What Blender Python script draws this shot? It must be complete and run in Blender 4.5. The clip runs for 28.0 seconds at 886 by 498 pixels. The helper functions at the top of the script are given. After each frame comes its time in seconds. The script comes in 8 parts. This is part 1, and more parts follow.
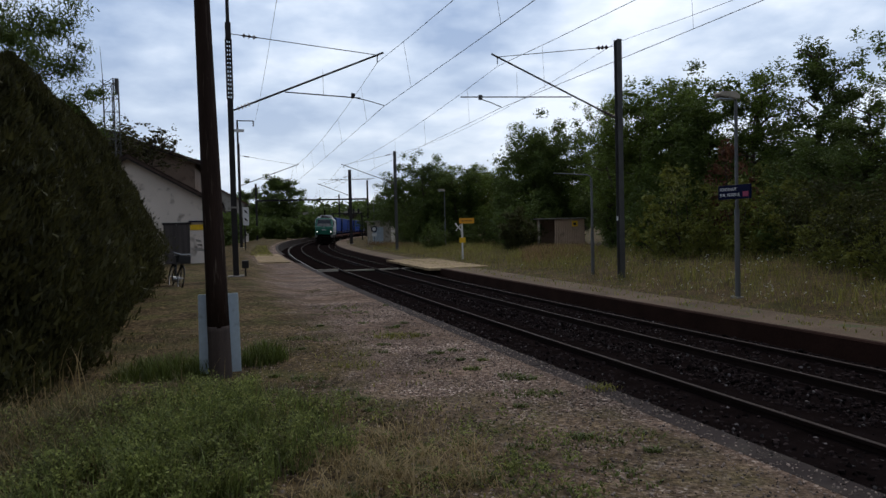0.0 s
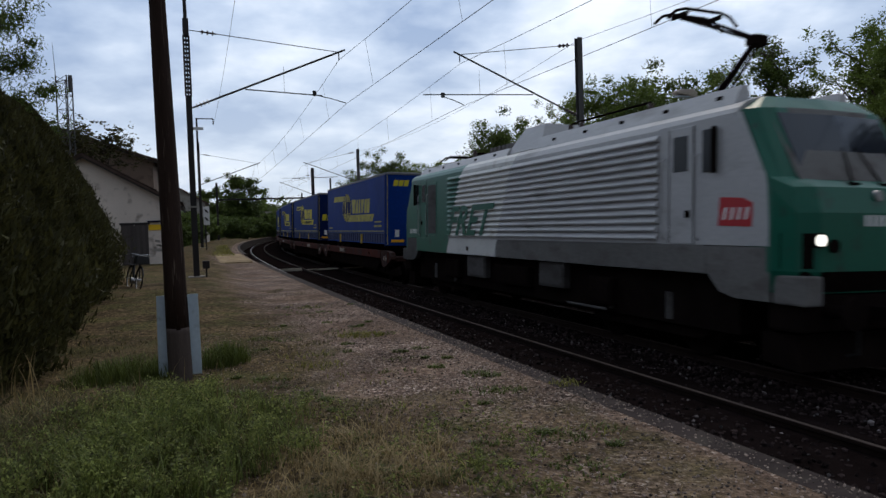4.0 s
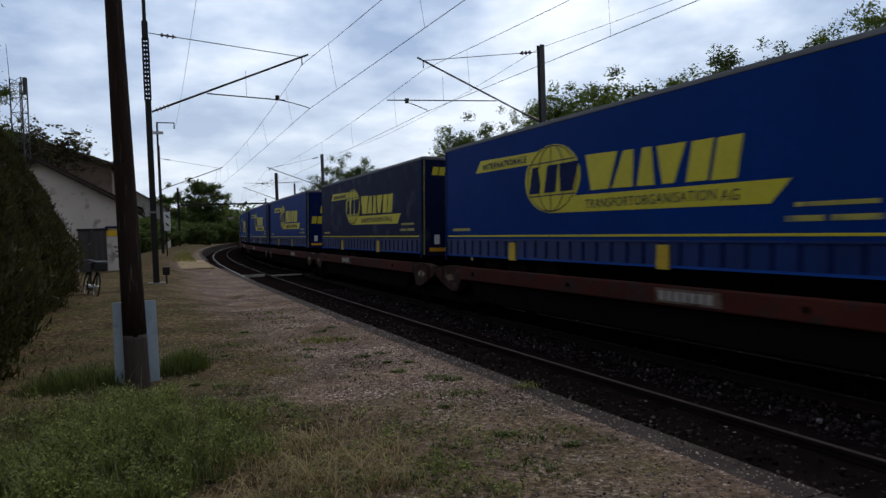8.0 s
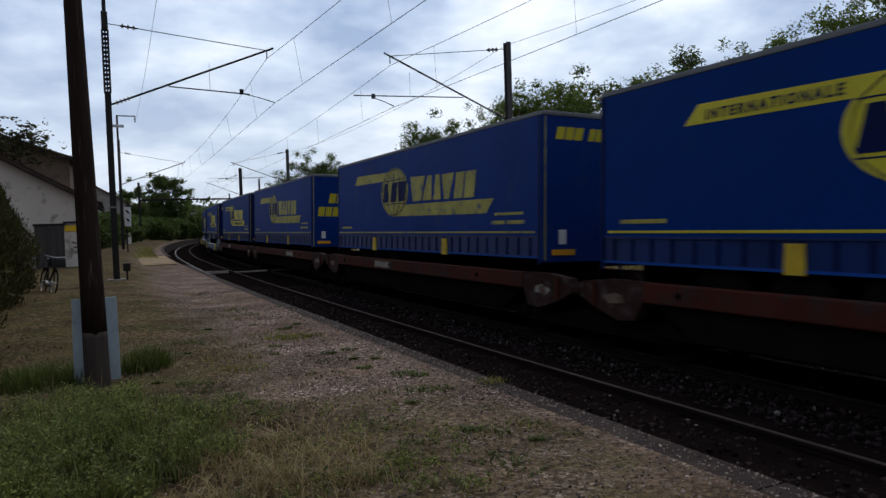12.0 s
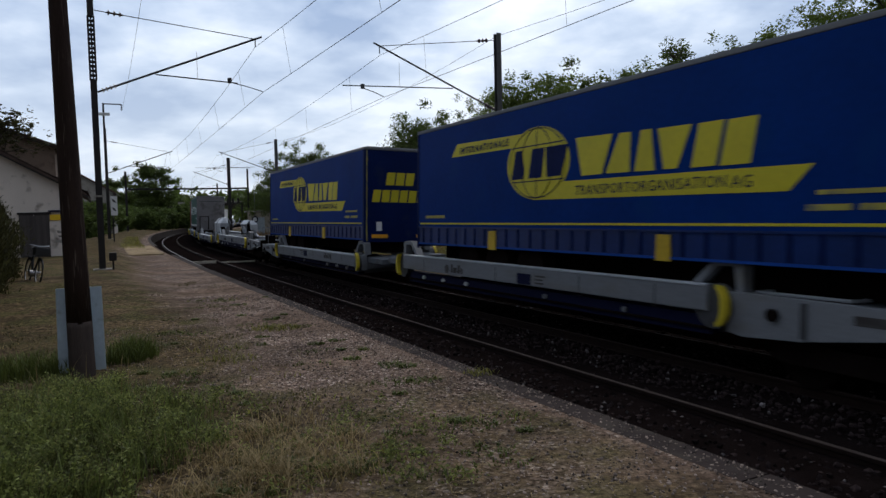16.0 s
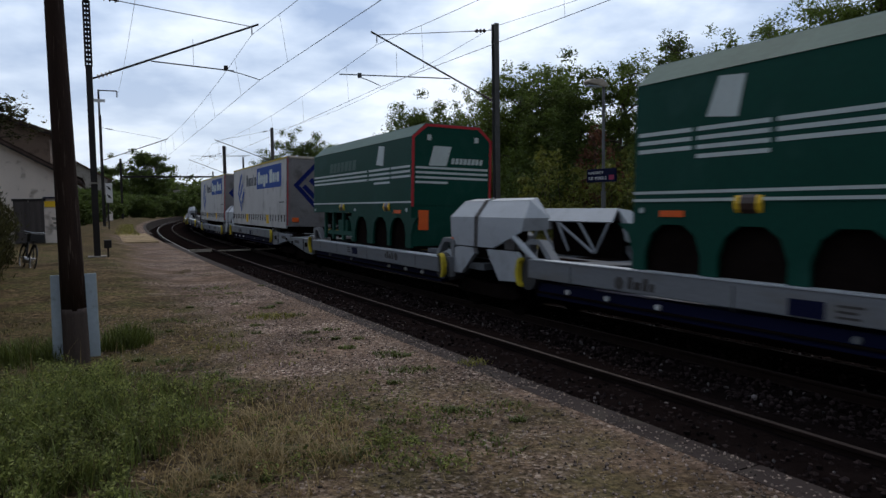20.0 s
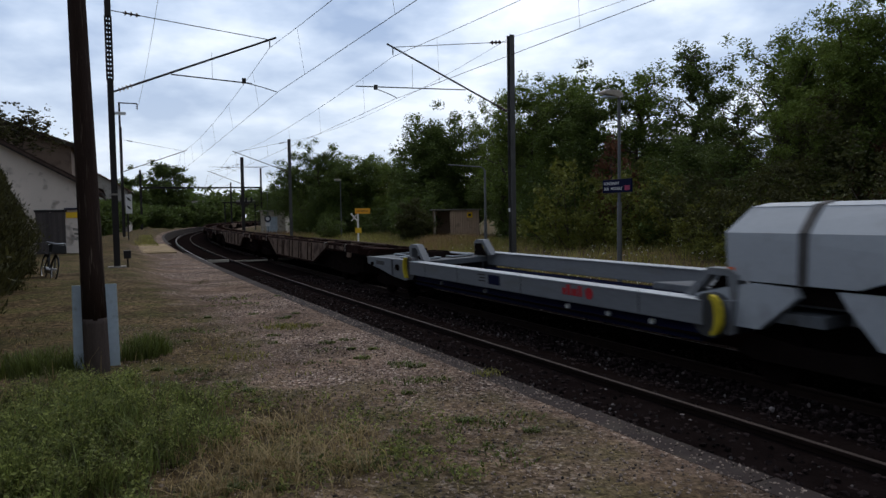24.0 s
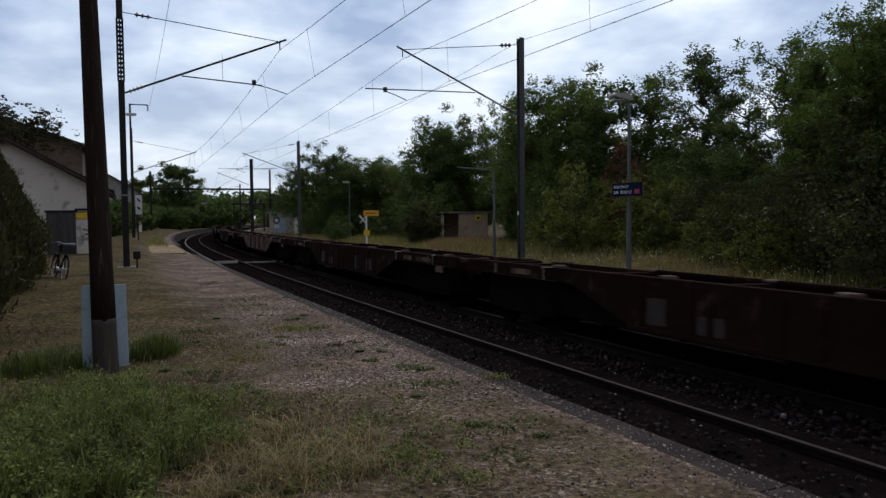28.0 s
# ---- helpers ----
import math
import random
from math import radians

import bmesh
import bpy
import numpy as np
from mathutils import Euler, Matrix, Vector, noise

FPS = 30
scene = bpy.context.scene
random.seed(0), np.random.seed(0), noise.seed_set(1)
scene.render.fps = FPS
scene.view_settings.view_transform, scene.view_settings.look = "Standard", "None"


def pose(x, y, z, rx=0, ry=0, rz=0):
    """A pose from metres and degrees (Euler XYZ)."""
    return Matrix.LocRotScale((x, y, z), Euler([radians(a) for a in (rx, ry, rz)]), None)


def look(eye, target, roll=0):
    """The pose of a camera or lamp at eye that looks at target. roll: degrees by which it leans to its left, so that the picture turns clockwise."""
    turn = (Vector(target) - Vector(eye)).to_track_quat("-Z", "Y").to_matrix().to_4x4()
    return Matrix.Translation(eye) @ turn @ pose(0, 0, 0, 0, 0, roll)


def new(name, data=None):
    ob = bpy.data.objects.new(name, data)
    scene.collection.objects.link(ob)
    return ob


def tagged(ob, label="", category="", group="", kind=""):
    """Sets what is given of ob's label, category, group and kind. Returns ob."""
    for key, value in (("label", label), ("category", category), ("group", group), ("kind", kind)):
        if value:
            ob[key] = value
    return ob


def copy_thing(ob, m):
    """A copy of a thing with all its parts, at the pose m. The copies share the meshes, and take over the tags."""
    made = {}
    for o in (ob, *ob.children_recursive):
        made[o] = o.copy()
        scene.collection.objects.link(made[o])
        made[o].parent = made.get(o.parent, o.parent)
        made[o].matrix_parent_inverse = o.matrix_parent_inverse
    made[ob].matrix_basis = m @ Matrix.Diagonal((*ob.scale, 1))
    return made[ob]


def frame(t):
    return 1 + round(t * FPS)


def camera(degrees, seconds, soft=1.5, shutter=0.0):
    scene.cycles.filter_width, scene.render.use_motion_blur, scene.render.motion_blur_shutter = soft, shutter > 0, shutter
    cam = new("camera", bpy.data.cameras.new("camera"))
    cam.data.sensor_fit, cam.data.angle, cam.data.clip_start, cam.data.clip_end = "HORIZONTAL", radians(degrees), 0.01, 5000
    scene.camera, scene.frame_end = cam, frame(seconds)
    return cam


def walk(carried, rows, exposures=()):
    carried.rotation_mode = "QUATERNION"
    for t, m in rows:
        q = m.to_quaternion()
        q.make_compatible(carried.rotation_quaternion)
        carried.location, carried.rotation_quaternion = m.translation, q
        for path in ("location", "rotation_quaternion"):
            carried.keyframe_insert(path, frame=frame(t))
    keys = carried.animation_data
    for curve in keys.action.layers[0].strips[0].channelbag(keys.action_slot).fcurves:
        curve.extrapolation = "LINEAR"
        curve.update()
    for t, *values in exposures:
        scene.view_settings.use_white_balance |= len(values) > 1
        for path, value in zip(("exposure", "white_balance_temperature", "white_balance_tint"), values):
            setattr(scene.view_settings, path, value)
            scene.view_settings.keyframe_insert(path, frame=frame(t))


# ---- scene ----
# the camera, held by hand on the platform
EXPO = 0.0
cam = camera(64.37, 28.0, soft=1.45, shutter=0.12)
ROWS = [
    (0.0, 0.000, 0.000, 1.800, 88.12, 1.41, 0.01),
    (0.5, 0.004, -0.011, 1.803, 88.21, 1.66, -0.23),
    (1.0, 0.005, -0.007, 1.802, 88.07, 1.66, -0.34),
    (1.5, 0.007, -0.004, 1.802, 87.79, 1.76, -0.49),
    (2.0, 0.010, -0.005, 1.801, 87.63, 1.81, -0.79),
    (2.5, 0.011, 0.010, 1.801, 87.46, 2.20, -1.36),
    (3.0, 0.013, 0.014, 1.800, 87.65, 1.91, -2.05),
    (3.5, 0.016, 0.015, 1.799, 87.74, 1.81, -2.27),
    (4.0, 0.017, 0.016, 1.799, 87.86, 1.88, -2.89),
    (4.5, 0.018, 0.018, 1.798, 87.80, 1.83, -3.56),
    (6.5, 0.055, -0.005, 1.795, 88.02, 2.29, -4.49),
    (7.0, 0.061, -0.013, 1.793, 87.97, 2.11, -4.82),
    (7.5, 0.064, -0.021, 1.793, 88.07, 2.07, -5.15),
    (8.0, 0.071, -0.041, 1.793, 88.20, 1.96, -5.68),
    (8.5, 0.076, -0.050, 1.793, 88.15, 2.14, -6.10),
    (9.0, 0.078, -0.058, 1.792, 87.78, 2.25, -6.38),
    (9.5, 0.077, -0.065, 1.793, 87.55, 1.72, -6.94),
    (10.0, 0.078, -0.069, 1.792, 87.68, 1.63, -7.20),
    (10.5, 0.074, -0.064, 1.791, 87.94, 1.65, -7.40),
    (11.0, 0.070, -0.056, 1.790, 87.71, 1.84, -7.60),
    (11.5, 0.063, -0.048, 1.789, 87.63, 1.94, -8.23),
    (12.0, 0.061, -0.041, 1.788, 87.82, 1.78, -8.42),
    (12.5, 0.054, -0.031, 1.787, 87.83, 1.62, -8.50),
    (14.5, 0.068, -0.021, 1.785, 87.69, 1.47, -8.92),
    (15.0, 0.068, -0.023, 1.786, 87.61, 2.07, -8.72),
    (15.5, 0.068, -0.022, 1.786, 87.20, 1.79, -9.32),
    (16.0, 0.069, -0.020, 1.784, 87.10, 1.40, -9.31),
    (16.5, 0.064, -0.017, 1.785, 87.04, 1.29, -9.25),
    (17.0, 0.060, -0.012, 1.785, 86.97, 1.18, -9.44),
    (17.5, 0.059, -0.011, 1.783, 86.64, 0.91, -9.65),
    (18.0, 0.061, -0.013, 1.781, 86.65, 0.91, -9.77),
    (18.5, 0.071, -0.013, 1.781, 86.35, 0.49, -9.63),
    (19.0, 0.073, -0.017, 1.778, 86.11, 0.73, -9.54),
    (19.5, 0.074, -0.026, 1.779, 86.01, 1.22, -10.17),
    (20.0, 0.072, -0.031, 1.779, 86.33, 0.84, -9.62),
    (20.5, 0.068, -0.036, 1.780, 86.74, 0.75, -9.21),
    (21.0, 0.057, -0.043, 1.780, 86.98, 0.67, -8.99),
    (21.5, 0.055, -0.049, 1.782, 86.77, 0.96, -8.66),
    (23.5, 0.077, -0.083, 1.789, 87.04, 0.72, -8.48),
    (24.0, 0.076, -0.084, 1.789, 87.19, 0.90, -8.33),
    (24.5, 0.074, -0.073, 1.790, 87.45, 0.77, -8.06),
    (25.0, 0.072, -0.069, 1.791, 87.53, 0.50, -8.23),
    (25.5, 0.071, -0.065, 1.790, 87.57, 0.35, -8.11),
    (26.0, 0.068, -0.055, 1.789, 87.78, 0.51, -7.60),
    (26.5, 0.067, -0.047, 1.789, 87.73, 0.51, -7.71),
    (27.0, 0.066, -0.048, 1.787, 87.43, 0.60, -7.89),
    (27.5, 0.067, -0.048, 1.786, 87.37, 0.70, -7.82),
    (28.0, 0.066, -0.044, 1.786, 87.42, 0.56, -7.66),
]
walk(cam, [(t, pose(x, y, z, rx, ry, rz)) for t, x, y, z, rx, ry, rz in ROWS], [(0.0, EXPO), (9.0, EXPO), (15.0, EXPO + 0.02), (19.0, EXPO + 0.10), (23.0, EXPO + 0.09), (28.0, EXPO)])

# ---- world, sun ----
SUN_EL, SUN_AZ = 52.0, 12.0


def make_world():
    world = bpy.data.worlds.new("overcast_sky")
    scene.world = world
    world.use_nodes = True
    nt = world.node_tree
    nt.nodes.clear()
    N, L = nt.nodes.new, nt.links.new
    out, bg = N("ShaderNodeOutputWorld"), N("ShaderNodeBackground")
    sky = N("ShaderNodeTexSky")
    sky.sky_type, sky.sun_disc = "NISHITA", False
    sky.sun_elevation, sky.sun_rotation = radians(SUN_EL), radians(SUN_AZ)
    tc, sep = N("ShaderNodeTexCoord"), N("ShaderNodeSeparateXYZ")
    L(tc.outputs["Generated"], sep.inputs[0])
    low = N("ShaderNodeMath")
    low.operation = "MAXIMUM"
    low.inputs[1].default_value = 0.0
    L(sep.outputs["Z"], low.inputs[0])
    lift = N("ShaderNodeMath")
    lift.inputs[1].default_value = 0.24
    L(low.outputs[0], lift.inputs[0])
    comb = N("ShaderNodeCombineXYZ")
    for k, ax in enumerate("XY"):
        d = N("ShaderNodeMath")
        d.operation = "DIVIDE"
        L(sep.outputs[ax], d.inputs[0])
        L(lift.outputs[0], d.inputs[1])
        L(d.outputs[0], comb.inputs[k])

    def clouds(scale, detail, rough, w):
        n = N("ShaderNodeTexNoise")
        n.noise_dimensions = "4D"
        n.inputs["Scale"].default_value, n.inputs["Detail"].default_value = scale, detail
        n.inputs["Roughness"].default_value, n.inputs["W"].default_value = rough, w
        L(comb.outputs[0], n.inputs["Vector"])
        return n.outputs["Fac"]

    big, small = clouds(0.7, 4, 0.5, 3.1), clouds(2.7, 5, 0.52, 1.7)
    mix = N("ShaderNodeMix")
    mix.inputs[0].default_value = 0.58
    L(big, mix.inputs[2])
    L(small, mix.inputs[3])
    ramp = N("ShaderNodeValToRGB")
    el = ramp.color_ramp.elements
    el[0].position, el[0].color = 0.385, (0.31, 0.42, 0.63, 1)
    el[1].position, el[1].color = 0.58, (0.96, 1.03, 1.13, 1)
    e = el.new(0.475)
    e.color = (0.57, 0.68, 0.86, 1)
    L(mix.outputs[0], ramp.inputs[0])
    # a paler band of haze low in the sky
    haze = N("ShaderNodeMapRange")
    haze.inputs[1].default_value, haze.inputs[2].default_value = 0.02, 0.30
    haze.inputs[3].default_value, haze.inputs[4].default_value = 0.65, 0.0
    L(low.outputs[0], haze.inputs[0])
    hz = N("ShaderNodeMix")
    hz.data_type = "RGBA"
    hz.inputs[7].default_value = (0.62, 0.69, 0.80, 1)
    L(haze.outputs[0], hz.inputs[0])
    L(ramp.outputs[0], hz.inputs[6])
    blue = N("ShaderNodeVectorMath")
    blue.operation = "SCALE"
    blue.inputs["Scale"].default_value = 0.08
    L(sky.outputs[0], blue.inputs[0])
    add = N("ShaderNodeMix")
    add.data_type = "RGBA"
    add.inputs[0].default_value = 0.88
    L(blue.outputs[0], add.inputs[6])
    L(hz.outputs[2], add.inputs[7])
    # the cloud is thinner, and so brighter, round the hidden sun
    dot = N("ShaderNodeVectorMath")
    dot.operation = "DOT_PRODUCT"
    dot.inputs[1].default_value = (math.sin(radians(SUN_AZ)) * 0.9, math.cos(radians(SUN_AZ)) * 0.9, 0.43)
    L(tc.outputs["Generated"], dot.inputs[0])
    glow = N("ShaderNodeMapRange")
    glow.interpolation_type = "SMOOTHSTEP"
    glow.inputs[1].default_value, glow.inputs[2].default_value = -0.5, 0.8
    glow.inputs[3].default_value, glow.inputs[4].default_value = 0.34, 1.0
    L(dot.outputs["Value"], glow.inputs[0])
    lit = N("ShaderNodeVectorMath")
    lit.operation = "SCALE"
    L(add.outputs[2], lit.inputs[0])
    L(glow.outputs[0], lit.inputs["Scale"])
    L(lit.outputs[0], bg.inputs["Color"])
    bg.inputs["Strength"].default_value = SKY
    L(bg.outputs[0], out.inputs[0])


SKY = 1.12
make_world()
sun = bpy.data.lights.new("sun", "SUN")
sun.energy, sun.angle, sun.color = 0.75, radians(14), (1.0, 0.88, 0.74)
sun_ob = new("sun", sun)
az, ev = radians(SUN_AZ), radians(SUN_EL)
sun_ob.matrix_basis = look((math.sin(az) * math.cos(ev) * 50, math.cos(az) * math.cos(ev) * 50, math.sin(ev) * 50), (0, 0, 0))


# ---- materials ----
def mat(name, col, rough=0.7, metal=0.0, vary=0.18, scale=1.5, fine=30.0, bump=0.15, dirt=None, dirt_amount=0.0, stretch=(1, 1, 1), island=0.0, rand=0.0,
        emit=0.0, leaf=False, spec=0.4):
    m = bpy.data.materials.new(name)
    m.use_nodes = True
    nt = m.node_tree
    N, L = nt.nodes.new, nt.links.new
    b = nt.nodes["Principled BSDF"]
    b.inputs["Roughness"].default_value, b.inputs["Metallic"].default_value = rough, metal
    b.inputs["Specular IOR Level"].default_value = spec
    tc, mp = N("ShaderNodeTexCoord"), N("ShaderNodeMapping")
    mp.inputs["Scale"].default_value = stretch
    L(tc.outputs["Object"], mp.inputs[0])

    def tex(sc, det=4):
        n = N("ShaderNodeTexNoise")
        n.inputs["Scale"].default_value, n.inputs["Detail"].default_value = sc, det
        L(mp.outputs[0], n.inputs["Vector"])
        return n.outputs["Fac"]

    n1, n2 = tex(scale), tex(fine, 3)
    mx = N("ShaderNodeMix")
    mx.inputs[0].default_value = 0.4
    L(n1, mx.inputs[2])
    L(n2, mx.inputs[3])
    rg = N("ShaderNodeMapRange")
    rg.inputs[1].default_value, rg.inputs[2].default_value = 0.3, 0.7
    rg.inputs[3].default_value, rg.inputs[4].default_value = 1 - vary, 1 + vary
    L(mx.outputs[0], rg.inputs[0])
    val = rg.outputs[0]
    if island or rand:
        if island:
            g = N("ShaderNodeNewGeometry")
            src, amt = g.outputs["Random Per Island"], island
        else:
            g = N("ShaderNodeObjectInfo")
            src, amt = g.outputs["Random"], rand
        r2 = N("ShaderNodeMapRange")
        r2.inputs[3].default_value, r2.inputs[4].default_value = 1 - amt, 1 + amt
        L(src, r2.inputs[0])
        mu = N("ShaderNodeMath")
        mu.operation = "MULTIPLY"
        L(val, mu.inputs[0])
        L(r2.outputs[0], mu.inputs[1])
        val = mu.outputs[0]
    sc = N("ShaderNodeVectorMath")
    sc.operation = "SCALE"
    sc.inputs[0].default_value = col[:3]
    L(val, sc.inputs["Scale"])
    colour = sc.outputs[0]
    if dirt:
        n3 = tex(scale * 2.7, 6)
        r3 = N("ShaderNodeMapRange")
        r3.inputs[1].default_value, r3.inputs[2].default_value = 0.62 - dirt_amount * 0.3, 0.78 - dirt_amount * 0.3
        L(n3, r3.inputs[0])
        dm = N("ShaderNodeMix")
        dm.data_type = "RGBA"
        dm.inputs[7].default_value = (*dirt, 1)
        L(r3.outputs[0], dm.inputs[0])
        L(colour, dm.inputs[6])
        colour = dm.outputs[2]
    L(colour, b.inputs["Base Color"])
    if bump:
        bp = N("ShaderNodeBump")
        bp.inputs["Strength"].default_value, bp.inputs["Distance"].default_value = bump, 0.02
        L(n2, bp.inputs["Height"])
        L(bp.outputs[0], b.inputs["Normal"])
    if emit:
        b.inputs["Emission Color"].default_value = (*col[:3], 1)
        b.inputs["Emission Strength"].default_value = emit
    if leaf:
        tr, ms = N("ShaderNodeBsdfTranslucent"), N("ShaderNodeMixShader")
        ms.inputs[0].default_value = 0.35
        L(colour, tr.inputs["Color"])
        L(b.outputs[0], ms.inputs[1])
        L(tr.outputs[0], ms.inputs[2])
        L(ms.outputs[0], nt.nodes["Material Output"].inputs[0])
        b.inputs["Specular IOR Level"].default_value = 0.25
    return m


def ground_material():
    """Gravel path, worn dirt, dry and green grass, laid out by the weights stored in the mesh."""
    m = bpy.data.materials.new("ground_gravel_and_grass")
    m.use_nodes = True
    nt = m.node_tree
    N, L = nt.nodes.new, nt.links.new
    b = nt.nodes["Principled BSDF"]
    b.inputs["Roughness"].default_value = 0.95
    b.inputs["Specular IOR Level"].default_value = 0.04
    tc = N("ShaderNodeTexCoord")

    def tex(sc, det=5, kind="ShaderNodeTexNoise"):
        n = N(kind)
        n.inputs["Scale"].default_value = sc
        if kind == "ShaderNodeTexNoise":
            n.inputs["Detail"].default_value = det
        L(tc.outputs["Object"], n.inputs["Vector"])
        return n

    def ramp(src, stops):
        r = N("ShaderNodeValToRGB")
        els = r.color_ramp.elements
        while len(els) < len(stops):
            els.new(0.5)
        for e, (p, c) in zip(els, stops):
            e.position, e.color = p, (*c, 1)
        L(src, r.inputs[0])
        return r.outputs[0]

    vor = tex(38, kind="ShaderNodeTexVoronoi")
    vc = N("ShaderNodeSeparateColor")
    L(vor.outputs["Color"], vc.inputs[0])
    gravel = ramp(vc.outputs[0], [(0.0, (0.034, 0.022, 0.017)), (0.45, (0.120, 0.082, 0.063)), (0.85, (0.215, 0.156, 0.125)), (1.0, (0.44, 0.365, 0.310))])
    dirt = ramp(tex(7, 8).outputs["Fac"], [(0.3, (0.062, 0.040, 0.029)), (0.55, (0.148, 0.101, 0.073)), (0.75, (0.240, 0.172, 0.126))])
    gd = N("ShaderNodeMix")
    gd.data_type = "RGBA"
    sel = N("ShaderNodeMapRange")
    sel.inputs[1].default_value, sel.inputs[2].default_value = 0.42, 0.62
    L(tex(0.55, 3).outputs["Fac"], sel.inputs[0])
    L(sel.outputs[0], gd.inputs[0])
    L(gravel, gd.inputs[6])
    L(dirt, gd.inputs[7])
    green = ramp(tex(11, 8).outputs["Fac"], [(0.3, (0.026, 0.018, 0.010)), (0.5, (0.076, 0.053, 0.028)), (0.7, (0.168, 0.119, 0.065))])
    att = N("ShaderNodeAttribute")
    att.attribute_name = "grass"
    ns = tex(1.9, 6)
    ad = N("ShaderNodeMath")
    L(att.outputs["Fac"], ad.inputs[0])
    L(ns.outputs["Fac"], ad.inputs[1])
    th = N("ShaderNodeMapRange")
    th.inputs[1].default_value, th.inputs[2].default_value = 0.76, 1.20
    L(ad.outputs[0], th.inputs[0])
    fin = N("ShaderNodeMix")
    fin.data_type = "RGBA"
    L(th.outputs[0], fin.inputs[0])
    L(gd.outputs[2], fin.inputs[6])
    moss = ramp(tex(23, 7).outputs["Fac"], [(0.3, (0.024, 0.022, 0.010)), (0.5, (0.060, 0.053, 0.021)), (0.72, (0.138, 0.108, 0.045))])
    mp_ = N("ShaderNodeMapRange")
    mp_.inputs[1].default_value, mp_.inputs[2].default_value = 0.46, 0.60
    L(tex(1.3, 7).outputs["Fac"], mp_.inputs[0])
    gm = N("ShaderNodeMix")
    gm.data_type = "RGBA"
    L(mp_.outputs[0], gm.inputs[0])
    L(green, gm.inputs[6])
    L(moss, gm.inputs[7])
    L(gm.outputs[2], fin.inputs[7])
    # broad worn patches and gritty speckle over all of it
    broad_v, grit = N("ShaderNodeMapRange"), N("ShaderNodeMapRange")
    broad_v.inputs[1].default_value, broad_v.inputs[2].default_value = 0.3, 0.7
    broad_v.inputs[3].default_value, broad_v.inputs[4].default_value = 0.62, 1.38
    L(tex(0.9, 4).outputs["Fac"], broad_v.inputs[0])
    grit.inputs[1].default_value, grit.inputs[2].default_value = 0.33, 0.67
    grit.inputs[3].default_value, grit.inputs[4].default_value = 0.2, 1.95
    gn = tex(16, 9)
    gn.inputs["Roughness"].default_value = 0.75
    L(gn.outputs["Fac"], grit.inputs[0])
    mu = N("ShaderNodeMath")
    mu.operation = "MULTIPLY"
    L(broad_v.outputs[0], mu.inputs[0])
    L(grit.outputs[0], mu.inputs[1])
    vs = N("ShaderNodeVectorMath")
    vs.operation = "SCALE"
    L(fin.outputs[2], vs.inputs[0])
    L(mu.outputs[0], vs.inputs["Scale"])
    L(vs.outputs[0], b.inputs["Base Color"])
    bp = N("ShaderNodeBump")
    bp.inputs["Strength"].default_value, bp.inputs["Distance"].default_value = 0.7, 0.02
    L(vor.outputs["Distance"], bp.inputs["Height"])
    L(bp.outputs[0], b.inputs["Normal"])
    return m


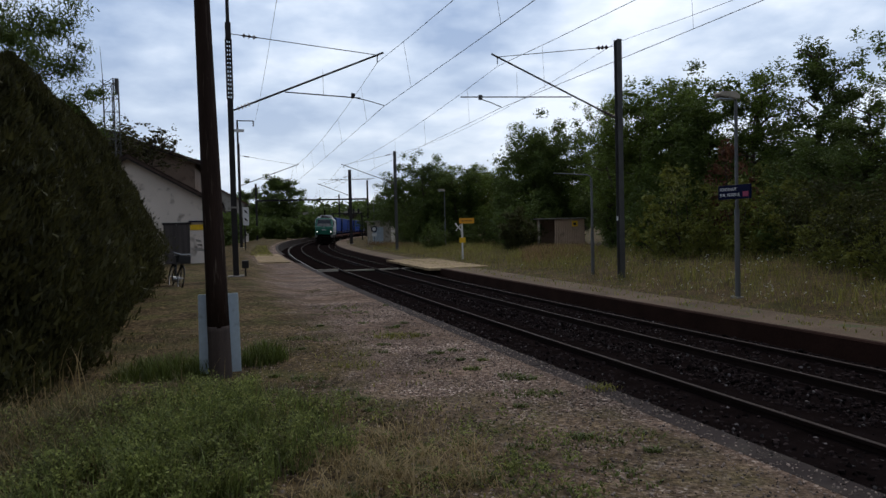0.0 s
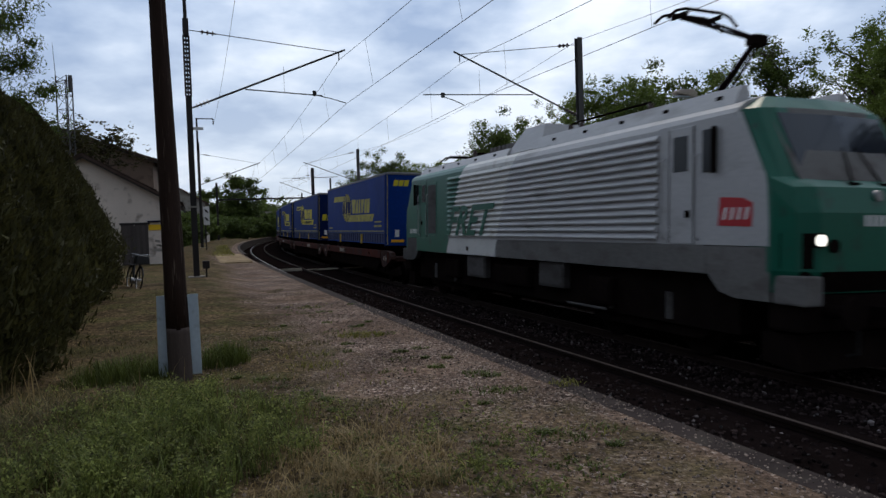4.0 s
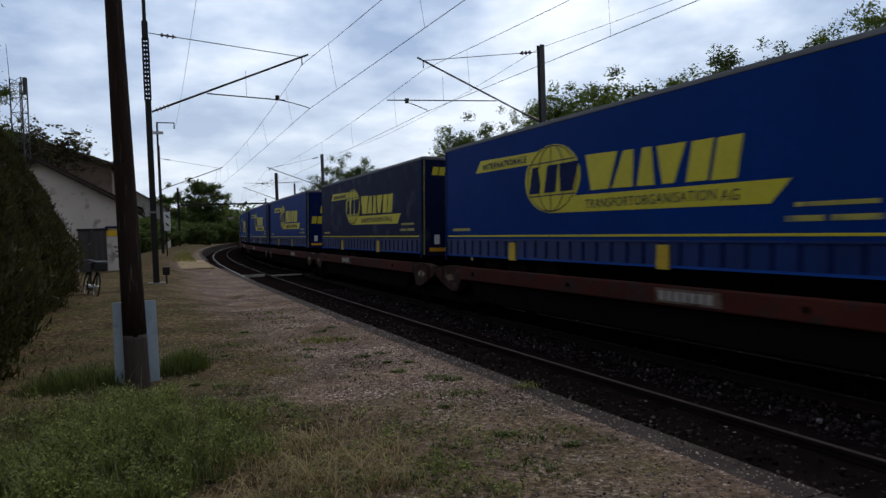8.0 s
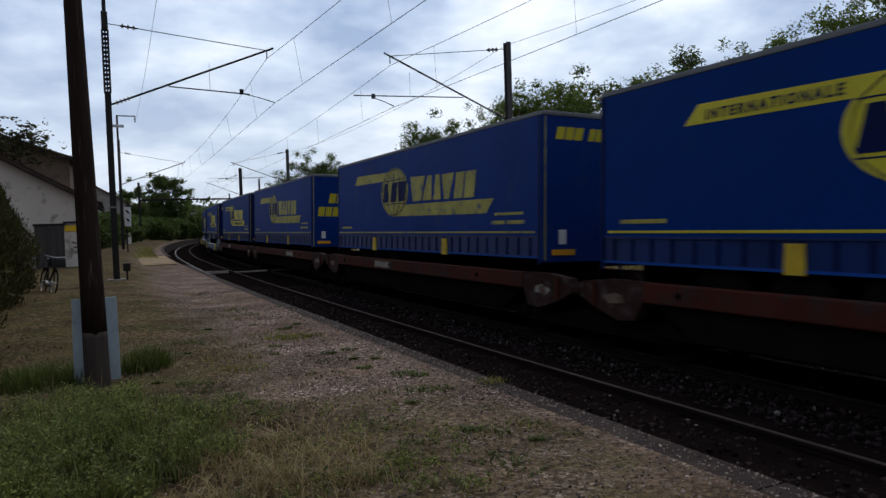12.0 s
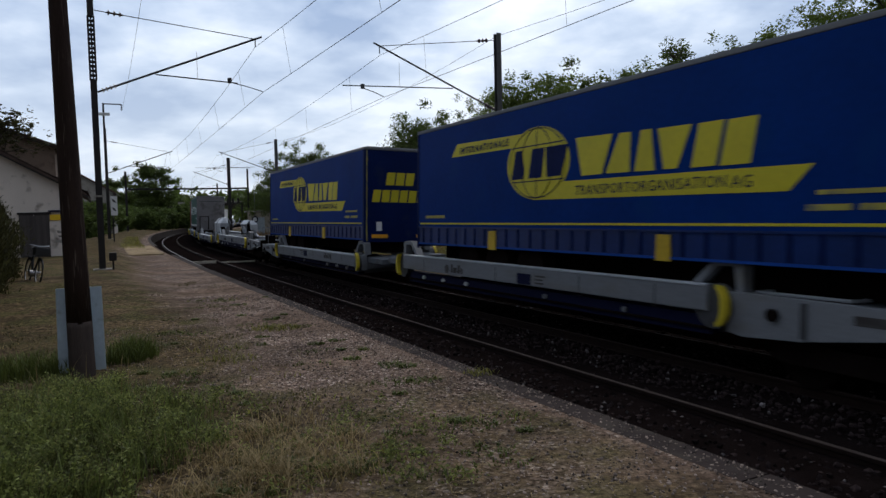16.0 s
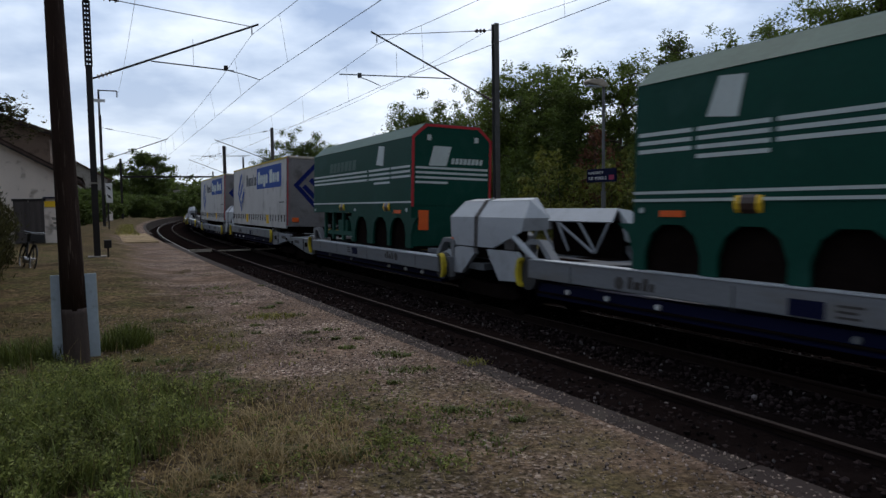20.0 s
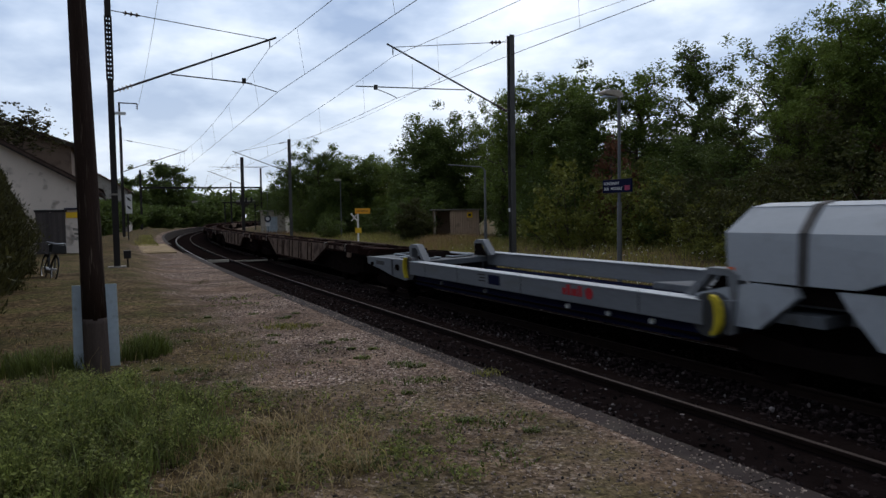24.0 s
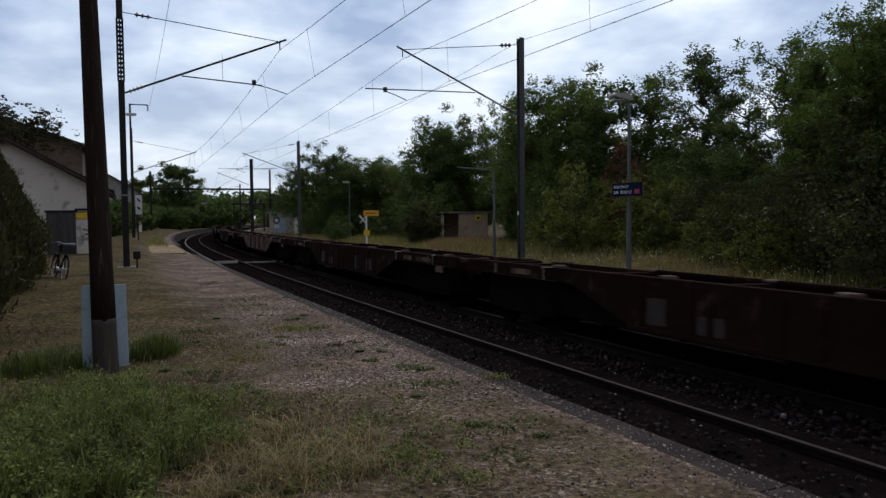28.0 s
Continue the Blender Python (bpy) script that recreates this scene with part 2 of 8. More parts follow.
M = {
    "ground": ground_material(),
    "concrete": mat("weathered_concrete", (0.30, 0.275, 0.25), 0.9, spec=0.08, vary=0.3, scale=1.2, fine=35, dirt=(0.09, 0.08, 0.06), dirt_amount=0.4),
    "pale_concrete": mat("pale_concrete", (0.46, 0.41, 0.34), 0.9, spec=0.08, vary=0.25, scale=1.0, fine=25, dirt=(0.16, 0.14, 0.11), dirt_amount=0.3),
    "riser": mat("stained_brown_riser", (0.030, 0.015, 0.011), 0.95, spec=0.05, vary=0.4, scale=1.2, fine=25),
    "edge": mat("platform_edge_concrete", (0.036, 0.027, 0.025), 0.92, spec=0.08, vary=0.35, scale=0.9, fine=40, dirt=(0.055, 0.045, 0.038), dirt_amount=0.5),
    "path": mat("platform_sandy_gravel", (0.135, 0.097, 0.068), 0.95, spec=0.08, vary=0.4, scale=0.6, fine=22, bump=0.5, dirt=(0.09, 0.10, 0.05), dirt_amount=0.2),
    "ballast": mat("dark_ballast", (0.0085, 0.0060, 0.0058), 1.0, vary=0.5, scale=3, fine=26, bump=0.9, spec=0.0),
    "stone": mat("ballast_stone", (0.0225, 0.0158, 0.0155), 1.0, vary=0.45, scale=8, fine=40, bump=0.3, island=0.85, spec=0.03),
    "sleeper": mat("old_sleeper", (0.018, 0.014, 0.013), 0.95, spec=0.05, vary=0.3, scale=4, fine=30, rand=0.3),
    "rail": mat("rusty_rail", (0.018, 0.0105, 0.0085), 0.85, 0.0, vary=0.3, scale=5, fine=40, spec=0.1),
    "rail_dull": mat("dull_brown_rail_head", (0.042, 0.030, 0.026), 0.85, 0.0, spec=0.15, vary=0.2, scale=3, fine=40, bump=0.03),
    "railtop": mat("worn_rail_head", (0.12, 0.10, 0.09), 0.5, 0.7, vary=0.12, scale=3, fine=40, bump=0.03),
    "wood": mat("tarred_wood_pole", (0.030, 0.0185, 0.0145), 0.85, spec=0.08, vary=0.35, scale=2, fine=24, bump=0.5, stretch=(6, 6, 0.5), dirt=(0.12, 0.09, 0.07), dirt_amount=0.1),
    "pole_foot": mat("grey_weathered_pole_foot", (0.072, 0.055, 0.048), 0.9, spec=0.08, vary=0.3, scale=3, fine=30, stretch=(6, 6, 0.6), bump=0.4),
    "zinc": mat("pale_galvanised_sheet", (0.43, 0.50, 0.56), 0.5, 0.25, vary=0.14, scale=1.6, fine=22, bump=0.05, dirt=(0.2, 0.22, 0.22), dirt_amount=0.15),
    "mast": mat("dark_steel_mast", (0.030, 0.026, 0.026), 0.7, 0.4, vary=0.3, scale=2, fine=30, bump=0.12),
    "mast_grey": mat("galvanised_steel_mast", (0.085, 0.083, 0.082), 0.7, 0.25, vary=0.3, scale=1.5, fine=30, bump=0.1),
    "galv": mat("galvanised_lamp_post", (0.15, 0.152, 0.155), 0.55, 0.5, vary=0.25, scale=1.5, fine=30, bump=0.08),
    "wire": mat("overhead_wire", (0.05, 0.05, 0.052), 0.6, 0.6, vary=0.1, scale=1, fine=10, bump=0),
    "insul": mat("brown_glazed_insulator", (0.05, 0.03, 0.025), 0.3, vary=0.1, scale=8, fine=40, bump=0),
    "wall": mat("beige_rendered_wall", (0.66, 0.58, 0.52), 0.9, spec=0.08, vary=0.14, scale=0.7, fine=28, bump=0.25, dirt=(0.24, 0.20, 0.17), dirt_amount=0.2),
    "wall2": mat("grey_rendered_wall", (0.36, 0.33, 0.30), 0.9, spec=0.08, vary=0.14, scale=0.7, fine=28, bump=0.2, dirt=(0.2, 0.18, 0.16), dirt_amount=0.3),
    "roof": mat("dark_weathered_roof_tile", (0.055, 0.038, 0.032), 0.85, spec=0.08, vary=0.35, scale=2, fine=20, bump=0.3, rand=0.3),
    "roof_red": mat("brown_roof_tile", (0.12, 0.06, 0.045), 0.85, vary=0.35, scale=2, fine=20, bump=0.3, rand=0.3),
    "door_wood": mat("dark_grey_boarded_door", (0.06, 0.05, 0.048), 0.8, vary=0.25, scale=2, fine=20, stretch=(4, 4, 0.6), rand=0.2),
    "yellow": mat("yellow_sign_sheet", (0.80, 0.50, 0.02), 0.5, vary=0.08, scale=2, fine=30, bump=0.02),
    "orange": mat("orange_yellow_sign_sheet", (0.78, 0.36, 0.02), 0.5, vary=0.08, scale=2, fine=30, bump=0.02),
    "navy": mat("navy_enamel_sign", (0.006, 0.008, 0.034), 0.7, spec=0.08, vary=0.1, scale=2, fine=30, bump=0.02),
    "white": mat("white_paint", (0.72, 0.72, 0.72), 0.5, vary=0.08, scale=2, fine=30, bump=0.02),
    "black": mat("black_paint", (0.015, 0.015, 0.016), 0.5, vary=0.15, scale=2, fine=30, bump=0.02),
    "magenta": mat("magenta_emblem", (0.32, 0.03, 0.09), 0.5, vary=0.1, scale=2, fine=30, bump=0.02),
    "bark": mat("grey_brown_bark", (0.065, 0.050, 0.038), 0.95, vary=0.4, scale=3, fine=18, bump=0.7, stretch=(4, 4, 0.8)),
    "leaf": mat("green_leaves", (0.120, 0.165, 0.030), 0.6, vary=0.3, scale=0.35, fine=3, bump=0, island=0.3, leaf=True),
    "leaf_dark": mat("dark_green_leaves", (0.084, 0.118, 0.026), 0.6, vary=0.3, scale=0.35, fine=3, bump=0, island=0.3, leaf=True),
    "leaf_light": mat("yellow_green_leaves", (0.155, 0.165, 0.032), 0.6, vary=0.3, scale=0.4, fine=3, bump=0, island=0.3, leaf=True),
    # brownish green, its colour darkened further for the shade low in the wood
    "leaf_deep": mat("deep_brownish_green_leaves", (0.064, 0.068, 0.020), 0.6, vary=0.35, scale=0.3, fine=3, bump=0, island=0.3, leaf=True),
    "leaf_rust": mat("rust_tinged_leaves", (0.14, 0.065, 0.035), 0.6, vary=0.3, scale=0.4, fine=3, bump=0, island=0.45, leaf=True),
    "conifer": mat("dark_conifer_scale_leaves", (0.048, 0.046, 0.015), 0.7, vary=0.4, scale=0.8, fine=5, bump=0, island=0.5, leaf=True),
    "grass": mat("green_grass_blades", (0.138, 0.168, 0.042), 0.6, vary=0.35, scale=0.9, fine=4, bump=0, island=0.6, leaf=True),
    "grass_olive": mat("dull_olive_grass_blades", (0.098, 0.085, 0.034), 0.65, vary=0.4, scale=0.9, fine=4, bump=0, island=0.55, leaf=True),
    "grass_deep": mat("deep_green_grass_blades", (0.082, 0.104, 0.021), 0.6, vary=0.3, scale=0.9, fine=4, bump=0, island=0.4, leaf=True),
    "dead_grass": mat("brown_dead_grass", (0.235, 0.150, 0.075), 0.7, vary=0.3, scale=0.5, fine=4, bump=0, island=0.45, leaf=True),
    "straw": mat("dry_straw_blades", (0.27, 0.20, 0.095), 0.7, vary=0.25, scale=1.2, fine=4, bump=0, island=0.4, leaf=True),
    "meadow": mat("rough_meadow_grass", (0.215, 0.205, 0.050), 0.7, vary=0.35, scale=0.25, fine=3, bump=0, island=0.45, leaf=True),
    "tan": mat("tan_worn_crossing_board", (0.34, 0.25, 0.145), 0.9, spec=0.08, vary=0.25, scale=1.5, fine=25, bump=0.2, dirt=(0.14, 0.10, 0.07), dirt_amount=0.35, rand=0.15),
    "shelter_wall": mat("tan_corrugated_sheet", (0.46, 0.33, 0.24), 0.8, vary=0.15, scale=1.0, fine=20, bump=0.1, dirt=(0.25, 0.18, 0.13), dirt_amount=0.2),
    "weed": mat("small_weed_leaves", (0.175, 0.195, 0.055), 0.6, vary=0.3, scale=0.9, fine=4, bump=0, island=0.75, leaf=True),
    "wall_brown": mat("brown_rendered_wall", (0.17, 0.125, 0.10), 0.9, spec=0.08, vary=0.2, scale=0.7, fine=28, bump=0.2, dirt=(0.11, 0.08, 0.065), dirt_amount=0.3),
    "flower": mat("white_flower_heads", (0.75, 0.75, 0.72), 0.7, vary=0.1, scale=2, fine=10, bump=0, leaf=True),
    "rubber": mat("black_rubber", (0.014, 0.014, 0.014), 0.8, vary=0.2, scale=3, fine=30, bump=0.1),
    "chrome": mat("bright_metal", (0.32, 0.32, 0.33), 0.3, 1.0, vary=0.1, scale=3, fine=30, bump=0),
}


# ---- small builders ----
CX, CY, RB, TH0 = 909.504, 308.965, 950.985, radians(-161.237)
ZA, ZB = -0.59, -0.69      # rail heads of the two tracks; the platform where the camera stands is 0
OFF_A, OFF_B = 3.64, 0.0   # track centres, outward from the line's circle
EDGE_L, EDGE_R, ZR = 5.73, -1.75, -0.48


def theta(s):
    return TH0 - s / RB


def at(s, off=0.0, z=0.0):
    """The place s metres up the line and off metres towards the camera's side of the running track."""
    a = theta(s)
    return Vector((CX + (RB + off) * math.cos(a), CY + (RB + off) * math.sin(a), z))


def along(s, off=0.0, z=0.0, turn=0.0):
    """A pose there: x points to the camera's side, y in the train's direction."""
    p = at(s, off, z)
    return pose(p.x, p.y, p.z, 0, 0, math.degrees(theta(s)) + turn)


def bend(s):
    """How far the line tightens inwards, past the even arc, up the line."""
    return 0.00055 * max(0.0, min(s, 150.0) - 55.0) ** 2 + 0.1045 * max(0.0, s - 150.0)


def smooth(a, b, x):
    k = min(1.0, max(0.0, (x - a) / (b - a)))
    return k * k * (3 - 2 * k)


def ground_z(s, off):
    """Height of the ground sheet."""
    if off >= EDGE_L:
        return 0.25 * smooth(7.0, 8.8, off) * smooth(12, 21, s) + 1.5 * smooth(13, 40, off) * smooth(10, 40, s)
    if off > EDGE_R:
        return -1.02
    far = smooth(-3.0, -14.0, off)
    return ZR - 0.04 + (0.35 + 0.42 * smooth(42, 30, s)) * far * smooth(-40, 10, s) + 4.0 * smooth(-40, -120, off)


def hold(name, m=None, label="", category="", group="", kind=""):
    e = new(name)
    e.empty_display_size = 0.2
    if m is not None:
        e.matrix_basis = m
    return tagged(e, label, category, group, kind)


def obj(name, bm, material, m=None, smooth_it=False):
    me = bpy.data.meshes.new(name)
    bmesh.ops.recalc_face_normals(bm, faces=bm.faces)
    bm.to_mesh(me)
    bm.free()
    me.materials.append(M[material] if isinstance(material, str) else material)
    if smooth_it:
        me.shade_smooth()
    o = new(name, me)
    if m is not None:
        o.matrix_basis = m
    return o


def part(name, bm, material, parent, label="", smooth_it=False):
    o = obj(name, bm, material, None, smooth_it)
    o.parent = parent
    if label:
        o["label"] = label
    return o


def again(o, m, parent):
    """The same piece once more, on the same mesh."""
    c = bpy.data.objects.new(o.name, o.data)
    scene.collection.objects.link(c)
    c.parent = parent
    c.matrix_basis = m
    return c


def box(x0, x1, y0, y1, z0, z1, bevel=0.0, bm=None):
    bm = bm or bmesh.new()
    r = bmesh.ops.create_cube(bm, size=1.0)
    vs = r["verts"]
    for v in vs:
        v.co = Vector((x0 + (v.co.x + 0.5) * (x1 - x0), y0 + (v.co.y + 0.5) * (y1 - y0), z0 + (v.co.z + 0.5) * (z1 - z0)))
    if bevel:
        es = list({e for v in vs for e in v.link_edges})
        bmesh.ops.bevel(bm, geom=es, offset=bevel, segments=2, affect="EDGES", profile=0.6)
    return bm


def tube(p0, p1, r0, r1=None, n=8, bm=None, caps=True):
    bm = bm or bmesh.new()
    r1 = r0 if r1 is None else r1
    p0, p1 = Vector(p0), Vector(p1)
    d = p1 - p0
    q = d.to_track_quat("Z", "Y").to_matrix()
    rings = []
    for p, r in ((p0, r0), (p1, r1)):
        rings.append([bm.verts.new(p + q @ Vector((r * math.cos(2 * math.pi * i / n), r * math.sin(2 * math.pi * i / n), 0))) for i in range(n)])
    for i in range(n):
        bm.faces.new((rings[0][i], rings[0][(i + 1) % n], rings[1][(i + 1) % n], rings[1][i]))
    if caps:
        bm.faces.new(rings[0][::-1])
        bm.faces.new(rings[1])
    return bm


def path(points, r, n=6, bm=None):
    """A bent rod through the points."""
    bm = bm or bmesh.new()
    pts = [Vector(p) for p in points]
    rings = []
    for i, p in enumerate(pts):
        d = (pts[min(i + 1, len(pts) - 1)] - pts[max(i - 1, 0)]).normalized()
        q = d.to_track_quat("Z", "Y").to_matrix()
        rings.append([bm.verts.new(p + q @ Vector((r * math.cos(2 * math.pi * k / n), r * math.sin(2 * math.pi * k / n), 0))) for k in range(n)])
    for a, b in zip(rings, rings[1:]):
        for k in range(n):
            bm.faces.new((a[k], a[(k + 1) % n], b[(k + 1) % n], b[k]))
    bm.faces.new(rings[0][::-1])
    bm.faces.new(rings[-1])
    return bm


def prism(poly, x0, x1, axis="x", bm=None, bevel=0.0):
    """A polygon pushed along an axis: x: (y, z) points; y: (x, z) points; z: (x, y) points."""
    bm = bm or bmesh.new()

    def put(a, b, c):
        return {"x": (c, a, b), "y": (a, c, b), "z": (a, b, c)}[axis]

    lo = [bm.verts.new(put(a, b, x0)) for a, b in poly]
    hi = [bm.verts.new(put(a, b, x1)) for a, b in poly]
    n = len(poly)
    f0, f1 = bm.faces.new(lo[::-1]), bm.faces.new(hi)
    sides = [bm.faces.new((lo[i], lo[(i + 1) % n], hi[(i + 1) % n], hi[i])) for i in range(n)]
    if bevel:
        es = list({e for f in (f0, f1) for e in f.edges})
        bmesh.ops.bevel(bm, geom=es, offset=bevel, segments=2, affect="EDGES")
    return bm


def wheel_bm(x0, x1, y, z, r, n=24, bm=None):
    return tube((x0, y, z), (x1, y, z), r, r, n, bm)


def lettering(text, size, extrude, material, parent, m, name="lettering", align="LEFT", shear=0.0, space=1.0, offset=0.0):
    cu = bpy.data.curves.new(name, "FONT")
    cu.body, cu.size, cu.extrude, cu.align_x, cu.shear, cu.space_character, cu.offset = text, size, extrude, align, shear, space, offset
    cu.resolution_u = 2
    tmp = bpy.data.objects.new(name, cu)
    scene.collection.objects.link(tmp)
    dg = bpy.context.evaluated_depsgraph_get()
    me = bpy.data.meshes.new_from_object(tmp.evaluated_get(dg))
    bpy.data.objects.remove(tmp)
    bpy.data.curves.remove(cu)
    me.materials.clear()
    me.materials.append(M[material])
    o = new(name, me)
    o.parent = parent
    o.matrix_basis = m
    return o


SIDE = Matrix(((0, 0, 1, 0), (1, 0, 0, 0), (0, 1, 0, 0), (0, 0, 0, 1)))   # writing on the side that looks along +x


def sweep(profile, s0, s1, step, off, z, name, material, label="", kind="structure", smooth_it=False):
    """A closed (off, z) profile drawn along the line."""
    bm = bmesh.new()
    n = max(1, round((s1 - s0) / step))
    rings = []
    for i in range(n + 1):
        s = s0 + (s1 - s0) * i / n
        rings.append([bm.verts.new(at(s, off + a - bend(s), z + b)) for a, b in profile])
    k = len(profile)
    for a, b in zip(rings, rings[1:]):
        for j in range(k):
            bm.faces.new((a[j], a[(j + 1) % k], b[(j + 1) % k], b[j]))
    bm.faces.new(rings[0])
    bm.faces.new(rings[-1][::-1])
    return tagged(obj(name, bm, material, None, smooth_it), label, "", "", kind)


# ---- ground ----
def make_ground():
    bm = bmesh.new()
    lay = bm.verts.layers.float.new("grass")
    ss = [-600, -300, -150, -80, -40, -20, -10] + [x * 1.0 for x in range(-5, 60, 1)] + list(range(60, 140, 4)) + list(range(140, 420, 20)) + [480, 600, 800, 1200]
    offs = [-900, -400, -200, -120, -80, -60, -45, -35, -28, -22, -18, -15, -12, -10, -8, -6, -5, -4, -3.2, -2.6, -2.2, EDGE_R - 0.35, EDGE_R - 0.01, EDGE_R, EDGE_R + 0.01, 1.8, EDGE_L - 0.24, EDGE_L - 0.23]
    offs += [EDGE_L + 0.25 * i for i in range(0, 40)] + [16, 17, 18, 20, 23, 27, 32, 38, 45, 60, 90, 140, 250, 500, 900]
    grid = []
    for s in ss:
        row = []
        for o in offs:
            z = ground_z(s, o)
            v = bm.verts.new(at(s, o - bend(s) * smooth(60, 20, abs(o)), z))
            if o >= EDGE_L:
                wob = 0.9 * (noise.noise(Vector((s * 0.11, o * 0.2, 3))) + 0.5 * noise.noise(Vector((s * 0.45, o * 0.6, 7))))
                rim = 8.0 + wob
                v[lay] = max(0.0, min(1.0, 0.5 + 0.42 * (o - rim)))
                near = math.hypot(v.co.x + 2.2, v.co.y - 5.4)
                v[lay] = max(v[lay], min(1.0, 1.95 - near * 0.62), min(0.52, 1.1 - 0.22 * math.hypot(v.co.x, v.co.y - 4.0)))
                v[lay] = max(v[lay], 0.85 * smooth(47, 53, s) * smooth(EDGE_L + 0.2, EDGE_L + 0.9, o))
                if o < EDGE_L + 0.2:
                    v[lay] = 0.12
            elif o < EDGE_R:
                v[lay] = smooth(EDGE_R - 0.9, EDGE_R - 2.2, o + 0.35 * noise.noise(Vector((s * 0.3, 0, 5))))
            row.append(v)
        grid.append(row)
    for a, b in zip(grid, grid[1:]):
        for j in range(len(offs) - 1):
            bm.faces.new((a[j], a[j + 1], b[j + 1], b[j]))
    g = obj("ground", bm, "ground")
    tagged(g, "gravel platform worn to dirt and dry grass", "ground", "", "structure")
    # far country to the horizon, below the near sheet
    far = bmesh.new()
    bmesh.ops.create_circle(far, cap_ends=True, segments=48, radius=4500)
    for v in far.verts:
        v.co.z = -1.6
    tagged(obj("far_ground", far, "meadow"), "flat green country out to the horizon", "ground", "", "structure")


make_ground()

# ballast bed of the two tracks
sweep([(1.95, -1.01), (1.9, -0.3), (1.4, -0.02), (-1.25, -0.02), (-1.85, -0.10), (-3.64, -0.11), (-5.05, -0.12), (-5.3, -0.30), (-5.3, -1.01)], -200, 420, 5, OFF_A, ZA - 0.12, "ballast_bed", "ballast",
      "dark stained ballast bed under two tracks")


def rail_profile():
    return [(-0.036, 0.0), (-0.036, -0.035), (-0.01, -0.05), (-0.01, -0.145), (-0.075, -0.155), (-0.075, -0.17), (0.075, -0.17), (0.075, -0.155), (0.01, -0.145), (0.01, -0.05), (0.036, -0.035), (0.036, 0.0)]


for nm, off, z in (("near_track", OFF_A, ZA), ("running_track", OFF_B, ZB)):
    for side in (1, -1):
        dz = 0.03 * side
        r = sweep(rail_profile(), -200, 420, 4, off + 0.7525 * side, z + dz - 0.004, "rail", "rail", "rusty steel rail with a worn bright head")
        sweep([(-0.032, -0.004), (-0.030, 0.0), (0.030, 0.0), (0.032, -0.004)], -200, 420, 4, off + 0.7525 * side, z + dz, "rail_head", "railtop" if off == OFF_A and side > 0 else "rail_dull", "worn running face of the rail")

# stone kerbs of the platforms
for name, off0, wid, top, span, lab in (("platform_kerb", EDGE_L - 0.26, 0.26, 0.0, (-12, 38.0), "dark concrete platform edging slab"),):
    hold_kerb = hold(name, None, "row of dark concrete slabs edging the platform", "kerb", "", "structure")
    first = None
    ln = 2.494
    bmk = box(-wid, 0.0, -ln / 2, ln / 2, -1.0, 0.0, 0.004)
    s = span[0]
    while s < span[1]:
        m = along(s + 1.25, EDGE_L, 0.002 + 0.003 * math.sin(s * 3.1), 0.06 * math.sin(s * 1.7))
        if first is None:
            first = part("kerb_slab", bmk, "edge", hold_kerb)
            first.matrix_basis = m
        else:
            again(first, m, hold_kerb)
        s += 2.5
sweep([(-0.26, -1.0), (-0.26, 0.0), (0.0, 0.0), (0.0, -1.0)], 52.0, 300, 5, EDGE_L, 0.0, "platform_edge", "edge", "long concrete platform edge running round the bend")
sweep([(-0.26, -1.0), (-0.26, 0.0), (0.0, 0.0), (0.0, -1.0)], -200, -12, 5, EDGE_L, 0.0, "platform_edge", "edge", "concrete platform edge behind the camera")
sweep([(0.04, -0.6), (0.04, -0.03), (0.01, 0.0), (-0.12, 0.0), (-0.12, -0.6)], -200, 300, 4, EDGE_R, ZR, "platform_edge", "riser", "low dark concrete platform edge of the far side")
sweep([(0.0, -0.3), (0.0, 0.0), (-1.5, 0.0), (-1.75, -0.03), (-1.75, -0.3)], -200, 120, 4, EDGE_R - 0.12, ZR - 0.004, "platform", "path", "low far platform of pale sandy gravel")


# ---- masts, wires and poles ----
def insulator(p0, p1, parent, discs=4, r=0.075):
    p0, p1 = Vector(p0), Vector(p1)
    bm = tube(p0, p1, 0.03, 0.03, 8)
    for i in range(discs):
        a, b = p0.lerp(p1, (i + 0.3) / discs), p0.lerp(p1, (i + 0.62) / discs)
        tube(a, b, r, r * 0.6, 10, bm)
    part("insulator", bm, "insul", parent, "ribbed dark insulator")


def h_beam(h, w=0.2, d=0.2, t=0.016, z0=0.0):
    """Wide-flange steel column."""
    a, b, k = w / 2, d / 2, t / 2
    poly = [(-a, -b), (a, -b), (a, -b + t), (k, -b + t), (k, b - t), (a, b - t), (a, b), (-a, b), (-a, b - t), (-k, b - t), (-k, -b + t), (-a, -b + t)]
    return prism(poly, z0, h, "z")


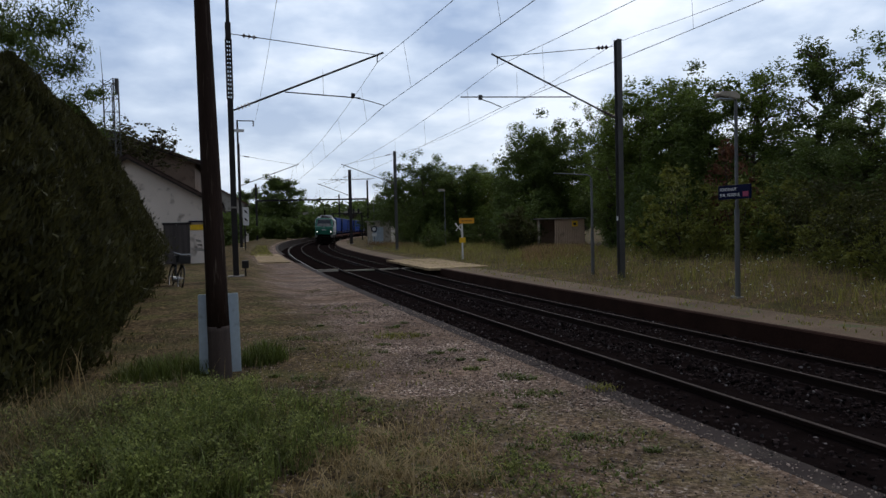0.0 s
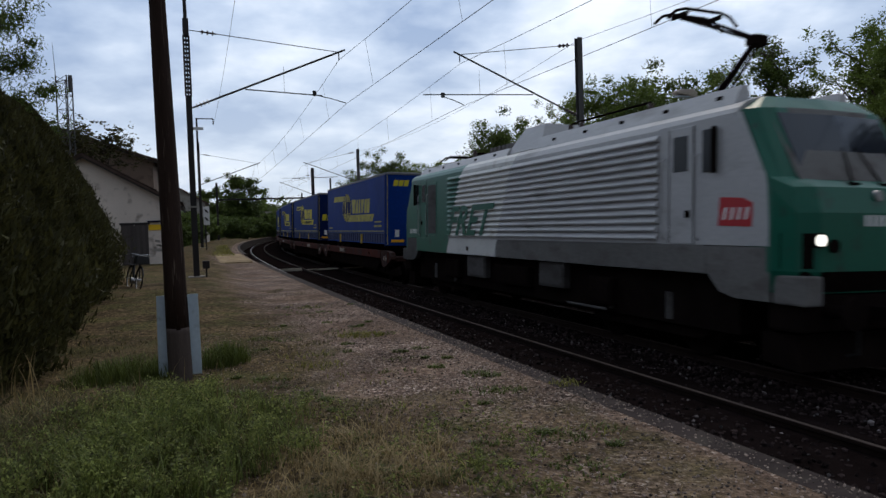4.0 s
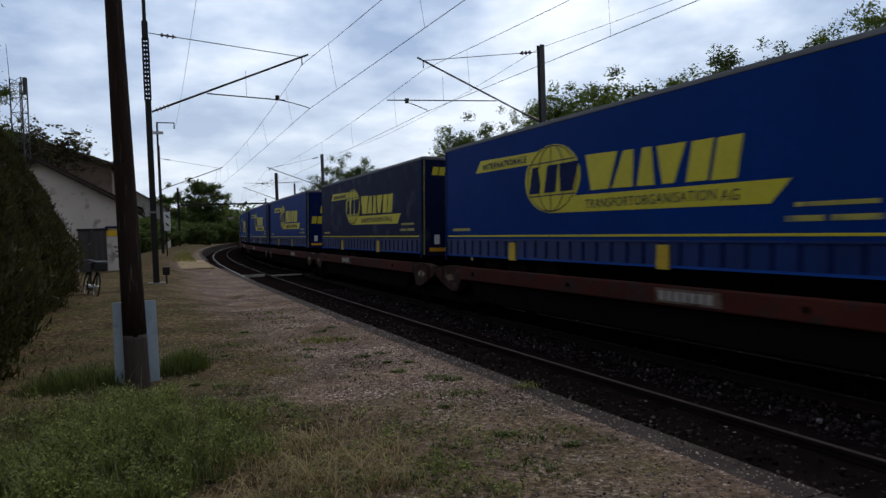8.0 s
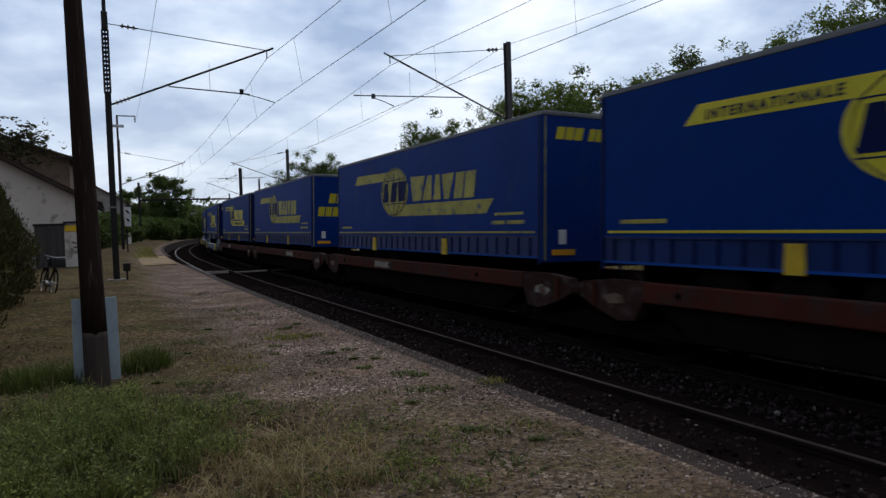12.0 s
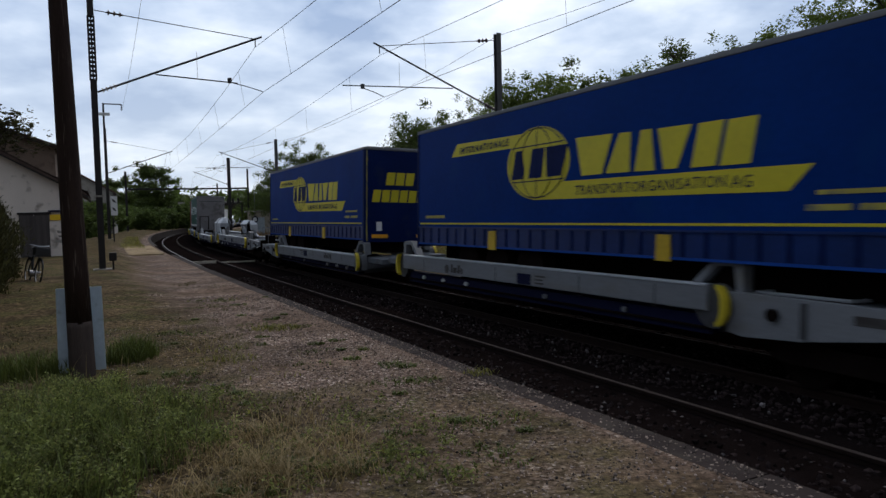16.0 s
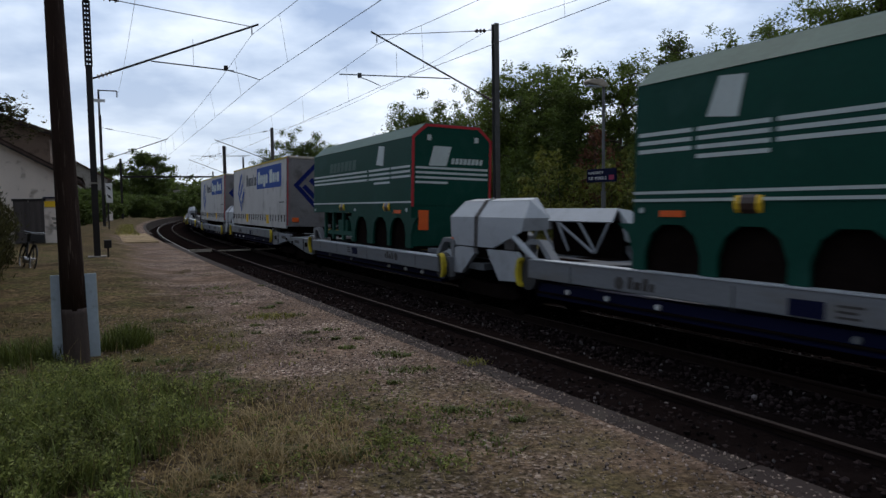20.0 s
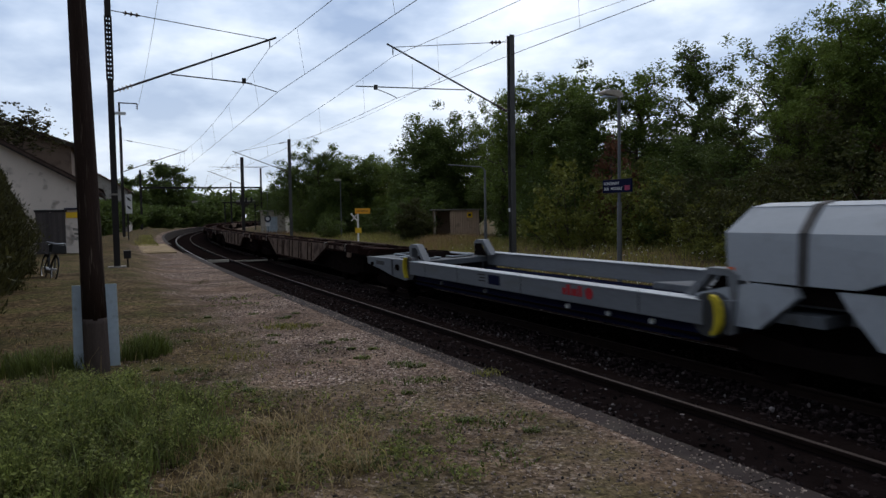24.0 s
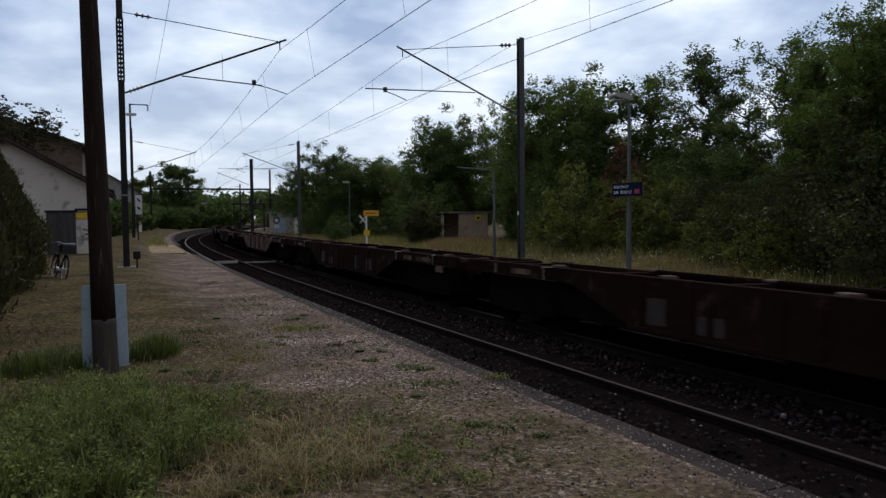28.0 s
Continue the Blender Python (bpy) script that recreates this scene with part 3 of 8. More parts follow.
def mast(s, off, z0, top, side, hinge, tip, tie, reg, steady, material, label, wide=0.2, holes=None, foot=True, deep=0.22):
    """A column with one hinged bracket; side +1 reaches towards +off. Distances of the bracket are from the column."""
    e = hold("catenary_mast", along(s, off, z0), label, "mast", "overhead line masts")
    if holes:
        part("column", h_beam(holes[0], wide, deep), material, e)
        for sx in (-1, 1):
            part("flange_strip", box(sx * (wide / 2 - 0.012) - 0.03, sx * (wide / 2 - 0.012) + 0.03, -deep / 2, deep / 2, holes[0], holes[1]), material, e)
        n = int((holes[1] - holes[0]) / 0.14)
        for i in range(n + 1):
            z = holes[0] + i * (holes[1] - holes[0]) / n
            part("batten", box(-wide / 2, wide / 2, -0.012, 0.012, z - 0.042, z + 0.042), material, e)
        part("batten", box(-0.026, 0.026, -0.012, 0.012, holes[0], holes[1]), material, e)
        part("upper_column", box(-wide / 2, wide / 2, -deep / 2, deep / 2, holes[1], holes[2], 0.01), material, e)
        part("top_tube", tube((0, 0, holes[2]), (0, 0, top), 0.06, 0.05, 10), material, e)
    else:
        part("column", h_beam(top - z0, wide, deep), material, e)
    if foot:
        part("footing", box(-0.28, 0.28, -0.28, 0.28, -0.5, 0.06, 0.03), "concrete", e)
    H = lambda d, z: (side * d, 0.0, z - z0)
    ins = 0.62
    t0, t1 = Vector(H(0.1, hinge)), Vector(H(*tip))
    way = (t1 - t0).normalized()
    insulator(t0 + way * 0.12, t0 + way * ins, e, 4, 0.085)
    part("bracket_tube", tube(t0 + way * ins, t1 + way * 0.25, 0.035, 0.035, 8), material, e)
    part("hinge", tube(t0, t0 + way * 0.14, 0.03, 0.03, 8), material, e)
    a, b = Vector(H(0.1, tie)), t1
    w2 = (b - a).normalized()
    insulator(a + w2 * 0.35, a + w2 * 0.85, e, 3, 0.085)
    part("tie_rod", tube(a, a + w2 * 0.35, 0.014, 0.014, 6), material, e)
    part("tie_rod", tube(a + w2 * 0.85, b, 0.014, 0.014, 6), material, e)
    (d0, za), (d1, zb) = reg
    part("registration_tube", tube(H(d0, za), H(d1, zb), 0.022, 0.022, 6), material, e)
    (d2, zc), (d3, zd) = steady
    part("steady_arm", path([H(d2, zc), H((d2 + d3) / 2, (zc + zd) / 2 + 0.02), H(d3, zd)], 0.016), material, e)
    part("clamp", box(min(side * d2 - 0.06, side * d2 + 0.06), max(side * d2 - 0.06, side * d2 + 0.06), -0.05, 0.05, zc - z0 - 0.03, zc - z0 + 0.14), material, e)
    part("suspension_link", tube(H(tip[0], tip[1]), H(tip[0], tip[1] - 0.28), 0.02, 0.02, 6), material, e)
    part("arm_drop", tube(H(d1 * 0.5 + d0 * 0.5, za * 0.5 + zb * 0.5), H(d1 * 0.5 + d0 * 0.5, za * 0.5 + zb * 0.5 + 0.9), 0.006, 0.006, 4), material, e)
    return e


left = mast(24.8, 8.9, 0.22, 12.2, -1, 5.90, (5.12, 8.0), 8.47, ((1.84, 6.57), (4.47, 6.44)), ((4.2, 6.46), (5.33, 6.20)), "mast",
            "dark steel mast with a perforated upper column and hinged bracket", 0.19, (6.05, 8.05, 8.62), True, 0.16)
part("relay_box", box(-0.42, -0.2, -0.16, 0.16, 0.30, 0.56, 0.02), "mast", left, "small dark box on a stalk")
part("box_stalk", box(-0.34, -0.29, -0.03, 0.03, -0.2, 0.30), "mast", left)
part("white_bracket", box(-0.42, -0.1, -0.03, 0.03, 4.95, 5.04), "white", left)
part("band", box(-0.125, 0.125, -0.115, 0.115, 2.35, 2.41), "concrete", left)
right = mast(24.05, -5.6, -0.5, 8.87, 1, 5.82, (5.04, 7.96), 8.60, ((2.05, 6.59), (6.5, 6.45)), ((5.74, 6.40), (4.93, 6.13)), "mast_grey",
             "grey steel catenary mast standing on the low platform", 0.21, None, True, 0.24)
part("white_tag", box(0.12, 0.145, -0.05, 0.05, 2.35, 2.5), "white", right)
mast(67.6, 8.7, 0.2, 9.9, -1, 6.0, (5.2, 7.9), 8.8, ((1.8, 6.6), (4.5, 6.45)), ((4.2, 6.46), (5.3, 6.2)), "mast",
     "slim dark mast beside the far end of the platform", 0.2, None, True, 0.2)
mast(67.6, -6.0, -0.48, 9.23, 1, 6.08, (5.03, 7.9), 9.0, ((2.05, 6.59), (6.4, 6.45)), ((5.7, 6.40), (5.0, 6.13)), "mast_grey",
     "grey steel mast behind the pedestrian crossing", 0.26, None, True, 0.26)
mast(101.3, -5.2, -0.5, 10.2, 1, 6.5, (4.4, 8.2), 9.3, ((-3.0, 8.8), (4.4, 8.82)), ((1.2, 8.75), (3.2, 8.2)), "mast",
     "thick dark mast at the end of the far platform", 0.42, None, True, 0.4)
mast(112.0, 8.4, 0.2, 9.0, -1, 6.0, (4.9, 7.8), 8.6, ((1.8, 6.6), (4.5, 6.45)), ((4.2, 6.46), (5.3, 6.2)), "mast",
     "distant dark mast on the outside of the bend", 0.3, None, True, 0.25)
mast(150.0, -6.0, -0.5, 9.0, 1, 6.0, (5.0, 7.8), 8.6, ((2.0, 6.6), (6.4, 6.45)), ((5.7, 6.40), (5.0, 6.13)), "mast",
     "distant dark mast near the bridge", 0.3, None, True, 0.3)

# signal gantry with one outer post far up the line
gan = hold("line_gantry", along(130, 0, 0), "dark horizontal gantry beam across both tracks", "gantry")
part("beam", box(-10.5, 9.5, -0.15, 0.15, 7.0, 7.28), "mast", gan)
part("post", box(-10.7, -10.4, -0.15, 0.15, -0.6, 10.6), "mast", gan)
part("post", box(9.3, 9.6, -0.15, 0.15, -0.2, 7.3), "mast", gan)
for x in (-8.8, -7.9, -7.0):
    part("apparatus", box(x - 0.18, x + 0.18, -0.2, 0.2, 4.6, 5.4, 0.05), "mast", gan)
part("platform", box(-9.8, -3.8, -0.5, 0.5, 4.4, 4.6), "mast", gan)
part("platform_leg", box(-9.5, -9.3, -0.1, 0.1, -0.6, 4.5), "mast", gan)
part("platform_leg", box(-4.3, -4.1, -0.1, 0.1, -0.6, 4.5), "mast", gan)

# tall slim pole with a short arm, beside the second mast
arm = hold("feeder_pole", along(67.9, 8.75, 0.2), "slim dark feeder pole with a short top arm", "pole")
part("shaft", tube((0, 0, 0), (0, 0, 11.9), 0.11, 0.08, 10), "mast", arm)
part("top_arm", tube((0, 0, 11.85), (-1.45, 0, 11.85), 0.05, 0.05, 8), "mast", arm)
insulator((-1.45, 0, 11.85), (-1.45, 0, 11.3), arm, 3, 0.1)


def wire(name, points, r, label, sag=0.0):
    """A wire from support to support."""
    pts = []
    for (s0, o0, z0), (s1, o1, z1) in zip(points, points[1:]):
        n = 10
        a, b = at(s0, o0, z0), at(s1, o1, z1)
        for i in range(n + (1 if (s1, o1, z1) == tuple(points[-1]) else 0)):
            k = i / n
            p = a.lerp(b, k)
            p.z -= sag * 4 * k * (1 - k)
            pts.append(p)
    return tagged(obj(name, path(pts, r, 5), "wire"), label, "wire", "overhead wires")


SUP_A = (-18.0, 24.8, 67.6, 112.0, 150.0)
SUP_B = (-19.5, 24.05, 67.6, 101.3, 150.0)
con_a = [(s, 3.57 + (0.0 if i % 2 else 0.15), 6.18) for i, s in enumerate(SUP_A)]
mes_a = [(s, 3.79, 7.72) for s in SUP_A]
con_b = [(s, -0.62, 6.08) for i, s in enumerate(SUP_B)]
mes_b = [(s, -0.56, 7.62) for s in SUP_B]
wire("contact_wire", con_a, 0.0085, "grey contact wire over the near track", 0.05)
wire("messenger_wire", mes_a, 0.0085, "sagging messenger wire over the near track", 0.5)
wire("contact_wire", con_b, 0.0085, "grey contact wire over the running track", 0.05)
wire("messenger_wire", mes_b, 0.0085, "sagging messenger wire over the running track", 0.45)
wire("feeder_wire", [(-19.5, -5.2, 8.7), (24.05, -5.55, 8.75), (67.6, -5.9, 9.0)], 0.008, "feeder wire along the far masts", 0.7)
wire("feeder_wire", [(-20.0, 9.2, 11.6), (67.9, 7.3, 11.5)], 0.008, "feeder wire along the near masts", 1.6)
for con, mes, sg in ((con_a, mes_a, 0.5), (con_b, mes_b, 0.45)):
    for (s0, o0, z0), (s1, o1, z1), (m0, p0, q0), (m1, p1, q1) in zip(con, con[1:], mes, mes[1:]):
        n = max(3, round((s1 - s0) / 7.5))
        for i in range(n):
            k = (i + 0.5) / n
            a, b = at(s0, o0, z0).lerp(at(s1, o1, z1), k), at(m0, p0, q0).lerp(at(m1, p1, q1), k)
            a.z -= 0.05 * 4 * k * (1 - k)
            b.z -= sg * 4 * k * (1 - k)
            tagged(obj("dropper", tube(a, b, 0.0045, 0.0045, 4), "wire"), "thin dropper between messenger and contact wire", "wire", "droppers")

# wooden pole with pale plates, close to the camera
P = at(9.0, 9.47)
pole = hold("wooden_pole", pose(P.x, P.y, 0.0, 0, 0, math.degrees(theta(9.0)) + 18), "dark tarred wooden pole with a greyed foot and pale plates", "pole")


def ragged_pole(z0, z1, r0, r1, seed, n=16, rings=14):
    bm = bmesh.new()
    rr = []
    for i in range(rings + 1):
        k = i / rings
        z = z0 + (z1 - z0) * k
        rr.append([bm.verts.new((-z * 0.015 + (r0 + (r1 - r0) * k) * (1 + 0.05 * noise.noise(Vector((j * 0.9, z * 0.4, seed)))) * math.cos(2 * math.pi * j / n),
                                 (r0 + (r1 - r0) * k) * (1 + 0.05 * noise.noise(Vector((j * 0.9, z * 0.4, seed + 5)))) * math.sin(2 * math.pi * j / n), z)) for j in range(n)])
    for a, b in zip(rr, rr[1:]):
        for j in range(n):
            bm.faces.new((a[j], a[(j + 1) % n], b[(j + 1) % n], b[j]))
    bm.faces.new(rr[0][::-1])
    bm.faces.new(rr[-1])
    return bm


part("shaft", ragged_pole(0.62, 9.2, 0.134, 0.045, 1.0), "wood", pole, "dark tarred wooden shaft", True)
part("foot", ragged_pole(-0.3, 0.64, 0.140, 0.136, 2.0), "pole_foot", pole, "greyed wooden foot", True)
for x0, x1, lean in ((-0.245, -0.10, 0.012), (0.10, 0.245, -0.01)):
    b = box(x0, x1, 0.12, 0.132, 0.03, 1.02, 0.004)
    for v in b.verts:
        v.co.x += lean * (v.co.z - 0.5)
        v.co.y += 0.02 * (v.co.z - 0.5)
    pl = part("plate", b, "zinc", pole, "pale galvanised plate")
    part("plate_fold", box(x1 - 0.012 if x0 < 0 else x0, x1 if x0 < 0 else x0 + 0.012, 0.06, 0.13, 0.03, 1.02), "zinc", pl)
part("plate_back", box(-0.24, 0.24, 0.135, 0.145, 0.06, 1.0), "zinc", pole)
# it faces the camera with the shaft in front
pole.matrix_basis = pose(P.x, P.y, 0.0, 0, 0, 18)


# ---- buildings ----
def gable_house(name, s, off, z0, width, depth, eave, ridge, wall, roof, label, turn=0.0, tiles=True, over=0.35):
    """Gable end faces the camera; its middle stands at (s, off). Local x runs outwards, y towards the camera."""
    e = hold(name, along(s, off, z0, turn), label, "house")
    w = width / 2
    t = 0.3
    gb = [(-w, 0.0), (w, 0.0), (w, eave), (0, ridge), (-w, eave)]
    part("gable_wall", prism(gb, -t, 0.0, "y"), wall, e, "rendered gable wall")
    part("gable_wall", prism(gb, -depth, -depth + t, "y"), wall, e)
    for sx in (-1, 1):
        x = sorted((sx * (w - t), sx * w))
        part("side_wall", box(x[0], x[1], -depth + t, -t, 0.0, eave), wall, e)
        sl = (ridge - eave) / w
        ed = w + over
        ze = eave - sl * over
        r = prism([(0, ridge + 0.02), (sx * ed, ze + 0.02), (sx * ed, ze + 0.14), (0, ridge + 0.16)], -depth - over, over, "y")
        slope = part("roof", r, roof, e, "dark tiled roof slope")
        if tiles:
            n = 11
            for i in range(n):
                k0, k1 = i / n, (i + 1) / n + 0.02
                x0, x1 = sx * ed * k0, sx * ed * k1
                za, zb = ridge + 0.17 - (ridge - ze) * k0, ridge + 0.17 - (ridge - ze) * min(k1, 1)
                part("tile_course", prism([(x0, za), (x1, zb + 0.02), (x1, zb + 0.055), (x0, za + 0.03)], -depth - over - 0.01, over + 0.01, "y"), roof, slope)
        part("barge_board", prism([(0, ridge - 0.06), (sx * ed, ze - 0.06), (sx * ed, ze + 0.04), (0, ridge + 0.04)], over - 0.06, over - 0.02, "y"), "mast", e)
        part("gutter", tube((sx * (ed + 0.05), -depth - over, ze), (sx * (ed + 0.05), over, ze), 0.06, 0.06, 8), "mast", e)
    return e


hs, ho = 36.6, 13.64
house = gable_house("goods_shed", hs, ho, 0.12, 7.8, 9.5, 3.07, 5.30, "wall", "roof", "beige rendered shed with a gable front and dark roof")
dx = 11.55 - ho
part("door_leaf", box(dx - 0.6, dx + 0.0, 0.002, 0.05, 0.1, 2.06, 0.01), "door_wood", house, "dark grey boarded door leaf")
part("door_leaf", box(dx + 0.02, dx + 0.6, 0.002, 0.05, 0.1, 2.06, 0.01), "door_wood", house)
for i in range(9):
    x = dx - 0.58 + i * 0.13
    part("door_board", box(x, x + 0.118, 0.045, 0.062, 0.12, 2.02), "door_wood", house)
part("door_head", box(dx - 0.68, dx + 0.66, 0.0, 0.07, 2.06, 2.16), "mast", house)
part("notice_board", box(10.18 - ho, 10.92 - ho, 0.002, 0.03, 1.78, 2.05, 0.005), "yellow", house, "yellow notice board")
part("notice_rail", box(10.1 - ho, 10.98 - ho, 0.0, 0.12, 2.17, 2.24), "navy", house)
for a, b, c in ((10.62, 0.72, 0.2), (10.5, 0.95, -0.3), (10.42, 0.7, 0.5), (10.55, 1.15, 0.1)):
    part("paint_mark", prism([(a - ho - 0.14, b), (a - ho + 0.1, b + 0.05), (a - ho + 0.12, b + 0.16 + c * 0.1), (a - ho - 0.1, b + 0.13)], 0.001, 0.004, "y"), "concrete", house)
tall = gable_house("back_house", 50.0, 16.9, 0.4, 11.1, 9.0, 6.1, 8.1, "wall_brown", "roof", "taller brown house with a dark roof behind the shed", 0.0)
part("window", box(-3.0, -2.2, 0.0, 0.03, 4.1, 5.0, 0.01), "black", tall)
part("chimney", box(1.0, 1.6, -3.4, -2.8, 7.2, 9.0, 0.02), "roof_red", tall)
far1 = gable_house("far_house", 95, 13.2, 0.2, 8.0, 9.0, 5.2, 7.6, "wall2", "roof_red", "distant pale house with a brown roof", 0.0, False)
part("window", box(-2.8, -1.9, 0.0, 0.03, 3.0, 4.2), "black", far1)

# lattice radio tower
tw = hold("lattice_tower", along(45, 15.5, 0.4, 20), "slender galvanised lattice radio tower with a whip aerial", "radio tower")
TOP = 10.5
for x, y in ((-0.42, -0.3), (0.42, -0.3), (0.0, 0.42)):
    part("leg", tube((x, y, 0), (x, y, TOP), 0.045, 0.04, 8), "mast_grey", tw)
legs = [(-0.42, -0.3), (0.42, -0.3), (0.0, 0.42)]
for i in range(13):
    z = 0.6 + i * 0.8
    for a, b in ((0, 1), (1, 2), (2, 0)):
        if z < TOP:
            part("rung", tube((*legs[a], z), (*legs[b], z), 0.018, 0.018, 5), "mast_grey", tw)
            part("brace", tube((*legs[a], z), (*legs[b], min(z + 0.8, TOP)), 0.015, 0.015, 5), "mast_grey", tw)
part("aerial", tube((0.42, -0.3, TOP), (0.5, -0.3, TOP + 1.9), 0.02, 0.01, 6), "mast_grey", tw)
part("antenna", tube((-0.25, 0.1, TOP - 0.9), (-0.25, 0.1, TOP + 0.05), 0.12, 0.12, 10), "mast_grey", tw, "drum-shaped antenna")
part("antenna", tube((0.0, 0.0, TOP - 3.4), (0.0, 0.0, TOP - 0.2), 0.028, 0.028, 8), "mast_grey", tw)

# platform shelter on the far side
sh = hold("platform_shelter", along(53.0, -15.4, -0.2, 150), "small beige corrugated shelter with an open front", "shelter")
part("back_wall", box(-1.7, -1.6, -1.2, 1.2, 0.0, 2.35), "shelter_wall", sh)
part("side_wall", box(-1.6, 1.9, 1.1, 1.2, 0.0, 2.35), "shelter_wall", sh)
part("end_wall", box(1.9, 2.0, -1.2, 1.2, 0.0, 2.35), "shelter_wall", sh)
part("front_wall", box(-0.4, 1.9, -1.2, -1.1, 0.0, 2.35), "shelter_wall", sh, "corrugated front wall")
first = None
for i in range(16):
    x = -0.36 + i * 0.145
    b = part("corrugation", tube((x, -1.2, 0.02), (x, -1.2, 2.33), 0.035, 0.035, 6), "shelter_wall", sh)
part("post", box(-1.7, -1.6, -1.25, -1.15, 0.0, 2.4), "pale_concrete", sh)
part("roof", box(-1.95, 2.15, -1.4, 1.35, 2.38, 2.46, 0.01), "concrete", sh)
part("sign", box(1.0, 1.45, -1.27, -1.25, 1.75, 2.2), "yellow", sh, "yellow sign")
part("sign_mark", box(1.1, 1.32, -1.285, -1.27, 1.86, 2.06), "black", sh)
sh.matrix_basis = pose(9.5, 58.2, -0.25, 0, 0, -4)

# equipment hut by the far masts
hut = hold("equipment_hut", pose(-8.4, 97.3, -0.45, 0, 0, -14), "small pale concrete equipment hut with a flat roof", "hut")
part("wall", box(-1.7, 1.7, -1.4, 1.4, 0.0, 3.0, 0.02), "pale_concrete", hut)
part("roof", box(-1.95, 1.95, -1.65, 1.65, 3.0, 3.18, 0.02), "concrete", hut)
part("door", box(-0.9, 0.6, -1.425, -1.4, 0.0, 2.3), "zinc", hut, "pale blue-grey door")
sg = hold("round_sign", pose(-9.0, 92.0, -0.45, 0, 0, -10), "round blue sign on a slim post", "sign")
part("post", tube((0, 0, 0), (0, 0, 6.2), 0.05, 0.04, 8), "galv", sg)
part("disc", tube((0, -0.06, 2.05), (0, -0.1, 2.05), 0.42, 0.42, 20), "navy", sg)
part("disc_face", tube((0, -0.1, 2.05), (0, -0.105, 2.05), 0.26, 0.26, 20), "white", sg)
part("plate", box(-0.3, 0.3, -0.1, -0.06, 1.1, 1.5), "white", sg)


def street_lamp(s, off, z0, h, arm, label, head=True, turn=0.0):
    e = hold("platform_lamp", along(s, off, z0, turn), label, "lamp", "platform lamps")
    part("post", tube((0, 0, 0), (0, 0, h * 0.45), 0.075, 0.07, 12), "galv", e)
    part("upper_post", tube((0, 0, h * 0.45), (0, 0, h - 0.1), 0.05, 0.045, 12), "galv", e)
    if head:
        part("neck", path([(0, 0, h - 0.12), (0.02, 0, h), (0.12, 0, h + 0.06)], 0.035), "galv", e)
        part("lantern", prism([(-0.05, h - 0.05), (0.1, h - 0.08), (0.62, h + 0.0), (0.66, h + 0.06), (0.55, h + 0.13), (0.1, h + 0.14), (-0.05, h + 0.06)], -0.14, 0.14, "y", None, 0.02), "pale_concrete", e, "flat pale lantern head")
        part("lens", box(0.12, 0.6, -0.11, 0.11, h - 0.085, h - 0.05), "zinc", e)
    else:
        part("arm", path([(0, 0, h - 0.15), (0.05, 0, h - 0.02), (0.2, 0, h + 0.05), (arm, 0, h + 0.12)], 0.03), "galv", e)
    part("base", box(-0.14, 0.14, -0.14, 0.14, 0.0, 0.07, 0.02), "concrete", e)
    return e


lamp1 = street_lamp(16.44, -4.72, -0.5, 5.75, 0.6, "galvanised platform lamp carrying the station name board")
nb = part("name_board", box(0.06, 0.10, -0.66, 0.66, 2.86, 3.26, 0.01), "navy", lamp1, "navy station name board")
lettering("FONTENOY", 0.128, 0.003, "white", nb, Matrix.Translation((0.104, -0.58, 3.10)) @ SIDE)
lettering("SUR", 0.128, 0.003, "white", nb, Matrix.Translation((0.104, -0.58, 2.94)) @ SIDE)
lettering("MOSELLE", 0.128, 0.003, "white", nb, Matrix.Translation((0.104, -0.27, 2.94)) @ SIDE)
part("emblem", box(0.10, 0.106, 0.36, 0.58, 2.92, 3.06, 0.002), "magenta", nb, "small magenta emblem")
street_lamp(26.3, -5.6, -0.5, 4.25, 1.75, "galvanised post with a long bent arm", False)
street_lamp(68.9, -11.3, -0.3, 5.7, 0.6, "distant platform lamp before the trees")

# yellow direction signs on a white post
ys = hold("direction_post", pose(1.25, 46.7, -0.5, 0, 0, -4), "white post with yellow direction boards", "sign")
part("post", tube((0, 0, 0), (0, 0, 2.75), 0.06, 0.06, 10), "white", ys)
part("board", box(-0.18, 0.82, -0.09, -0.06, 2.42, 2.78, 0.01), "orange", ys, "orange-yellow board")
part("board_mark", box(-0.05, 0.65, -0.096, -0.09, 2.58, 2.62), "black", ys)
part("small_board", box(-0.19, 0.22, -0.09, -0.06, 1.15, 1.5, 0.01), "yellow", ys)
part("cross_bar", tube((-0.45, 0, 2.45), (0.0, 0, 1.9), 0.05, 0.04, 8), "white", ys)
part("cross_bar", tube((-0.42, 0, 1.95), (-0.1, 0, 2.35), 0.03, 0.03, 8), "white", ys)

# black and white arrow board on the slim mast
wb = hold("arrow_board", along(60.0, 8.25, 0.2), "white board with two black slanted marks on a post", "sign")
part("post", tube((0, 0, 0), (0, 0, 3.6), 0.05, 0.05, 8), "mast", wb)
part("board", box(-0.34, 0.14, 0.05, 0.08, 2.05, 3.55, 0.01), "white", wb)
for z in (2.35, 3.0):
    part("board_mark", prism([(-0.27, z), (-0.05, z + 0.1), (0.07, z + 0.36), (-0.15, z + 0.24)], 0.08, 0.085, "y"), "black", wb)

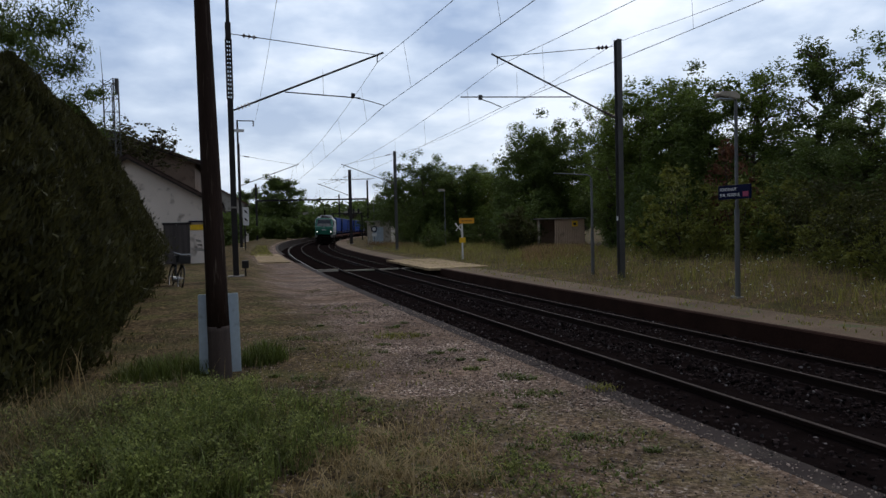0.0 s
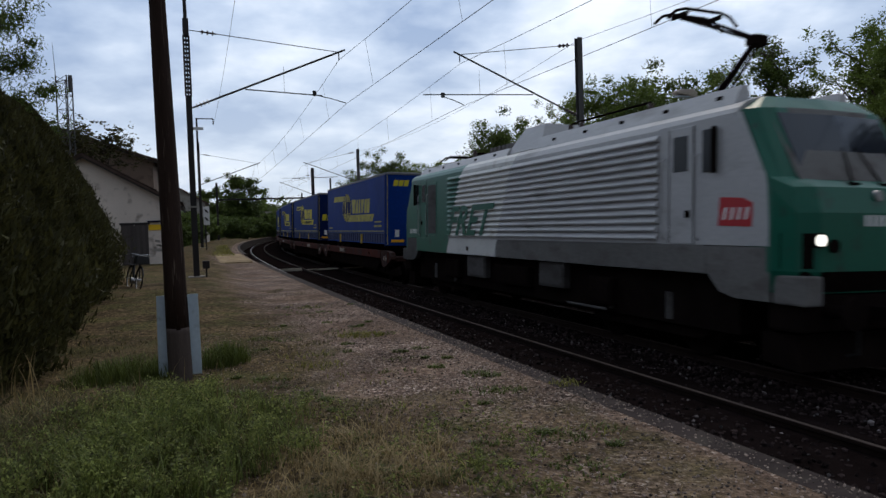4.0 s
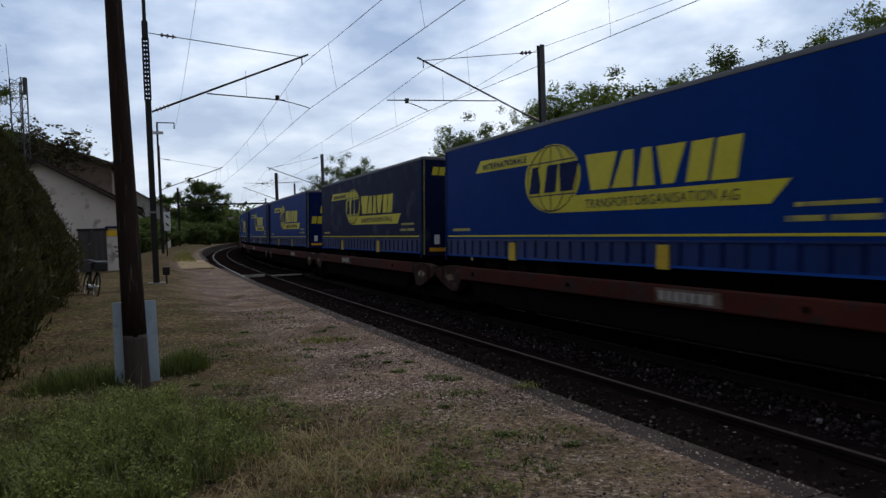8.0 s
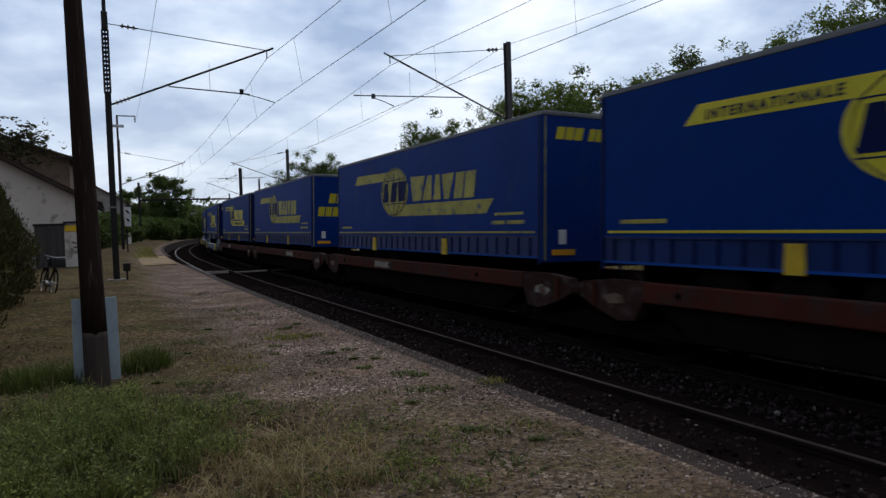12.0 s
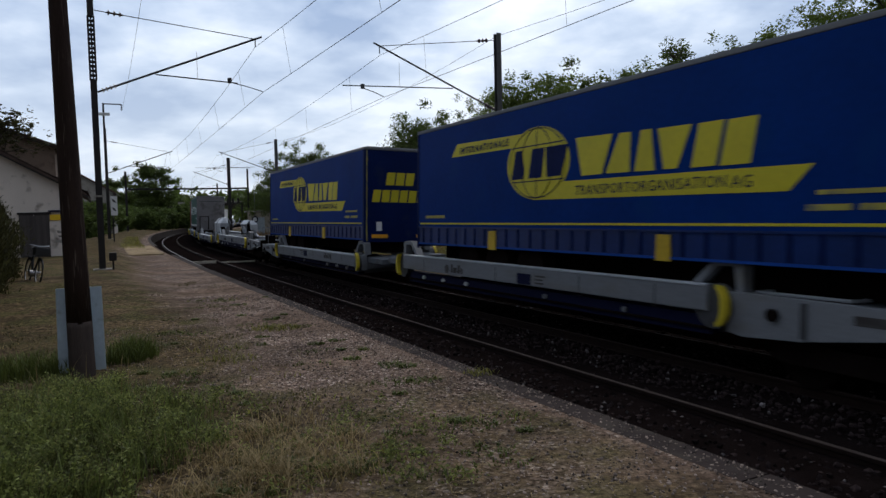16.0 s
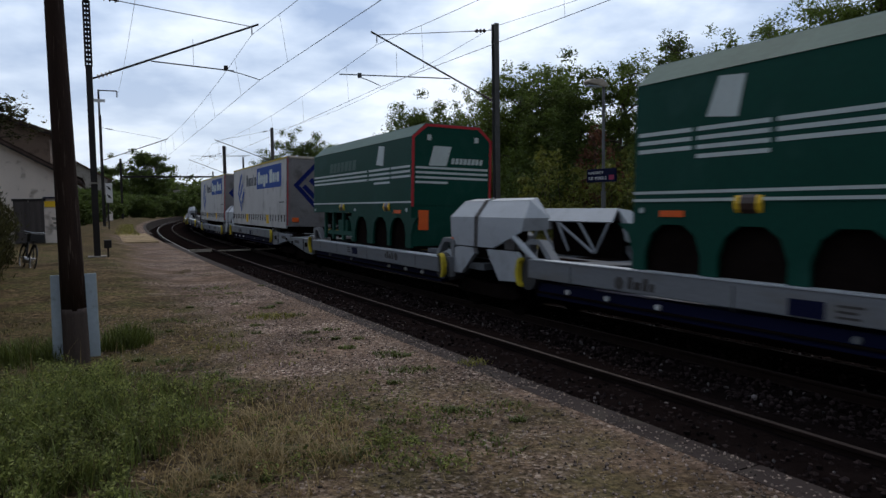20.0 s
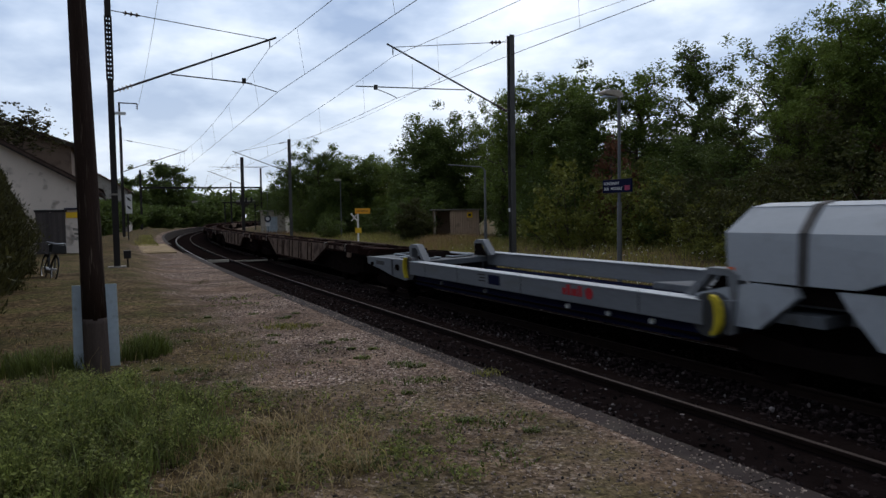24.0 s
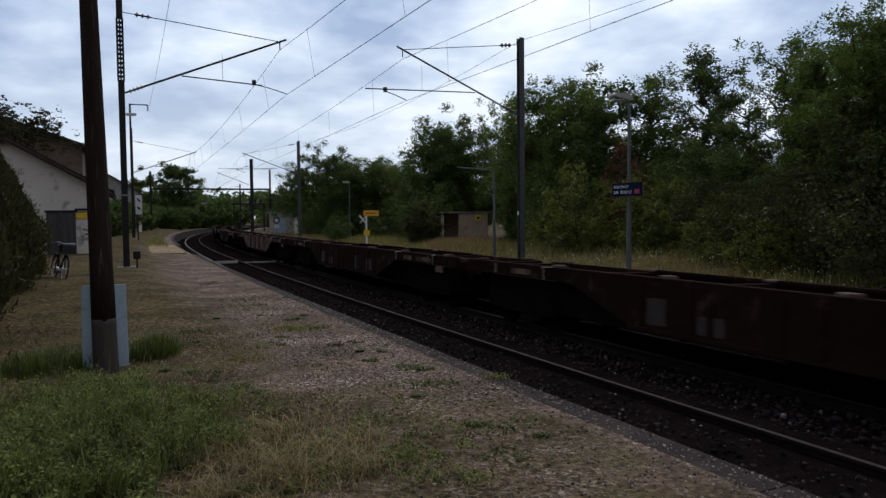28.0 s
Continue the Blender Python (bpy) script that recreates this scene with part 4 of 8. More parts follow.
# level crossing boards and pads
cr = hold("crossing_path", along(45.0, 7.0, 0.05), "tan worn boards of the track crossing approach", "", "", "structure")
for i in range(11):
    part("plank", box(-1.05, 1.15, -6.6 + i * 1.2, -5.6 + i * 1.2, -0.1, 0.02 + 0.006 * (i % 2), 0.01), "tan", cr)
cr2 = hold("crossing_path", along(41.5, -3.0, ZR), "tan worn boards of the crossing on the far side", "", "", "structure")
for i in range(10):
    part("plank", box(-1.5, 1.9, -5.8 + i * 1.15, -4.72 + i * 1.15, -0.1, 0.02 + 0.006 * (i % 2), 0.01), "tan", cr2)
cb = hold("crossing_deck", along(43.5, 0.0, -0.62), "dark boarded crossing between the rails with a pale edge", "", "", "structure")
for a, b in ((-1.5, -0.85), (-0.62, 0.62), (0.85, 2.75), (3.02, 4.27), (4.5, 5.55)):
    part("deck_panel", box(a, b, -2.2, 2.2, -0.14, -0.06 if a < 2 else 0.03, 0.01), "ballast", cb)
    part("pale_edge", box(a, b, 2.2, 2.26, -0.14, -0.05 if a < 2 else 0.04, 0.01), "pale_concrete", cb, "pale edge beam")

# road bridge across the line, far off
br = hold("road_bridge", along(205, -6, -0.6, -4), "grey concrete road bridge across the line far off", "bridge")
part("deck", box(-60, 28, -2.5, 2.5, 5.2, 6.4), "edge", br)
part("parapet", box(-60, 28, 2.4, 2.6, 6.4, 7.2), "concrete", br)
for x in (-8.0, 12.0):
    part("abutment", box(x - 1, x + 1, -2.5, 2.5, 0, 5.2), "edge", br)


# ---- bicycle ----
def ring(cx, cy, cz, r, t, n=28, bm=None):
    pts = [(cx, cy + r * math.cos(2 * math.pi * i / n), cz + r * math.sin(2 * math.pi * i / n)) for i in range(n + 1)]
    return path(pts, t, 6, bm)


def bicycle():
    e = hold("bicycle", pose(-7.80, 20.3, 0.16, 0, 9, 34), "parked black and silver bicycle leaning by the hedge", "bicycle")
    for y, nm in ((0.52, "rear_wheel"), (-0.54, "front_wheel")):
        w = part(nm, ring(0, y, 0.34, 0.335, 0.02), "rubber", e)
        part("rim", ring(0, y, 0.34, 0.305, 0.012), "chrome", w)
        for k in range(14):
            a = k * math.pi / 7
            part("spoke", tube((0, y, 0.34), (0, y + 0.3 * math.cos(a), 0.34 + 0.3 * math.sin(a)), 0.0025, 0.0025, 4), "chrome", w)
        part("hub", tube((-0.05, y, 0.34), (0.05, y, 0.34), 0.025, 0.025, 8), "chrome", w)
        mg = [(0, y + 0.37 * math.cos(a), 0.34 + 0.37 * math.sin(a)) for a in [math.pi * (0.1 + 0.8 * i / 10) for i in range(11)]]
        part("mudguard", path(mg, 0.018, 5), "black", e)
    bb, st, hd, sd = (0, 0.05, 0.29), (0, 0.2, 0.82), (0, -0.36, 0.86), (0, -0.38, 0.72)
    for a, b in ((bb, st), (bb, sd), (st, hd), (bb, (0, 0.52, 0.34)), ((0, 0.19, 0.76), (0, 0.52, 0.34)), (hd, (0, -0.54, 0.34)), (hd, (0, -0.33, 1.0))):
        part("frame_tube", tube(a, b, 0.019, 0.019, 8), "black", e)
    part("saddle", prism([(0.08, 0.93), (0.36, 0.95), (0.36, 0.99), (0.08, 0.97)], -0.07, 0.07, "x", None, 0.02), "black", e)
    part("seat_post", tube(st, (0, 0.22, 0.94), 0.014, 0.014, 8), "chrome", e)
    part("handlebar", path([(-0.3, -0.18, 1.02), (-0.22, -0.3, 1.05), (0, -0.34, 1.02), (0.22, -0.3, 1.05), (0.3, -0.18, 1.02)], 0.014), "chrome", e)
    part("basket", box(-0.17, 0.17, -0.68, -0.4, 0.78, 1.0, 0.02), "black", e)
    part("crank", tube((-0.09, 0.05, 0.29), (0.09, 0.05, 0.29), 0.09, 0.09, 14), "chrome", e)
    part("carrier", box(-0.07, 0.07, 0.3, 0.75, 0.72, 0.74), "black", e)
    part("stand", tube((0.06, 0.1, 0.29), (0.22, 0.15, 0.0), 0.012, 0.012, 6), "chrome", e)
    return e


bicycle()


# ---- the train ----
SPEED = 26.75
MOVERS = []      # (thing, place of its middle in the train, turned round or not)


def place(thing, u, turned=0.0):
    MOVERS.append((thing, u, turned))
    return thing


T = {
    "loco_green": mat("green_locomotive_paint", (0.002, 0.105, 0.066), 0.38, vary=0.14, scale=1.2, fine=20, bump=0.03, dirt=(0.02, 0.06, 0.045), dirt_amount=0.1),
    "loco_grey": mat("silver_grey_locomotive_paint", (0.45, 0.45, 0.46), 0.45, vary=0.12, scale=0.8, fine=20, bump=0.04, dirt=(0.29, 0.28, 0.275), dirt_amount=0.2, stretch=(1, 0.25, 1)),
    "loco_white": mat("dirty_white_locomotive_paint", (0.62, 0.62, 0.60), 0.5, vary=0.12, scale=1.0, fine=20, bump=0.03, dirt=(0.48, 0.46, 0.43), dirt_amount=0.2),
    "loco_skirt": mat("grimy_grey_underside", (0.085, 0.08, 0.078), 0.85, spec=0.15, vary=0.3, scale=1.0, fine=20, bump=0.1, dirt=(0.05, 0.044, 0.042), dirt_amount=0.3, stretch=(1, 0.3, 1)),
    "loco_sill": mat("grimy_mid_grey_paint", (0.15, 0.145, 0.14), 0.7, spec=0.2, vary=0.25, scale=1.0, fine=20, bump=0.06, dirt=(0.10, 0.09, 0.085), dirt_amount=0.35, stretch=(1, 0.4, 1)),
    "blue_skirt": mat("glossy_blue_skirt", (0.002, 0.019, 0.105), 0.4, spec=0.35, vary=0.3, scale=1, fine=15, bump=0.05, rand=0.1),
    "worn_steel": mat("dark_worn_steel", (0.06, 0.06, 0.065), 0.6, 0.3, vary=0.3, scale=3, fine=20, bump=0.1),
    "glass": mat("dark_cab_glass", (0.02, 0.025, 0.035), 0.06, vary=0.05, scale=1, fine=5, bump=0),
    "side_glass": mat("dark_side_glass", (0.010, 0.013, 0.018), 0.2, spec=0.25, vary=0.05, scale=1, fine=5, bump=0),
    "lamp": mat("lit_headlamp", (1.0, 0.97, 0.9), 0.3, vary=0.0, scale=1, fine=5, bump=0, emit=2.0),
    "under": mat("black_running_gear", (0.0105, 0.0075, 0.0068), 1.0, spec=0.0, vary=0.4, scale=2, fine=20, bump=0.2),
    "red_logo": mat("red_emblem", (0.45, 0.02, 0.03), 0.5, vary=0.08, scale=2, fine=20, bump=0.01),
    "blue": mat("blue_trailer_curtain", (0.0006, 0.0270, 0.165), 0.6, spec=0.05, vary=0.22, scale=0.5, fine=12, bump=0.06, dirt=(0.002, 0.034, 0.165), dirt_amount=0.2),
    "blue_old": mat("faded_blue_trailer_curtain", (0.004, 0.032, 0.190), 0.6, spec=0.08, vary=0.25, scale=0.5, fine=12, bump=0.06, dirt=(0.014, 0.044, 0.17), dirt_amount=0.25),
    "blue_night": mat("navy_trailer_curtain", (0.006, 0.010, 0.042), 0.65, spec=0.08, vary=0.25, scale=0.5, fine=12, bump=0.06, dirt=(0.04, 0.045, 0.07), dirt_amount=0.3),
    # headboard blue, about half as bright as the side curtain
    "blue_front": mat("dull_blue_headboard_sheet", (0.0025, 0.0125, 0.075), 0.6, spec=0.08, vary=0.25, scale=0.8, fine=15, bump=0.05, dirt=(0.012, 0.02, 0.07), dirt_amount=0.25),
    "blue_dark": mat("dark_blue_trailer_lining", (0.003, 0.010, 0.066), 0.6, spec=0.08, vary=0.3, scale=1, fine=15, bump=0.05, rand=0.1),
    "logo": mat("yellow_curtain_print", (0.58, 0.49, 0.016), 0.55, vary=0.14, scale=0.8, fine=12, bump=0.02),
    "flap_yellow": mat("orange_yellow_flap", (0.58, 0.38, 0.02), 0.6, vary=0.2, scale=2, fine=14, bump=0.03),
    "logo_old": mat("worn_yellow_curtain_print", (0.38, 0.33, 0.06), 0.6, vary=0.3, scale=1.5, fine=10, bump=0.02, dirt=(0.10, 0.11, 0.12), dirt_amount=0.22),
    "tarp_roof": mat("grey_roof_tarpaulin", (0.15, 0.155, 0.16), 0.7, vary=0.2, scale=1, fine=15, bump=0.1),
    "grey_curtain": mat("pale_grey_trailer_curtain", (0.47, 0.46, 0.45), 0.6, vary=0.12, scale=0.5, fine=12, bump=0.05, dirt=(0.32, 0.31, 0.30), dirt_amount=0.3),
    # under half as bright as the grey curtain, with darker blotches
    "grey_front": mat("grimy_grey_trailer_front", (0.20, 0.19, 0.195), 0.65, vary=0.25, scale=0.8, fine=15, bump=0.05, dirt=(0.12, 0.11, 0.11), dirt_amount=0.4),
    "cargo_blue": mat("mid_blue_curtain_print", (0.010, 0.060, 0.29), 0.6, spec=0.1, vary=0.12, scale=0.6, fine=12, bump=0.02),
    "emblem_navy": mat("deep_blue_headboard_print", (0.008, 0.016, 0.12), 0.6, spec=0.1, vary=0.15, scale=1, fine=12, bump=0.02),
    "ink": mat("dark_curtain_print", (0.03, 0.035, 0.045), 0.6, vary=0.1, scale=1, fine=10, bump=0),
    "green_curtain": mat("dark_green_trailer_curtain", (0.002, 0.050, 0.034), 0.6, spec=0.15, vary=0.18, scale=0.5, fine=12, bump=0.05, dirt=(0.010, 0.060, 0.046), dirt_amount=0.2),
    "pale_print": mat("pale_curtain_print", (0.50, 0.56, 0.55), 0.6, vary=0.1, scale=1, fine=12, bump=0),
    "wagon_red": mat("rust_red_wagon_steel", (0.070, 0.019, 0.013), 0.85, spec=0.06, vary=0.3, scale=0.9, fine=16, bump=0.1, dirt=(0.045, 0.026, 0.024), dirt_amount=0.4),
    "wagon_end": mat("grimy_brown_wagon_steel", (0.040, 0.019, 0.016), 0.9, spec=0.06, vary=0.4, scale=1.3, fine=14, bump=0.15, dirt=(0.085, 0.065, 0.058), dirt_amount=0.35),
    "silver": mat("pale_grey_wagon_steel", (0.180, 0.187, 0.202), 0.6, vary=0.16, scale=0.6, fine=16, bump=0.05, dirt=(0.16, 0.155, 0.15), dirt_amount=0.25, stretch=(1, 0.3, 1.5), spec=0.25),
    "wagon_deck": mat("dull_blue_grey_deck_plate", (0.105, 0.112, 0.125), 0.75, spec=0.15, vary=0.2, scale=0.7, fine=14, bump=0.06, dirt=(0.07, 0.068, 0.066), dirt_amount=0.3),
    "hood": mat("white_grey_wagon_hood", (0.40, 0.42, 0.45), 0.5, vary=0.08, scale=1, fine=16, bump=0.02, dirt=(0.33, 0.34, 0.36), dirt_amount=0.15, spec=0.25),
    "rust": mat("brown_rusted_wagon_steel", (0.020, 0.0095, 0.0075), 0.95, spec=0.02, vary=0.5, scale=0.8, fine=14, bump=0.25, dirt=(0.06, 0.038, 0.028), dirt_amount=0.1),
    "rust_pale": mat("pale_rusted_wagon_plate", (0.155, 0.105, 0.078), 0.95, spec=0.1, vary=0.3, scale=0.8, fine=14, bump=0.15, dirt=(0.06, 0.034, 0.026), dirt_amount=0.45),
    "pale_lever": mat("pale_worn_lever_paint", (0.30, 0.27, 0.24), 0.8, vary=0.3, scale=4, fine=20, bump=0.05),
    "worn_grey": mat("worn_pale_wagon_paint", (0.036, 0.025, 0.021), 0.9, vary=0.5, scale=3, fine=14, bump=0.1, dirt=(0.05, 0.03, 0.025), dirt_amount=0.4),
    "tool_green": mat("dull_green_frame_steel", (0.006, 0.060, 0.042), 0.7, spec=0.2, vary=0.3, scale=2, fine=16, bump=0.08),
    "tank_roof": mat("grey_green_dusty_roof", (0.075, 0.125, 0.11), 0.7, spec=0.2, vary=0.2, scale=0.8, fine=12, bump=0.04),
    "crescent": mat("worn_yellow_paint", (0.55, 0.42, 0.02), 0.6, vary=0.2, scale=3, fine=20, bump=0.05),
    "reflector": mat("orange_red_reflector", (0.75, 0.12, 0.02), 0.4, vary=0.1, scale=3, fine=20, bump=0.02),
}
M.update(T)


def bogie(parent, y, r=0.46, half=0.9, x=0.86):
    """Two wheelsets and side frames of a bogie."""
    for dy in (-half, half):
        ax = part("axle", tube((-0.8, y + dy, r), (0.8, y + dy, r), 0.08, 0.08, 8), "under", parent)
        for sx in (-1, 1):
            part("wheel", wheel_bm(sx * 0.69, sx * 0.82, y + dy, r, r, 20), "under", ax)
    # black block added between the wheels, standing for bolster and shade under the deck
    part("bolster", box(-0.64, 0.64, y - half - 0.5, y + half + 0.5, 0.28, 1.0, 0.04), "under", parent)
    for sx in (-1, 1):
        b = prism([(y - half - 0.45, 0.42), (y - half - 0.2, 0.72), (y - 0.35, 0.62), (y + 0.35, 0.62), (y + half + 0.2, 0.72), (y + half + 0.45, 0.42), (y + half + 0.2, 0.34), (y - half - 0.2, 0.34)],
                  sx * (x + 0.1), sx * (x + 0.22))
        part("bogie_frame", b, "under", parent)


def buffers(parent, y, sgn, z=1.1, material="under"):
    for sx in (-0.87, 0.87):
        bm = tube((sx, y, z), (sx, y + sgn * 0.42, z), 0.1, 0.1, 12)
        tube((sx, y + sgn * 0.42, z), (sx, y + sgn * 0.47, z), 0.24, 0.24, 16, bm)
        part("buffer", bm, material, parent)
    part("coupling", box(-0.1, 0.1, min(y, y + sgn * 0.5), max(y, y + sgn * 0.5), z - 0.15, z + 0.05, 0.02), material, parent)


def make_loco():
    """Electric freight locomotive, 19.7 m over the buffers; y points to the leading cab."""
    e = hold("locomotive", None, "green and silver-grey electric freight locomotive with headlights on", "locomotive")
    H = 1.45
    rib0, rib1 = -4.3, 6.1         # the ribbed panel between the cabs

    def green_to_white(z):
        return -4.5 + 0.528 * (z - 1.5)

    def white_to_grey(z):
        return -0.92 + 0.487 * (z - 1.5)

    def skin(sx, a, b):
        return min(sx * a, sx * b), max(sx * a, sx * b)

    prof = [(-H, 1.5), (-H, 3.98), (-H + 0.06, 4.10), (-H + 0.2, 4.2), (-0.95, 4.3), (0.95, 4.3), (H - 0.2, 4.2), (H - 0.06, 4.10), (H, 3.98), (H, 1.5)]
    part("body", prism(prof, -6.1, 6.1, "y"), "loco_grey", e, "silver-grey painted body side", False)
    n, pitch = 13, 0.145
    for sx in (-1, 1):
        # painted panels behind the ribs
        x0, x1 = skin(sx, H - 0.01, H + 0.006)
        zt = 4.0
        part("green_panel", prism([(-6.1, 1.52), (green_to_white(1.52), 1.52), (green_to_white(zt), zt), (-6.1, zt)], x0, x1), "loco_green", e, "green panel beside the rear cab")
        part("white_panel", prism([(green_to_white(1.52), 1.52), (white_to_grey(1.52), 1.52), (white_to_grey(zt), zt), (green_to_white(zt), zt)], x0, x1), "loco_white", e, "slanted white band")
        part("roof_band", prism([(sx * (H + 0.004), 3.985), (sx * (H - 0.056), 4.106), (sx * (H - 0.196), 4.206), (sx * (H - 0.2), 4.19), (sx * (H - 0.08), 4.08), (sx * (H - 0.02), 3.975)], -8.1, green_to_white(4.1), "y"), "loco_green", e)
        part("roof_band", prism([(sx * (H + 0.004), 3.985), (sx * (H - 0.056), 4.106), (sx * (H - 0.196), 4.206), (sx * (H - 0.2), 4.19), (sx * (H - 0.08), 4.08), (sx * (H - 0.02), 3.975)], green_to_white(4.1), white_to_grey(4.1), "y"), "loco_white", e)
        for i in range(n):
            z = 2.04 + i * pitch
            a, b = green_to_white(z + 0.05), white_to_grey(z + 0.05)
            for y0, y1, col in ((rib0, a, "loco_green"), (max(a, rib0), b, "loco_white"), (b, rib1, "loco_grey")):
                if y1 - y0 < 0.03:
                    continue
                bm = prism([(0.0, z), (0.062, z + 0.004), (0.070, z + 0.03), (0.062, z + 0.05), (0.0, z + 0.118)], y0, y1, "y")
                for v in bm.verts:
                    v.co.x = sx * (H + v.co.x)
                part("rib", bm, col, e)
        # grimy sill under the ribs, with a paler top edge
        x0, x1 = skin(sx, 1.3, H + 0.004)
        part("sill", box(x0, x1, white_to_grey(1.75), 7.3, 1.5, 1.97, 0.015), "loco_sill", e, "grimy grey sill")
        part("sill", box(x0, x1, -7.5, green_to_white(1.75), 1.5, 1.97, 0.015), "loco_green", e)
        x0, x1 = skin(sx, H, H + 0.014)
        part("sill_strip", box(x0, x1, rib0, rib1, 1.975, 2.02), "loco_grey", e)
        part("plug", tube((sx * (H + 0.0), -2.75, 1.68), (sx * (H + 0.02), -2.75, 1.68), 0.07, 0.07, 12), "rust", e)
        for y, w, top, low, col in ((-2.3, 1.3, 1.48, 0.86, "loco_skirt"), (2.1, 1.15, 1.48, 0.9, "loco_skirt"), (-4.2, 1.1, 1.3, 0.75, "under"), (0.0, 1.9, 1.3, 0.8, "under"), (4.1, 0.8, 1.25, 0.7, "under")):
            x0, x1 = skin(sx, 0.9, 1.38)
            bx = part("equipment_box", box(x0, x1, y - w / 2, y + w / 2, low, top, 0.03), col, e)
            x0, x1 = skin(sx, 1.37, 1.395)
            part("box_lid", box(x0, x1, y - w / 2 + 0.06, y + w / 2 - 0.06, low + 0.06, top - 0.06, 0.008), col, bx)
        part("step_rail", tube((sx * 1.4, 2.9, 0.62), (sx * 1.4, 4.4, 0.62), 0.03, 0.03, 6), "loco_skirt", e)
    lettering("FRET", 1.22, 0.004, "loco_green", e, Matrix.Translation((H + 0.072, -4.28, 2.1)) @ SIDE @ Matrix.Diagonal((1.16, 1, 1, 1)), shear=0.48, space=1.0, offset=0.028)
    part("underframe", box(-1.2, 1.2, -7.8, 7.8, 0.55, 1.55), "under", e)

    # rows of the front, from the roof down: height, then (half width, y) from the side to the middle
    front = [(4.27, ((1.02, 7.9), (0.98, 8.02), (0.8, 8.1), (0.0, 8.16))),
             (4.06, ((1.40, 8.0), (1.26, 8.2), (1.02, 8.3), (0.0, 8.36))),
             (2.98, ((1.455, 8.60), (1.32, 8.72), (1.05, 8.83), (0.0, 8.90))),
             (2.82, ((1.455, 8.64), (1.34, 8.92), (1.06, 9.07), (0.0, 9.14))),
             (2.45, ((1.455, 8.66), (1.35, 9.0), (1.08, 9.17), (0.0, 9.24))),
             (1.62, ((1.455, 8.66), (1.35, 9.0), (1.08, 9.17), (0.0, 9.24))),
             (1.30, ((1.42, 8.62), (1.30, 8.9), (1.04, 9.04), (0.0, 9.1)))]

    def row_y(pts, x):
        p = sorted(pts)
        for (a, ya), (b, yb) in zip(p, p[1:]):
            if x <= b:
                return ya + (yb - ya) * (x - a) / (b - a)
        return p[-1][1]

    def face_y(x, z):
        """Where the front stands at this half width and height."""
        for (za, pa), (zb, pb) in zip(front, front[1:]):
            if z >= zb:
                k = (za - z) / (za - zb)
                return row_y(pa, abs(x)) * (1 - k) + row_y(pb, abs(x)) * k
        return row_y(front[-1][1], abs(x))

    def patch(xs, zs, out, sgn, lean=0.0):
        """A plate laid on the front, between these widths and heights."""
        bm = bmesh.new()
        grid = [[bm.verts.new((x, sgn * (face_y(x, z) + out), z)) for x in xs] for z in zs]
        back = [[bm.verts.new((x, sgn * (face_y(x, z) - 0.03), z)) for x in xs] for z in zs]
        r, c = len(zs), len(xs)
        for i in range(r - 1):
            for j in range(c - 1):
                bm.faces.new((grid[i][j], grid[i][j + 1], grid[i + 1][j + 1], grid[i + 1][j]))
        ring = [(0, j) for j in range(c)] + [(i, c - 1) for i in range(1, r)] + [(r - 1, j) for j in range(c - 2, -1, -1)] + [(i, 0) for i in range(r - 2, 0, -1)]
        for (i, j), (k, m) in zip(ring, ring[1:] + ring[:1]):
            bm.faces.new((grid[i][j], grid[k][m], back[k][m], back[i][j]))
        return bm

    for sgn, col in ((1, "loco_grey"), (-1, "loco_green")):
        def Y(v):
            return sgn * v

        def span(a, b):
            return min(Y(a), Y(b)), max(Y(a), Y(b))

        part("cab", prism([(Y(6.1), 1.97), (Y(6.1), 4.0), (Y(7.98), 4.02), (Y(8.56), 2.98), (Y(8.62), 1.97)], -H, H), col, e, "driver's cab side")
        part("cab_roof", prism([(-H, 3.98), (-H + 0.06, 4.10), (-H + 0.2, 4.2), (-0.95, 4.3), (0.95, 4.3), (H - 0.2, 4.2), (H - 0.06, 4.10), (H, 3.98)], *span(6.1, 7.95), "y"), col, e)
        for sx in (-1, 1):
            x0, x1 = skin(sx, 1.28, H - 0.004)
            part("cab_skirt", prism([(Y(7.0), 1.955), (Y(7.0), 1.62), (Y(7.35), 1.5), (Y(7.6), 1.24), (Y(7.95), 1.16), (Y(8.62), 1.16), (Y(8.62), 1.955)], x0, x1), "loco_sill" if sgn > 0 else "loco_skirt", e, "grimy lower cab skirt")
            x0, x1 = skin(sx, 1.08, 1.42)
            part("footstep", box(x0, x1, *span(8.66, 9.22), 1.14, 1.56, 0.03), "loco_sill" if sgn > 0 else "loco_skirt", e, "grey step box below the front corner")
        nose = bmesh.new()
        rings = []
        for z, pts in front:
            line = [(x, y) for x, y in pts] + [(-x, y) for x, y in pts[-2::-1]]
            rings.append([nose.verts.new((x, Y(y), z)) for x, y in [(pts[0][0], pts[0][1] - 0.5)] + line + [(-pts[0][0], pts[0][1] - 0.5)]])
        for a, b in zip(rings, rings[1:]):
            for k in range(len(a)):
                m = (k + 1) % len(a)
                nose.faces.new((a[k], a[m], b[m], b[k]))
        nose.faces.new(rings[0])
        nose.faces.new(rings[-1][::-1])
        for v in nose.verts:
            if abs(v.co.x) > 1.3 and abs(v.co.y) < 8.3:
                v.co.x *= 0.97
        part("nose", nose, "loco_green", e, "green blunt cab front")
        fr = (-1.14, -0.8, 0.0, 0.8, 1.14)
        part("windscreen_frame", patch(fr, (4.07, 3.5, 2.93), 0.008, sgn), "loco_sill", e, "dull grey windscreen surround")
